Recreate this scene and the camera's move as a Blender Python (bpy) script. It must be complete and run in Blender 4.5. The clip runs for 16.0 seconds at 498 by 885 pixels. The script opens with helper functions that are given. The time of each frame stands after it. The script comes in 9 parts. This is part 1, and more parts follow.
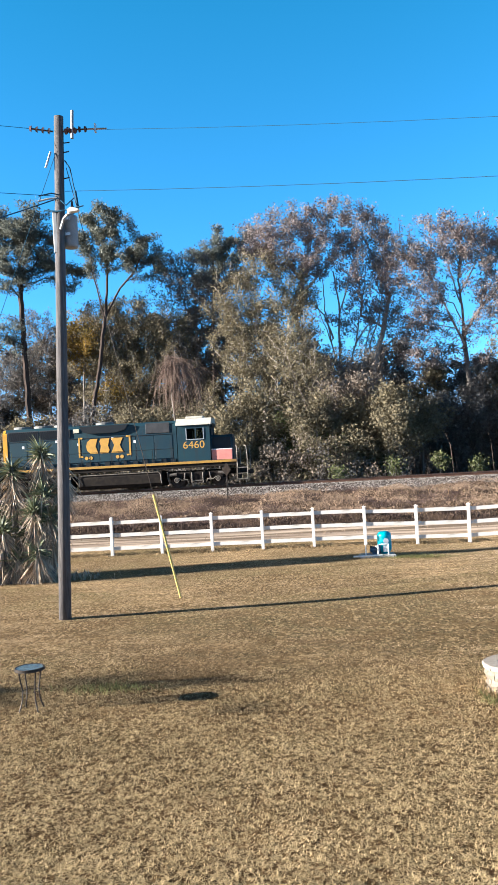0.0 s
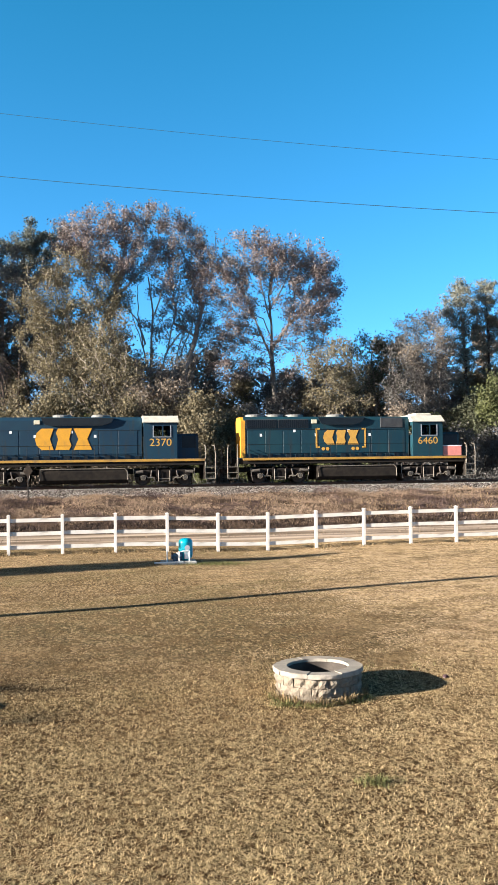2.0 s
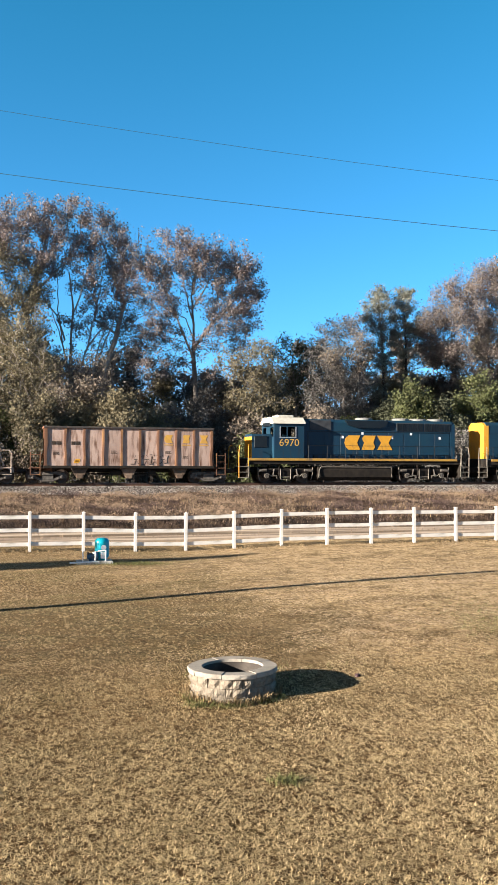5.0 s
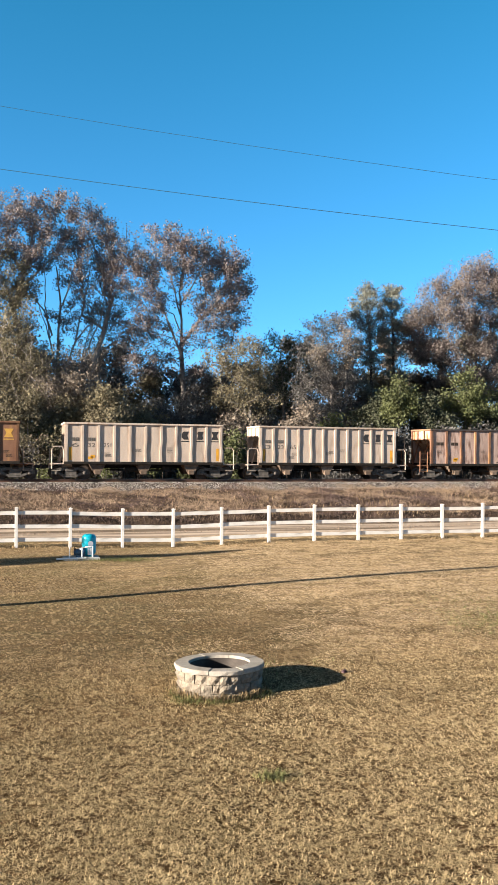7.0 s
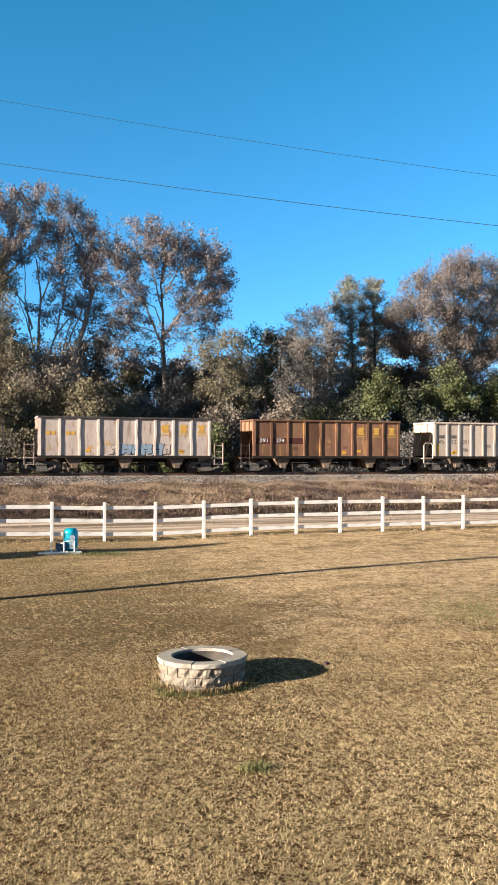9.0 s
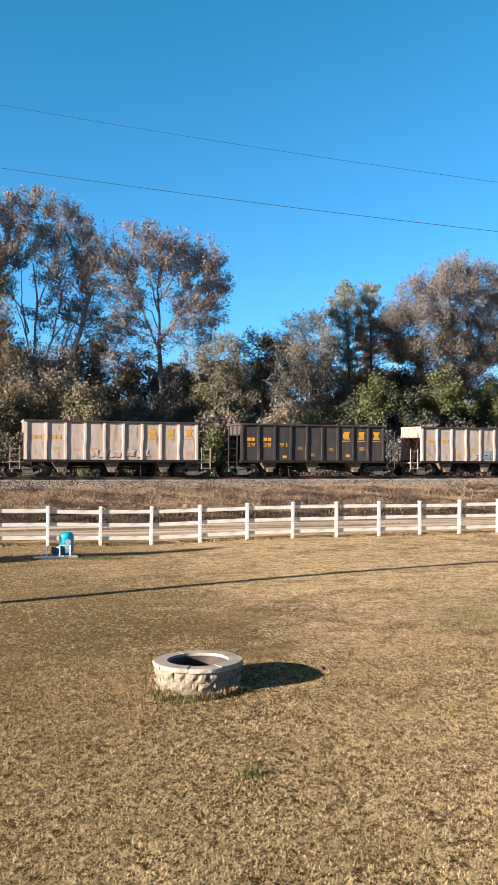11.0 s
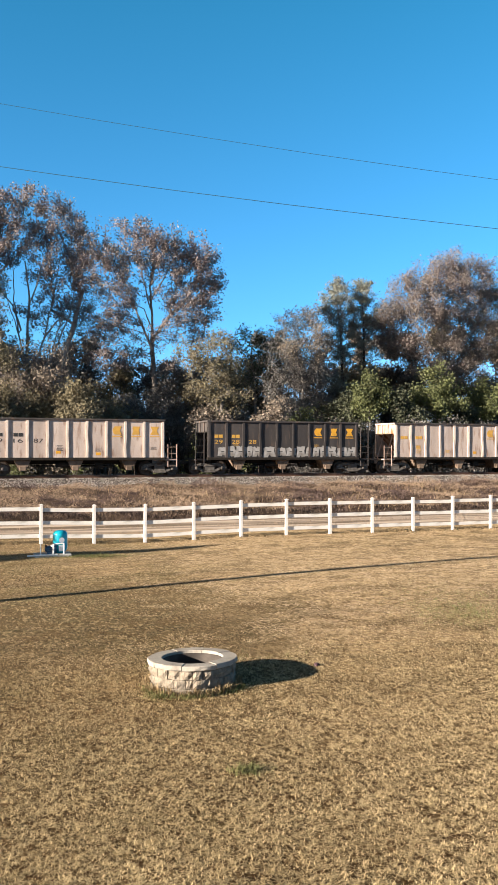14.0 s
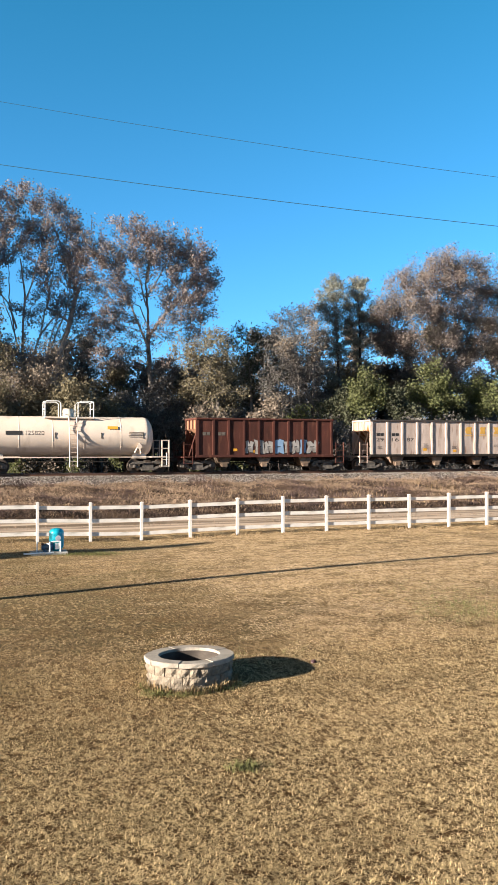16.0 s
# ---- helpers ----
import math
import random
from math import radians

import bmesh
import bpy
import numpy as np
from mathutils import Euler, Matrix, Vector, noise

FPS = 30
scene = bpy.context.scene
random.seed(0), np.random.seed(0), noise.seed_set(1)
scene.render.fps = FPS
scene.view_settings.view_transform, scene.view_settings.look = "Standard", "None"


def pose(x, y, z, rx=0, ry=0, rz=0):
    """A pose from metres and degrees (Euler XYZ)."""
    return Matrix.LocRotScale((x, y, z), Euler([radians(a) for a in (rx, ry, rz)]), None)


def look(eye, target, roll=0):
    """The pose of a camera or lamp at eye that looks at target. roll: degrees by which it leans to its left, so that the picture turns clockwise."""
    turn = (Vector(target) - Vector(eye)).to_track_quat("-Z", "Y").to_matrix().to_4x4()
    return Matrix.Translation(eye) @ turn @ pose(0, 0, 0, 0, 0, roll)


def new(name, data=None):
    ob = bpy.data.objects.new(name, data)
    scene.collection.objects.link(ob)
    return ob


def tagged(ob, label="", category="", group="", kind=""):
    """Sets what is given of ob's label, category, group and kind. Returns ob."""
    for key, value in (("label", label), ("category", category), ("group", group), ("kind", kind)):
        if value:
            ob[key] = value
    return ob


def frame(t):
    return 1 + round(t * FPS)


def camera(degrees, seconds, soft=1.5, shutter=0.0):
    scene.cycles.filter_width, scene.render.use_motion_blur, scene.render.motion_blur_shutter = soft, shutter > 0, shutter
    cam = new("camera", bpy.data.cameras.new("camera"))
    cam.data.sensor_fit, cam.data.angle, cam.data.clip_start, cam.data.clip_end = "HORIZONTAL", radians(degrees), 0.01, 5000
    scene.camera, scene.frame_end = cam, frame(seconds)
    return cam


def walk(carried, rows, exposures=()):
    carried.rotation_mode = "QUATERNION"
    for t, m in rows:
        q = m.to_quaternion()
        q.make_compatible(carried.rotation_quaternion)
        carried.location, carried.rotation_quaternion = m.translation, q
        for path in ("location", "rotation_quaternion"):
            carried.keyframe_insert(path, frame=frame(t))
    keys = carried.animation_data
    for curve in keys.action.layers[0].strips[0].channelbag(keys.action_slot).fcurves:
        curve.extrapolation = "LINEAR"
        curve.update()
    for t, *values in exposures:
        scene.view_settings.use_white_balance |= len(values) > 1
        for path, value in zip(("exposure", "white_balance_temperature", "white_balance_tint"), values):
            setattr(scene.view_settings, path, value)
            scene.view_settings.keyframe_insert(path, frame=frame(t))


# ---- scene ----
# x runs along the railway, y towards it, z up; the lawn lies at z = 0. The camera is held in the hand on a raised porch.
cam = camera(33.94, 16.0, soft=0.8)
PATH = [
    (0.0, -0.050, 90.96, 3.11, 3.72), (0.5, -0.030, 90.99, 2.56, -2.38), (1.0, -0.020, 90.92, 1.90, -6.47),
    (1.5, -0.020, 90.82, 1.18, -8.15), (2.0, -0.020, 90.95, 0.62, -9.78), (2.5, -0.010, 90.98, 0.22, -12.20),
    (3.0, -0.005, 90.96, 0.08, -13.97), (3.5, 0.000, 90.91, -0.10, -14.98), (4.0, 0.000, 90.88, -0.22, -15.12),
    (4.5, 0.000, 90.95, -0.27, -15.15), (5.0, 0.000, 90.96, -0.34, -15.39), (7.5, 0.000, 90.59, -0.47, -16.41),
    (8.0, 0.000, 90.45, -0.36, -16.66), (8.5, 0.000, 90.33, -0.35, -17.29), (9.0, 0.000, 90.25, -0.33, -17.52),
    (11.5, 0.000, 90.61, -0.45, -17.80), (12.0, 0.000, 90.62, -0.44, -17.81), (12.5, 0.000, 90.49, -0.33, -17.77),
    (13.0, 0.000, 90.41, -0.28, -17.84), (13.5, 0.000, 90.38, -0.21, -18.11), (14.0, 0.000, 90.36, -0.16, -18.24),
    (14.5, 0.000, 90.26, -0.11, -18.34), (15.0, 0.000, 90.18, 0.02, -18.37), (15.5, 0.000, 90.19, 0.01, -18.50),
    (16.0, 0.000, 90.18, -0.02, -18.50)]
walk(cam, [(t, pose(x, 0, 3.35, rx, ry, rz)) for t, x, rx, ry, rz in PATH], exposures=[(0.0, 2.35, 5950, 10), (1.5, 2.22, 6200, 10), (5.0, 2.05, 6450, 10), (16.0, 2.01, 6600, 11)])

# ---- light: a low winter sun in a clear sky ----
SUN_UP = 14.5
SUN_TO = Vector((-1.0, -0.205, math.tan(radians(SUN_UP)) * 1.022)).normalized()
world = bpy.data.worlds.new("sky")
scene.world = world
world.use_nodes = True
wn, wl = world.node_tree.nodes, world.node_tree.links
sky = wn.new("ShaderNodeTexSky")
sky.sky_type, sky.sun_disc = "NISHITA", False
sky.sun_elevation, sky.sun_rotation = radians(SUN_UP), math.atan2(SUN_TO.x, SUN_TO.y)
sky.air_density, sky.dust_density, sky.ozone_density = 0.85, 0.6, 2.0
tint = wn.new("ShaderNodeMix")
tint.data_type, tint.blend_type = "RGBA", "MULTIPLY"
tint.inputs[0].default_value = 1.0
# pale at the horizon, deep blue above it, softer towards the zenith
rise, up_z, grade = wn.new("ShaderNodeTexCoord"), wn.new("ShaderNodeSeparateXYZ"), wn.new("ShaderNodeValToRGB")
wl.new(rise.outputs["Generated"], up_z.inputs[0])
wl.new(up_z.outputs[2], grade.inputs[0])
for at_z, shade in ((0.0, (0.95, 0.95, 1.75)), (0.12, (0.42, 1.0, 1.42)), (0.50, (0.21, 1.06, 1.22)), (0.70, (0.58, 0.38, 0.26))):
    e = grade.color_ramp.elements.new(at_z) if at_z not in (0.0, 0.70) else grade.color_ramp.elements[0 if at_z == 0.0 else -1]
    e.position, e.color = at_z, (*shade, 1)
# towards the low sun the sky is pale and warm
toward, glow, near_sun = wn.new("ShaderNodeVectorMath"), wn.new("ShaderNodeMapRange"), wn.new("ShaderNodeMix")
toward.operation = "DOT_PRODUCT"
wl.new(rise.outputs["Generated"], toward.inputs[0])
toward.inputs[1].default_value = SUN_TO
glow.interpolation_type = "SMOOTHSTEP"
glow.inputs[1].default_value, glow.inputs[2].default_value = 0.22, 0.85
wl.new(toward.outputs["Value"], glow.inputs[0])
near_sun.data_type = "RGBA"
wl.new(glow.outputs[0], near_sun.inputs[0])
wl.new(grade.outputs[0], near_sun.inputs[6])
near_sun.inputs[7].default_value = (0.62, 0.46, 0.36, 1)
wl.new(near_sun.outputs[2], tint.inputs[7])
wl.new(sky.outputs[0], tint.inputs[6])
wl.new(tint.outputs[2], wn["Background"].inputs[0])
wn["Background"].inputs[1].default_value = 0.050
sun = new("sun", bpy.data.lights.new("sun", "SUN"))
sun.data.energy, sun.data.angle, sun.data.color = 5.0, radians(0.5), (1.0, 0.91, 0.79)
sun.matrix_world = look(SUN_TO * 200, (0, 0, 0))

# ---- materials ----
def surface(name, col, col2=None, scale=4.0, rough=0.7, metal=0.0, bump=0.2, fine=40.0, stretch=(1, 1, 1), dirt=None, dirt_at=(0.55, 0.75),
            dirt_scale=1.5, dirt_stretch=None, island=0.0, each=0.0, sheer=0.0, sharp=(0.3, 0.7)):
    """A worn surface: two tones in patches, dirt in larger stains, fine relief; island and each vary pieces of a mesh and objects."""
    m = bpy.data.materials.new(name)
    m.use_nodes = True
    n, l = m.node_tree.nodes, m.node_tree.links
    b = n["Principled BSDF"]
    b.inputs["Roughness"].default_value, b.inputs["Metallic"].default_value = rough, metal
    b.inputs["Specular IOR Level"].default_value = 0.08 if rough >= 0.75 and not metal else 0.35
    at = n.new("ShaderNodeTexCoord").outputs["Object"]

    def spread(s, k, detail=4.0):
        mp, t = n.new("ShaderNodeMapping"), n.new("ShaderNodeTexNoise")
        mp.inputs["Scale"].default_value = k
        t.inputs["Scale"].default_value, t.inputs["Detail"].default_value = s, detail
        l.new(at, mp.inputs[0])
        l.new(mp.outputs[0], t.inputs["Vector"])
        return t.outputs[0]

    def ramp(src, lo, hi):
        r = n.new("ShaderNodeMapRange")
        r.inputs[1].default_value, r.inputs[2].default_value = lo, hi
        l.new(src, r.inputs[0])
        return r.outputs[0]

    def mix(f, a, c, how="MIX"):
        x = n.new("ShaderNodeMix")
        x.data_type, x.blend_type = "RGBA", how
        for slot, v in ((0, f), (6, a), (7, c)):
            if isinstance(v, (int, float)):
                x.inputs[slot].default_value = v
            elif isinstance(v, tuple):
                x.inputs[slot].default_value = (*v, 1)
            else:
                l.new(v, x.inputs[slot])
        return x.outputs[2]

    col2 = col2 or tuple(c * 0.75 for c in col)
    out = mix(ramp(spread(scale, stretch), *sharp), col, col2)
    if dirt:
        out = mix(ramp(spread(dirt_scale, dirt_stretch or stretch, 6.0), *dirt_at), out, dirt)
    fine_tex = spread(fine, stretch, 3.0)
    out = mix(0.25, out, mix(ramp(fine_tex, 0.3, 0.7), (0.6, 0.6, 0.6), (1.35, 1.35, 1.35)), "MULTIPLY") if bump else out
    for amount, src in ((island, ("ShaderNodeNewGeometry", "Random Per Island")), (each, ("ShaderNodeObjectInfo", "Random"))):
        if amount:
            r = n.new(src[0]).outputs[src[1]]
            mr = n.new("ShaderNodeMapRange")
            mr.inputs[3].default_value, mr.inputs[4].default_value = 1 - amount, 1 + amount
            l.new(r, mr.inputs[0])
            grey = n.new("ShaderNodeCombineColor")
            for i in range(3):
                l.new(mr.outputs[0], grey.inputs[i])
            out = mix(1.0, out, grey.outputs[0], "MULTIPLY")
    l.new(out, b.inputs["Base Color"])
    if bump:
        bp = n.new("ShaderNodeBump")
        bp.inputs["Strength"].default_value, bp.inputs["Distance"].default_value = bump, 0.02
        l.new(fine_tex, bp.inputs["Height"])
        l.new(bp.outputs[0], b.inputs["Normal"])
    if sheer:
        tr, ms = n.new("ShaderNodeBsdfTranslucent"), n.new("ShaderNodeMixShader")
        l.new(out, tr.inputs[0])
        ms.inputs[0].default_value = sheer
        l.new(b.outputs[0], ms.inputs[1])
        l.new(tr.outputs[0], ms.inputs[2])
        l.new(ms.outputs[0], n["Material Output"].inputs[0])
    return m


RUST = (0.10, 0.045, 0.022)
M = dict(
    white_vinyl=surface("white vinyl", (0.65, 0.615, 0.57), (0.57, 0.54, 0.495), 3, 0.5, bump=0.05, dirt=(0.30, 0.275, 0.235), dirt_at=(0.58, 0.80), dirt_scale=2.2, dirt_stretch=(0.6, 1, 2.5)),
    pole_wood=surface("weathered pole wood", (0.135, 0.125, 0.122), (0.07, 0.066, 0.068), 6, 0.85, bump=0.6, stretch=(6, 6, 0.4), dirt=(0.06, 0.055, 0.05), dirt_stretch=(8, 8, 0.25)),
    galv=surface("galvanised steel", (0.55, 0.56, 0.57), (0.42, 0.43, 0.44), 8, 0.45, 0.7, bump=0.1),
    grey_tank=surface("grey transformer paint", (0.30, 0.31, 0.32), (0.22, 0.23, 0.235), 4, 0.5, bump=0.08, dirt=(0.22, 0.2, 0.18)),
    porcelain=surface("brown porcelain", (0.10, 0.055, 0.05), (0.07, 0.04, 0.04), 9, 0.25, bump=0.0),
    wire=surface("dull aluminium wire", (0.025, 0.075, 0.12), (0.02, 0.06, 0.10), 5, 0.9, 0.0, bump=0.0),
    yellow_guard=surface("yellow plastic", (0.55, 0.42, 0.13), (0.45, 0.34, 0.10), 5, 0.5, bump=0.05),
    cap_stone=surface("pale cast stone", (0.30, 0.268, 0.226), (0.24, 0.212, 0.178), 7, 0.9, bump=0.35, dirt=(0.16, 0.14, 0.115), dirt_at=(0.55, 0.76), dirt_scale=3, each=0.10),
    block_stone=surface("rough pale stone", (0.225, 0.19, 0.148), (0.148, 0.122, 0.093), 14, 0.95, bump=0.9, dirt=(0.12, 0.10, 0.078), dirt_at=(0.52, 0.72), dirt_scale=9, each=0.12),
    soot=surface("sooty steel", (0.075, 0.063, 0.054), (0.04, 0.034, 0.03), 5, 0.85, bump=0.3, dirt=(0.025, 0.022, 0.02), dirt_at=(0.52, 0.75)),
    dark_red=surface("dark red plastic", (0.05, 0.014, 0.016), (0.03, 0.012, 0.016), 30, 0.5, bump=0.2),
    ash=surface("grey ash", (0.07, 0.064, 0.058), (0.03, 0.03, 0.03), 8, 0.95, bump=0.8),
    tank_blue=surface("bright blue tank paint", (0.006, 0.36, 0.47), (0.004, 0.29, 0.39), 3, 0.3, bump=0.03, dirt=(0.08, 0.28, 0.36), dirt_at=(0.65, 0.9)),
    pump_blue=surface("dark blue pump casting", (0.02, 0.08, 0.16), (0.03, 0.05, 0.08), 9, 0.5, bump=0.2),
    pvc=surface("white pipe", (0.78, 0.78, 0.76), (0.66, 0.66, 0.63), 5, 0.4, bump=0.0),
    concrete=surface("pale concrete", (0.50, 0.48, 0.44), (0.40, 0.38, 0.34), 5, 0.9, bump=0.4, dirt=(0.25, 0.23, 0.18)),
    iron=surface("dark wrought iron", (0.03, 0.028, 0.026), (0.06, 0.045, 0.035), 12, 0.6, 0.6, bump=0.2),
    mosaic=surface("blue glazed mosaic", (0.05, 0.1, 0.15), (0.13, 0.16, 0.15), 16, 0.2, bump=0.1),
    yucca=surface("yucca blade", (0.14, 0.158, 0.085), (0.088, 0.10, 0.058), 2, 0.5, bump=0, island=0.55, sheer=0.12),
    yucca_dead=surface("dead yucca blade", (0.46, 0.37, 0.275), (0.28, 0.22, 0.16), 3, 0.8, bump=0, island=0.5),
    bark=surface("grey brown bark", (0.2, 0.175, 0.155), (0.115, 0.1, 0.09), 3, 0.95, bump=0.9, fine=14, stretch=(2, 2, 0.5), dirt=(0.22, 0.21, 0.19), dirt_at=(0.55, 0.7)),
    pine_bark=surface("reddish pine bark", (0.075, 0.055, 0.045), (0.04, 0.032, 0.028), 3, 0.95, bump=0.9, fine=14, stretch=(2, 2, 0.5)),
    pale_bark=surface("pale bare limbs", (0.30, 0.265, 0.235), (0.19, 0.165, 0.145), 3, 0.9, bump=0.6, fine=14),
    leaf_brown=surface("brown autumn leaves", (0.225, 0.182, 0.145), (0.175, 0.147, 0.117), 0.35, 0.9, bump=0, island=0.4, sheer=0.25),
    leaf_red=surface("russet autumn leaves", (0.228, 0.18, 0.168), (0.182, 0.16, 0.15), 0.4, 0.9, bump=0, island=0.4, sheer=0.24),
    leaf_olive=surface("olive-brown leaves", (0.195, 0.166, 0.104), (0.15, 0.13, 0.088), 0.4, 0.8, bump=0, island=0.35, sheer=0.28),
    leaf_green=surface("green shrub leaves", (0.112, 0.124, 0.045), (0.078, 0.086, 0.034), 0.5, 0.7, bump=0, island=0.35, sheer=0.25),
    leaf_dark=surface("dark evergreen leaves", (0.125, 0.126, 0.122), (0.15, 0.132, 0.12), 0.5, 0.8, bump=0, island=0.4, sheer=0.28),
    leaf_dome=surface("pinkish grey autumn leaves", (0.205, 0.164, 0.146), (0.172, 0.144, 0.127), 0.3, 0.9, bump=0, island=0.35, sheer=0.3),
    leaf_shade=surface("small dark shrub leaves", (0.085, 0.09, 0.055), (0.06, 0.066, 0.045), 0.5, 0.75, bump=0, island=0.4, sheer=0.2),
    leaf_gold=surface("golden leaves", (0.24, 0.145, 0.035), (0.15, 0.115, 0.035), 0.5, 0.75, bump=0, island=0.45, sheer=0.3),
    needles=surface("pine needles", (0.14, 0.15, 0.122), (0.105, 0.112, 0.092), 0.5, 0.7, bump=0, island=0.35, sheer=0.25),
    needles_grey=surface("grey-green pine needles", (0.25, 0.25, 0.2), (0.19, 0.192, 0.155), 0.5, 0.7, bump=0, island=0.35, sheer=0.35),
    vine=surface("dry tan vines", (0.2, 0.145, 0.115), (0.14, 0.1, 0.082), 1.5, 0.9, bump=0, island=0.4),
    straw=surface("dry grass blades", (0.475, 0.357, 0.192), (0.325, 0.24, 0.125), 1.2, 0.9, bump=0, island=0.5, sheer=0.12),
    straw_mid=surface("matted short dry grass", (0.43, 0.313, 0.182), (0.33, 0.236, 0.134), 0.9, 0.9, bump=0, island=0.35),
    straw_mid_pale=surface("matted short paler dry grass", (0.635, 0.47, 0.298), (0.51, 0.372, 0.234), 0.9, 0.9, bump=0, island=0.3),
    straw_pale=surface("paler pinkish dry grass blades", (0.61, 0.466, 0.262), (0.445, 0.334, 0.182), 1.2, 0.9, bump=0, island=0.5, sheer=0.2),
    pale_straw=surface("pale standing straw", (0.48, 0.35, 0.2), (0.33, 0.23, 0.135), 0.8, 0.9, bump=0, island=0.4, sheer=0.2),
    bank_grass=surface("matted brown bank grass", (0.165, 0.116, 0.09), (0.085, 0.061, 0.05), 0.6, 0.95, bump=0, island=0.5),
    # near-black blades: the shade in the lawn's gaps is put into their colour
    thatch_shade=surface("thatch dark as shade between blades", (0.050, 0.022, 0.008), (0.034, 0.015, 0.005), 1.2, 0.95, bump=0, island=0.5),
    weeds=surface("dry bank weeds", (0.37, 0.268, 0.185), (0.2, 0.143, 0.105), 0.35, 0.9, bump=0, island=0.4, sheer=0.2),
    green_blade=surface("olive grass blades", (0.20, 0.195, 0.078), (0.14, 0.138, 0.058), 2, 0.8, bump=0, island=0.5, sheer=0.25),
    ballast=surface("grey granite ballast", (0.36, 0.32, 0.29), (0.205, 0.178, 0.16), 2, 0.95, bump=0.5, island=0.5),
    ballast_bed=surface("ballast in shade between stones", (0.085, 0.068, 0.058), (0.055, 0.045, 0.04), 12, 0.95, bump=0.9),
    tie=surface("creosoted timber", (0.075, 0.055, 0.045), (0.045, 0.035, 0.03), 6, 0.9, bump=0.6, stretch=(3, 0.5, 3), each=0.3),
    rail=surface("rusty rail", (0.14, 0.075, 0.05), (0.09, 0.05, 0.035), 8, 0.7, 0.5, bump=0.2),
    rail_head=surface("polished rail head", (0.5, 0.48, 0.46), None, 8, 0.25, 1.0, bump=0.0),
    chute=surface("rust-stained chute steel", (0.20, 0.145, 0.105), (0.10, 0.07, 0.052), 3, 0.85, bump=0.2, dirt=(0.30, 0.23, 0.17), dirt_at=(0.58, 0.8), each=0.25),
    straw_dull=surface("dull brown worn grass", (0.272, 0.196, 0.108), (0.17, 0.12, 0.065), 1.2, 0.9, bump=0, island=0.5),
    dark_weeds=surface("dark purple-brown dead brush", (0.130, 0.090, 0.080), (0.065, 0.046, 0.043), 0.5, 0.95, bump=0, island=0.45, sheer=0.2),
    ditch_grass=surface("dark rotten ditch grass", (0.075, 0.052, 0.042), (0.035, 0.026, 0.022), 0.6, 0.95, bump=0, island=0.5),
    # railway vehicles
    loco_blue=surface("faded dark blue paint", (0.003, 0.023, 0.049), (0.004, 0.032, 0.056), 0.8, 0.55, bump=0.04, dirt=(0.018, 0.024, 0.029), dirt_at=(0.54, 0.8), dirt_stretch=(2.2, 1, 0.32)),
    loco_teal=surface("weathered blue green paint", (0.003, 0.026, 0.044), (0.006, 0.038, 0.050), 0.8, 0.55, bump=0.04, dirt=(0.018, 0.022, 0.026), dirt_at=(0.54, 0.8), dirt_stretch=(2.4, 1, 0.30)),
    loco_dark=surface("dark blue recess paint", (0.003, 0.006, 0.010), (0.005, 0.010, 0.014), 3, 0.5, bump=0.05),
    loco_yellow=surface("yellow locomotive paint", (0.64, 0.31, 0.025), (0.50, 0.25, 0.03), 2, 0.5, bump=0.05, dirt=(0.22, 0.14, 0.06), dirt_at=(0.6, 0.85)),
    loco_gold=surface("faded gold paint", (0.56, 0.31, 0.055), (0.43, 0.24, 0.055), 3, 0.55, bump=0.05),
    loco_stripe=surface("dirty yellow stripe paint", (0.42, 0.23, 0.04), (0.32, 0.18, 0.04), 2, 0.6, bump=0.05, dirt=(0.14, 0.09, 0.05), dirt_at=(0.55, 0.8)),
    fan_grey=surface("sooty grey roof paint", (0.20, 0.20, 0.19), (0.11, 0.11, 0.105), 3, 0.7, bump=0.1),
    loco_white=surface("white cab roof paint", (0.52, 0.49, 0.42), (0.42, 0.395, 0.33), 3, 0.5, bump=0.05, dirt=(0.3, 0.27, 0.22), dirt_at=(0.62, 0.85)),
    loco_grey=surface("light grey lettering", (0.62, 0.58, 0.44), None, 3, 0.6, bump=0),
    pink=surface("faded red panel", (0.66, 0.24, 0.20), (0.55, 0.20, 0.17), 4, 0.55, bump=0.03),
    underframe=surface("grimy black underframe and sill shade", (0.016, 0.014, 0.013), (0.030, 0.025, 0.020), 3, 0.85, bump=0.3, dirt=(0.06, 0.045, 0.033), dirt_at=(0.6, 0.9)),
    truck=surface("dusty brown truck castings", (0.060, 0.045, 0.035), (0.028, 0.023, 0.02), 4, 0.85, bump=0.3, dirt=(0.13, 0.10, 0.075), dirt_at=(0.55, 0.8), dirt_scale=4),
    truck_grey=surface("grey dusty truck castings", (0.15, 0.132, 0.115), (0.06, 0.053, 0.046), 4, 0.85, bump=0.3, dirt=(0.24, 0.21, 0.175), dirt_at=(0.58, 0.8), dirt_scale=4),
    loco_truck=surface("oily black truck castings", (0.026, 0.021, 0.018), (0.014, 0.012, 0.011), 4, 0.75, bump=0.3, dirt=(0.075, 0.06, 0.048), dirt_at=(0.58, 0.8), dirt_scale=4),
    wheel=surface("brown steel wheel", (0.05, 0.038, 0.03), (0.08, 0.062, 0.05), 5, 0.7, 0.4, bump=0.2),
    grille=surface("dark radiator grille", (0.02, 0.022, 0.026), (0.05, 0.052, 0.055), 2, 0.6, bump=0.1),
    handrail=surface("pale worn handrail", (0.24, 0.21, 0.17), (0.12, 0.105, 0.085), 6, 0.6, bump=0.05),
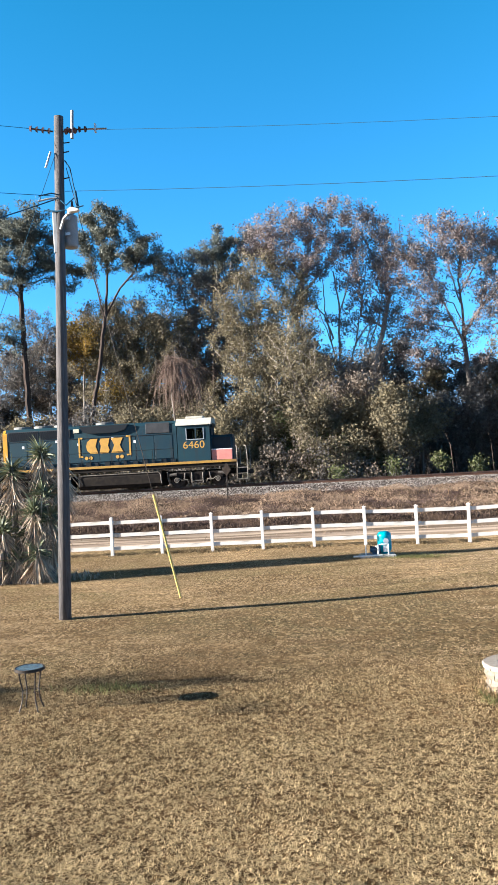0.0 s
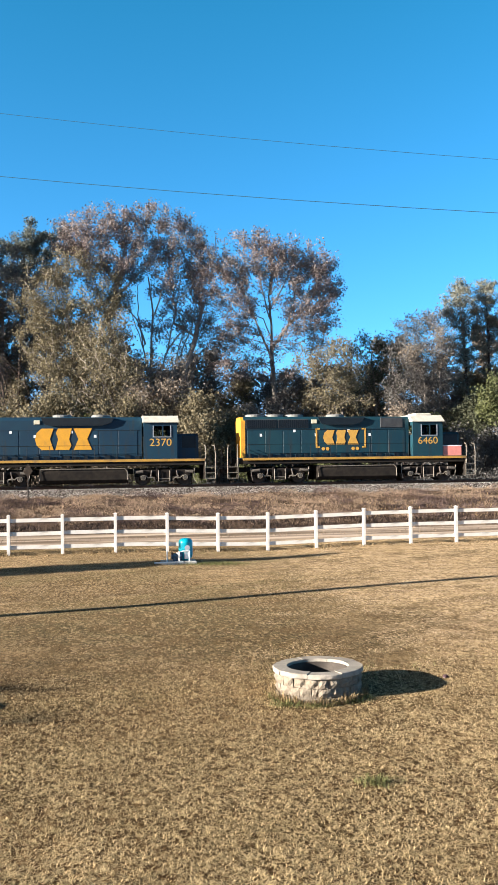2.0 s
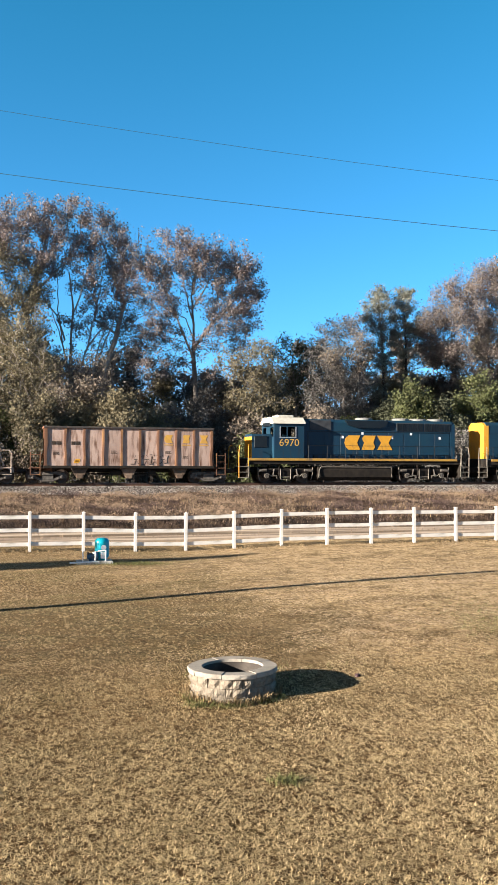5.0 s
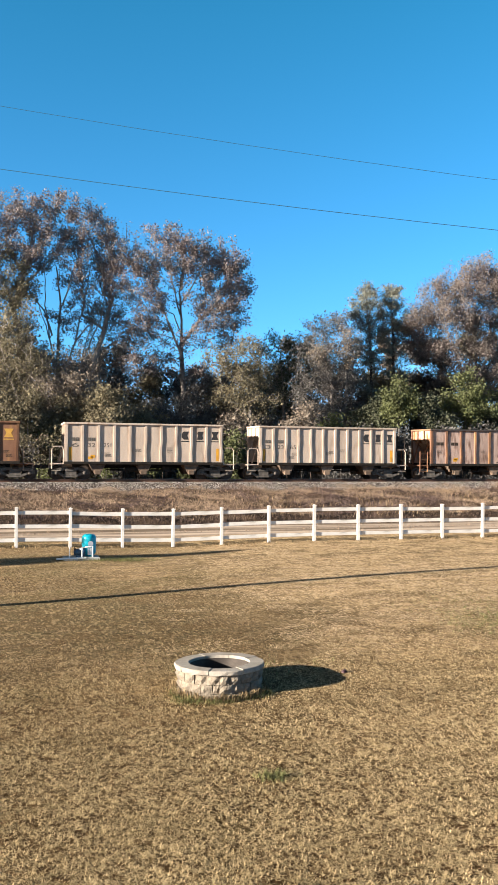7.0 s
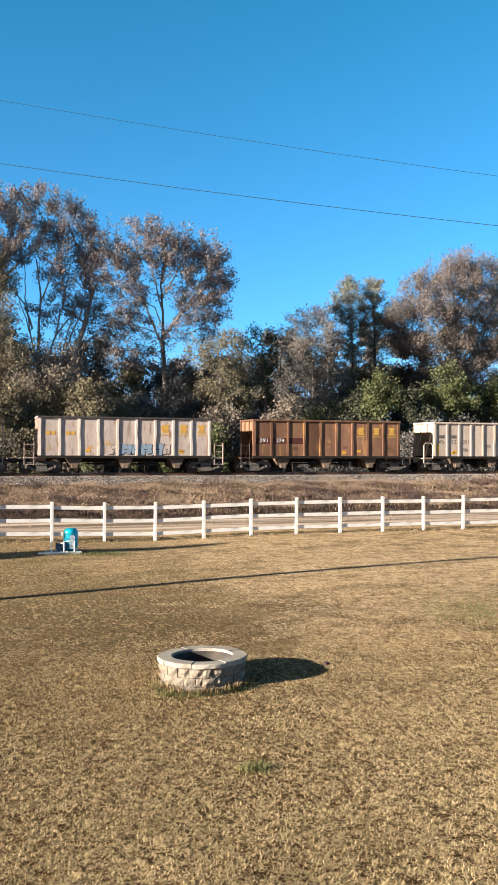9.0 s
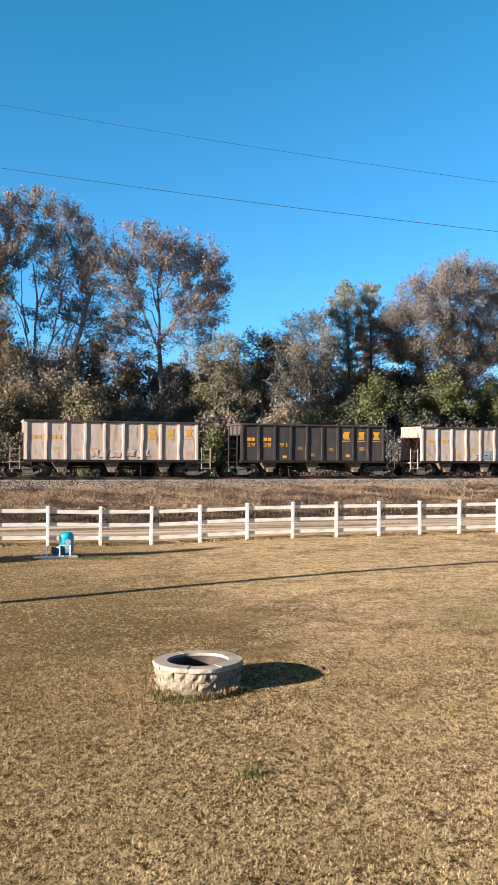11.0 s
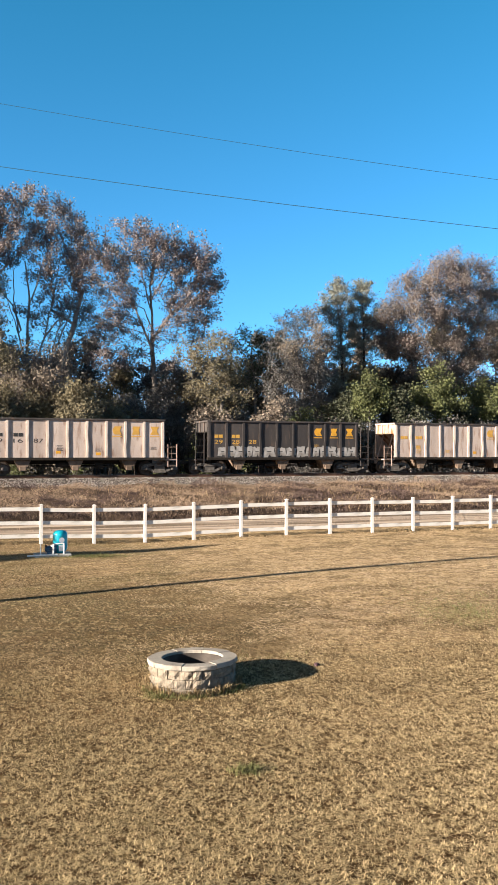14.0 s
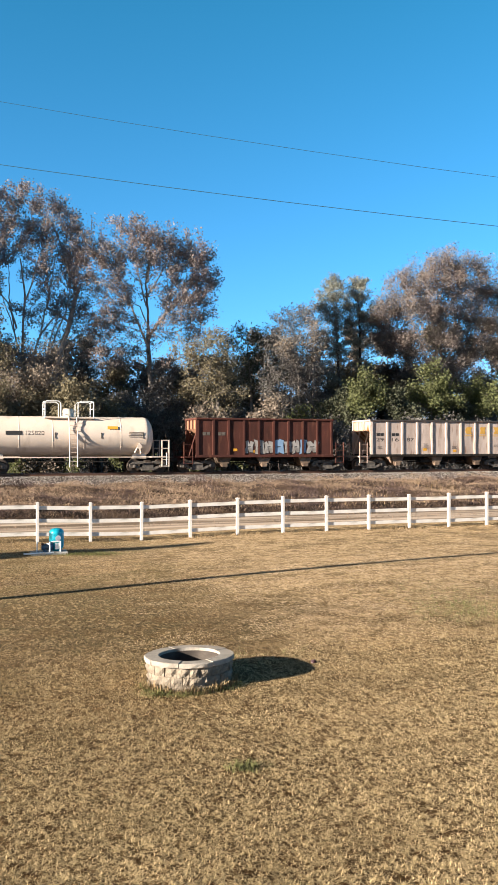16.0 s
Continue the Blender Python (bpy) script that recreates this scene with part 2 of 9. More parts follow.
    handrail_dark=surface("black handrail", (0.004, 0.006, 0.008), None, 6, 0.6, bump=0),
    decal=surface("white decal", (0.75, 0.76, 0.78), None, 4, 0.6, bump=0),
    black=surface("black paint", (0.018, 0.017, 0.017), (0.035, 0.032, 0.03), 4, 0.6, bump=0.05),
)
PAINTS = dict(
    beige=surface("weathered pale hopper paint", (0.47, 0.385, 0.335), (0.37, 0.295, 0.252), 1.2, 0.75, bump=0.1, stretch=(1.6, 1, 0.5), dirt=(0.20, 0.12, 0.085), dirt_at=(0.54, 0.74), dirt_scale=2.2, dirt_stretch=(2.2, 1, 0.45), each=0.10),
    rib_pale=surface("pale worn rib paint", (0.60, 0.505, 0.43), (0.50, 0.41, 0.345), 2.5, 0.75, bump=0.1, stretch=(1, 1, 0.5), dirt=(0.24, 0.14, 0.085), dirt_at=(0.60, 0.78), dirt_scale=2.5, dirt_stretch=(2, 1, 0.6), each=0.10),
    slope=surface("rust-streaked end sheet paint", (0.52, 0.40, 0.31), (0.38, 0.25, 0.16), 1.6, 0.8, bump=0.1, dirt=(0.22, 0.095, 0.04), dirt_at=(0.50, 0.62), dirt_scale=1.8, dirt_stretch=(1, 1.6, 0.5), each=0.1),
    pinkish=surface("stained pinkish hopper paint", (0.44, 0.325, 0.27), (0.335, 0.235, 0.195), 1.4, 0.75, bump=0.1, stretch=(1.6, 1, 0.5), dirt=(0.13, 0.072, 0.05), dirt_at=(0.48, 0.70), dirt_scale=2.0, dirt_stretch=(2.2, 1, 0.5), each=0.12),
    cream=surface("cream hopper paint", (0.49, 0.395, 0.315), (0.40, 0.315, 0.25), 1.2, 0.7, bump=0.08, stretch=(1.6, 1, 0.5), dirt=(0.27, 0.18, 0.125), dirt_at=(0.56, 0.82), dirt_scale=1.6, dirt_stretch=(2.2, 1, 0.45), each=0.08),
    rusty=surface("rust brown hopper side", (0.22, 0.118, 0.072), (0.135, 0.07, 0.046), 1.0, 0.85, bump=0.15, stretch=(1.6, 1, 0.5), dirt=(0.30, 0.16, 0.07), dirt_at=(0.54, 0.70), dirt_scale=1.3, dirt_stretch=(1.8, 1, 0.6), each=0.42),
    maroon=surface("maroon hopper paint", (0.090, 0.034, 0.026), (0.058, 0.025, 0.020), 1.2, 0.75, bump=0.1, stretch=(1.6, 1, 0.5), dirt=(0.16, 0.07, 0.045), dirt_at=(0.58, 0.8), dirt_stretch=(2.2, 1, 0.45), each=0.12),
    black=surface("black hopper paint", (0.034, 0.029, 0.028), (0.055, 0.046, 0.042), 1.2, 0.7, bump=0.1, stretch=(1.6, 1, 0.5), dirt=(0.14, 0.09, 0.065), dirt_at=(0.58, 0.82), dirt_stretch=(2.2, 1, 0.45), each=0.18),
    tank=surface("ivory tank paint", (0.648, 0.540, 0.443), (0.572, 0.475, 0.389), 1.0, 0.5, bump=0.03, dirt=(0.44, 0.34, 0.26), dirt_at=(0.56, 0.8), dirt_scale=1.0, dirt_stretch=(1.5, 1, 0.4)),
)
glass = bpy.data.materials.new("tinted glass")
glass.use_nodes = True
_b = glass.node_tree.nodes["Principled BSDF"]
_b.inputs["Base Color"].default_value = (0.55, 0.62, 0.62, 1)
_b.inputs["Roughness"].default_value = 0.03
_b.inputs["Transmission Weight"].default_value = 1.0
_b.inputs["IOR"].default_value = 1.05
M["glass"] = glass


# ---- mesh helpers ----
class Shape:
    """Vertices and faces gathered from simple solids."""

    def __init__(self):
        self.v, self.f = [], []

    def add(self, v, f):
        k = len(self.v)
        self.v += [tuple(p) for p in v]
        self.f += [tuple(i + k for i in q) for q in f]
        return self

    def box(self, x0, x1, y0, y1, z0, z1, c=0.0):
        """A block; c cuts its edges."""
        if c <= 0:
            p = [(x, y, z) for z in (z0, z1) for y in (y0, y1) for x in (x0, x1)]
            return self.add(p, [(0, 2, 3, 1), (4, 5, 7, 6), (0, 1, 5, 4), (2, 6, 7, 3), (0, 4, 6, 2), (1, 3, 7, 5)])
        bm = bmesh.new()
        bmesh.ops.create_cube(bm, size=1)
        for v in bm.verts:
            v.co = ((x0 + x1) / 2 + v.co.x * (x1 - x0), (y0 + y1) / 2 + v.co.y * (y1 - y0), (z0 + z1) / 2 + v.co.z * (z1 - z0))
        bmesh.ops.bevel(bm, geom=bm.edges[:], offset=c, segments=1, affect="EDGES")
        bm.verts.index_update()
        self.add([v.co[:] for v in bm.verts], [[v.index for v in q.verts] for q in bm.faces])
        bm.free()
        return self

    def prism(self, outline, a, b, axis="y"):
        """A solid of constant section: an outline of (u, w), drawn from a to b along an axis."""
        put = {"y": lambda u, w, s: (u, s, w), "x": lambda u, w, s: (s, u, w), "z": lambda u, w, s: (u, w, s)}[axis]
        n = len(outline)
        p = [put(u, w, a) for u, w in outline] + [put(u, w, b) for u, w in outline]
        return self.add(p, [tuple(range(n)), tuple(range(2 * n - 1, n - 1, -1))] + [(i, i + n, (i + 1) % n + n, (i + 1) % n) for i in range(n)])

    def tube(self, pts, r, n=6, r1=None, caps=True, radii=None):
        """A tube along points, tapering from r to r1, or of given radii."""
        pts = [Vector(p) for p in pts]
        r1 = r if r1 is None else r1
        v, f = [], []
        for i, p in enumerate(pts):
            d = (pts[min(i + 1, len(pts) - 1)] - pts[max(i - 1, 0)]).normalized()
            s = d.cross(Vector((0, 0, 1)) if abs(d.z) < 0.9 else Vector((1, 0, 0))).normalized()
            w = d.cross(s)
            q = radii[i] if radii else r + (r1 - r) * i / max(1, len(pts) - 1)
            v += [tuple(p + (s * math.cos(a) + w * math.sin(a)) * q) for a in (2 * math.pi * k / n for k in range(n))]
        for i in range(len(pts) - 1):
            f += [(i * n + k, i * n + (k + 1) % n, (i + 1) * n + (k + 1) % n, (i + 1) * n + k) for k in range(n)]
        if caps:
            f += [tuple(range(n - 1, -1, -1)), tuple(range((len(pts) - 1) * n, len(pts) * n))]
        return self.add(v, f)

    def turned(self, profile, centre=(0, 0, 0), axis="z", n=24):
        """A body turned from (radius, height) points."""
        cx, cy, cz = centre
        v, f, m = [], [], len(profile)
        for k in range(n):
            a = 2 * math.pi * k / n
            for r, h in profile:
                u, w = r * math.cos(a), r * math.sin(a)
                v.append({"z": (cx + u, cy + w, cz + h), "y": (cx + u, cy + h, cz + w), "x": (cx + h, cy + u, cz + w)}[axis])
        for k in range(n):
            j = (k + 1) % n
            f += [(k * m + i, j * m + i, j * m + i + 1, k * m + i + 1) for i in range(m - 1)]
        return self.add(v, f)

    def mesh(self, name, smooth=False):
        me = bpy.data.meshes.new(name)
        me.from_pydata(self.v, [], self.f)
        bm = bmesh.new()
        bm.from_mesh(me)
        bmesh.ops.recalc_face_normals(bm, faces=bm.faces)
        bm.to_mesh(me)
        bm.free()
        if smooth:
            me.polygons.foreach_set("use_smooth", [True] * len(me.polygons))
        return me


def part(name, shape, material, parent, label="", at=None, smooth=False, kind=""):
    """One mesh object under a thing or a part."""
    me = shape.mesh(name, smooth) if isinstance(shape, Shape) else shape
    if not me.materials:
        me.materials.append(material)
    ob = new(name, me)
    ob.parent = parent
    if at is not None:
        ob.matrix_basis = at
    return tagged(ob, label, kind=kind)


def thing(name, label, category, at=None, group="", kind="", shape=None, material=None, smooth=False):
    """A top-level thing: an Empty at its base, or one mesh."""
    me = None
    if shape is not None:
        me = shape.mesh(name, smooth) if isinstance(shape, Shape) else shape
        me.materials.append(material)
    ob = new(name, me)
    if at is not None:
        ob.matrix_basis = at
    return tagged(ob, label, category, group, kind)


def letters(name, text, height, material, parent, at, width=None, thick=0.004):
    """Flat writing in the built-in font, as a mesh."""
    cu = bpy.data.curves.new(name, "FONT")
    cu.body, cu.size, cu.extrude, cu.align_x = text, 1.0, 0.0, "CENTER"
    tmp = bpy.data.objects.new(name, cu)
    me = bpy.data.meshes.new_from_object(tmp)
    bpy.data.objects.remove(tmp)
    co = np.array([v.co[:] for v in me.vertices])
    lo, hi = co.min(0), co.max(0)
    k = height / (hi[1] - lo[1])
    kx = k if width is None else width / (hi[0] - lo[0])
    for v in me.vertices:
        v.co = ((v.co.x - (lo[0] + hi[0]) / 2) * kx, (v.co.y - lo[1]) * k, 0)
    return part(name, me, material, parent, at=at)


def cloud(name, verts, faces, material, parent=None, kind="", label="", category=""):
    """A mesh from numpy arrays: verts (n, 3), faces (m, k)."""
    me = bpy.data.meshes.new(name)
    k = faces.shape[1]
    me.vertices.add(len(verts))
    me.vertices.foreach_set("co", verts.astype(np.float32).ravel())
    me.loops.add(faces.size)
    me.loops.foreach_set("vertex_index", faces.astype(np.int32).ravel())
    me.polygons.add(len(faces))
    me.polygons.foreach_set("loop_start", np.arange(0, faces.size, k, dtype=np.int32))
    me.update(calc_edges=True)
    me.materials.append(material)
    ob = new(name, me)
    ob.parent = parent
    return tagged(ob, label, category, kind=kind)

# ---- the ground: one sheet from the lawn over a sandy lane and a ditch to the railway bank and beyond ----
TRACK_Y, RAIL_Z = 54.85, 1.5
PROFILE = [(-400, 0), (29, 0), (31.5, -0.03), (37.0, -0.05), (38.4, -0.32), (41.0, -0.48), (44.2, -0.15), (48.5, 0.42), (51.2, 0.80), (52.4, 0.95),
           (57.3, 0.95), (59.5, 0.55), (63, 0.3), (70, 0.2), (100, 0.2), (3000, 0.2)]


def ground_z(x, y):
    """Height of the ground, with a little unevenness."""
    z = np.interp(y, [p[0] for p in PROFILE], [p[1] for p in PROFILE])
    rough = np.clip((np.asarray(y) - 36) / 8, 0, 1) * np.clip((110 - np.asarray(y)) / 20, 0, 1)
    # the lawn is not quite level: shallow hollows between the porch and the fence
    for cx, cy, sx, sy, deep in ((0.8, 15.0, 4.6, 6.0, 0.085), (5.4, 29.5, 2.9, 4.0, 0.11), (17.0, 23.0, 5.0, 5.0, 0.06)):
        z = z - deep * np.exp(-((np.asarray(x) - cx) / sx) ** 2 - ((np.asarray(y) - cy) / sy) ** 2)
    return z + 0.10 * rough * (np.sin(x * 0.9 + 0.7 * y) * np.sin(x * 0.37 - y) + 0.5 * np.sin(x * 2.1 + 2 * y))


def make_ground():
    xs = np.concatenate([[-3000, -800, -300, -120], np.arange(-70, 90.1, 1.0), [130, 300, 800, 3000]])
    ys = np.concatenate([[-400, -100, -30], np.arange(-10, 28, 1.0), np.arange(28, 66, 0.5), [68, 72, 78, 86, 100, 140, 300, 900, 3000]])
    X, Y = np.meshgrid(xs, ys)
    v = np.stack([X, Y, ground_z(X, Y)], -1).reshape(-1, 3)
    n = len(xs)
    i = (np.arange(len(ys) - 1)[:, None] * n + np.arange(n - 1)[None]).ravel()
    m = bpy.data.materials.new("lawn, lane and bank")
    m.use_nodes = True
    nd, l = m.node_tree.nodes, m.node_tree.links
    b = nd["Principled BSDF"]
    b.inputs["Roughness"].default_value, b.inputs["Specular IOR Level"].default_value = 0.95, 0.05
    at = nd.new("ShaderNodeTexCoord").outputs["Object"]

    def spread(s, d=4.0, k=(1, 1, 1)):
        mp, t = nd.new("ShaderNodeMapping"), nd.new("ShaderNodeTexNoise")
        mp.inputs["Scale"].default_value = k
        t.inputs["Scale"].default_value, t.inputs["Detail"].default_value = s, d
        l.new(at, mp.inputs[0])
        l.new(mp.outputs[0], t.inputs["Vector"])
        return t.outputs[0]

    def ramp(src, lo, hi, a=0.0, c=1.0):
        r = nd.new("ShaderNodeMapRange")
        for k, val in zip((1, 2, 3, 4), (lo, hi, a, c)):
            r.inputs[k].default_value = val
        l.new(src, r.inputs[0])
        return r.outputs[0]

    def mix(f, a, c, how="MIX"):
        x = nd.new("ShaderNodeMix")
        x.data_type, x.blend_type = "RGBA", how
        for slot, val in ((0, f), (6, a), (7, c)):
            if isinstance(val, (int, float)):
                x.inputs[slot].default_value = val
            elif isinstance(val, tuple):
                x.inputs[slot].default_value = (*val, 1)
            else:
                l.new(val, x.inputs[slot])
        return x.outputs[2]

    def math_node(op, a, c):
        x = nd.new("ShaderNodeMath")
        x.operation = op
        for slot, val in ((0, a), (1, c)):
            if isinstance(val, (int, float)):
                x.inputs[slot].default_value = val
            else:
                l.new(val, x.inputs[slot])
        return x.outputs[0]

    sep = nd.new("ShaderNodeSeparateXYZ")
    l.new(at, sep.inputs[0])
    y = math_node("ADD", sep.outputs[1], ramp(spread(0.6), 0.2, 0.8, -0.9, 0.9))
    thatch = mix(ramp(spread(26, 6.0, (1, 0.4, 1)), 0.36, 0.56), (0.26, 0.172, 0.080), (0.040, 0.024, 0.010))
    thatch = mix(ramp(spread(0.25, 5.0, (0.8, 1, 1)), 0.44, 0.58), thatch, mix(ramp(spread(19, 6.0, (1, 0.4, 1)), 0.40, 0.60), (0.41, 0.276, 0.138), (0.14, 0.088, 0.040)))
    thatch = mix(ramp(spread(0.40, 6.0, (0.6, 1, 1)), 0.47, 0.58), thatch, mix(ramp(spread(24, 6.0, (1, 0.4, 1)), 0.40, 0.60), (0.205, 0.152, 0.066), (0.058, 0.042, 0.018)))
    east = math_node("ADD", sep.outputs[0], math_node("MULTIPLY", ramp(spread(0.35, 6.0), 0.3, 0.7, -2.5, 2.5), 1.0))
    paler = mix(ramp(spread(17, 6.0, (1, 0.4, 1)), 0.38, 0.62), (0.58, 0.405, 0.215), (0.22, 0.148, 0.075))
    thatch = mix(ramp(east, 3.0, 7.5, 0.0, 0.75), thatch, paler)
    # a worn, darker olive area west of the fire pit
    off_x, off_y = math_node("MULTIPLY", math_node("SUBTRACT", sep.outputs[0], 1.2), 0.20), math_node("MULTIPLY", math_node("SUBTRACT", sep.outputs[1], 16.2), 0.29)
    far_off = math_node("ADD", math_node("MULTIPLY", off_x, off_x), math_node("MULTIPLY", off_y, off_y))
    worn = ramp(math_node("ADD", far_off, ramp(spread(0.9, 6.0, (0.6, 1, 1)), 0.25, 0.75, -1.1, 1.1)), 0.3, 1.4, 0.9, 0.0)
    thatch = mix(worn, thatch, mix(ramp(spread(20, 6.0, (1, 0.4, 1)), 0.38, 0.60), (0.135, 0.104, 0.048), (0.048, 0.036, 0.017)))
    thatch = mix(ramp(spread(1.3, 6.0, (0.5, 0.8, 1)), 0.52, 0.62, 0, 0.8), thatch, (0.10, 0.064, 0.028))
    thatch = mix(ramp(spread(4.2, 7.0, (0.7, 0.7, 1)), 0.46, 0.58, 0, 0.62), thatch, (0.125, 0.080, 0.034))
    thatch = mix(ramp(spread(15, 7.0, (0.8, 0.34, 1)), 0.48, 0.60, 0, 0.55), thatch, (0.085, 0.058, 0.027))
    thatch = mix(ramp(spread(21, 6.0, (0.8, 0.34, 1)), 0.52, 0.66, 0, 0.5), thatch, (0.46, 0.325, 0.168))
    # ground darkened near the porch as shade between blades, brightened farther off
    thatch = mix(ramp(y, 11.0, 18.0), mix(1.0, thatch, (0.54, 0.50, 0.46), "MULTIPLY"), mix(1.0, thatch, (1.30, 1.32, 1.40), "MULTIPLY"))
    sand = mix(ramp(spread(1.1, 6.0, (0.07, 1, 1)), 0.41, 0.57), (0.48, 0.378, 0.288), (0.155, 0.115, 0.08))
    soil = mix(ramp(spread(0.8, 6.0), 0.4, 0.6), (0.12, 0.080, 0.052), (0.055, 0.038, 0.027))
    litter = mix(ramp(spread(1.5, 6.0), 0.4, 0.6), (0.075, 0.055, 0.03), (0.04, 0.032, 0.02))
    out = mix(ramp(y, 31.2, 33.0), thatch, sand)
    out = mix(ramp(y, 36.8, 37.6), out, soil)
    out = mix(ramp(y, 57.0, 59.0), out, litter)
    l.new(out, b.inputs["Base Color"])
    bp = nd.new("ShaderNodeBump")
    bp.inputs["Strength"].default_value, bp.inputs["Distance"].default_value = 0.6, 0.035
    l.new(spread(28, 5.0, (1, 0.7, 1)), bp.inputs["Height"])
    l.new(bp.outputs[0], b.inputs["Normal"])
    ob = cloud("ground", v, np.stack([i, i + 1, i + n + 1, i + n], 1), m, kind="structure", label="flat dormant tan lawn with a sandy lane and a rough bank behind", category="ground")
    ob.data.polygons.foreach_set("use_smooth", [True] * len(ob.data.polygons))


make_ground()
rng = np.random.default_rng(7)


def blades(n, x, y, z, height, width, lean, rng, bent=True):
    """n blades, bent in the middle or straight, as arrays."""
    a = rng.uniform(0, 2 * np.pi, n)
    d = np.stack([np.cos(a), np.sin(a), np.zeros(n)], 1)
    s = np.stack([-np.sin(a), np.cos(a), np.zeros(n)], 1)
    base = np.stack([x, y, z], 1)
    ln = lean * height
    up = np.zeros((n, 3))
    up[:, 2] = 1
    w = width[:, None] * s / 2
    if not bent:
        tip = base + d * (ln * 0.8)[:, None] + up * (height * np.clip(1 - 0.35 * lean, 0.25, 1))[:, None]
        return np.stack([base - w, base + w, tip], 1).reshape(-1, 3), np.arange(3 * n).reshape(-1, 3)
    mid = base + d * (ln * 0.35)[:, None] + up * (height * 0.65)[:, None]
    tip = base + d * ln[:, None] + up * (height * np.clip(1 - 0.35 * lean, 0.25, 1))[:, None]
    v = np.stack([base - w, base + w, mid + w * 0.8, mid - w * 0.8, tip], 1).reshape(-1, 3)
    k = np.arange(n)[:, None] * 5
    f = np.concatenate([k + np.array([[0, 1, 2]]), k + np.array([[0, 2, 3]]), k + np.array([[3, 2, 4]])])
    return v, f


def fan(n, near, far, left, right, rng, power=1.0):
    """Points on the lawn in a fan ahead of the porch, denser near it."""
    y = near + (far - near) * rng.random(n) ** power
    u = left + (right - left) * rng.random(n)
    return y * u, y


def leaf_faces(centres, size, aspect, rng, droop=0.0, bias=None):
    """Small three-cornered leaves of random tilt at the given places."""
    n = len(centres)
    a = rng.normal(size=(n, 3))
    if bias is not None:
        a = a * 0.55 + bias
    a[:, 2] -= droop
    a /= np.linalg.norm(a, axis=1)[:, None] + 1e-9
    b = np.cross(a, rng.normal(size=(n, 3)))
    b /= np.linalg.norm(b, axis=1)[:, None] + 1e-9
    s = size * rng.uniform(0.6, 1.4, (n, 1))
    a, b = a * s / 2, b * s * aspect
    v = np.stack([centres - a, centres + a + b * rng.uniform(0.2, 1.2, (n, 1)), centres + a * rng.uniform(-0.2, 1.0, (n, 1)) - b], 1).reshape(-1, 3)
    return v, np.arange(3 * n).reshape(-1, 3)


def patches(x, y, size, seed):
    """Smooth random patches, 0 to 1, of about the given size in metres."""
    table = np.random.default_rng(seed).random((64, 64))
    u, w = x / size, y / size
    i, j = np.floor(u).astype(int), np.floor(w).astype(int)
    a, b = u - i, w - j
    a, b = a * a * (3 - 2 * a), b * b * (3 - 2 * b)
    at = lambda p, q: table[(i + p) % 64, (j + q) % 64]
    return (at(0, 0) * (1 - a) + at(1, 0) * a) * (1 - b) + (at(0, 1) * (1 - a) + at(1, 1) * a) * b


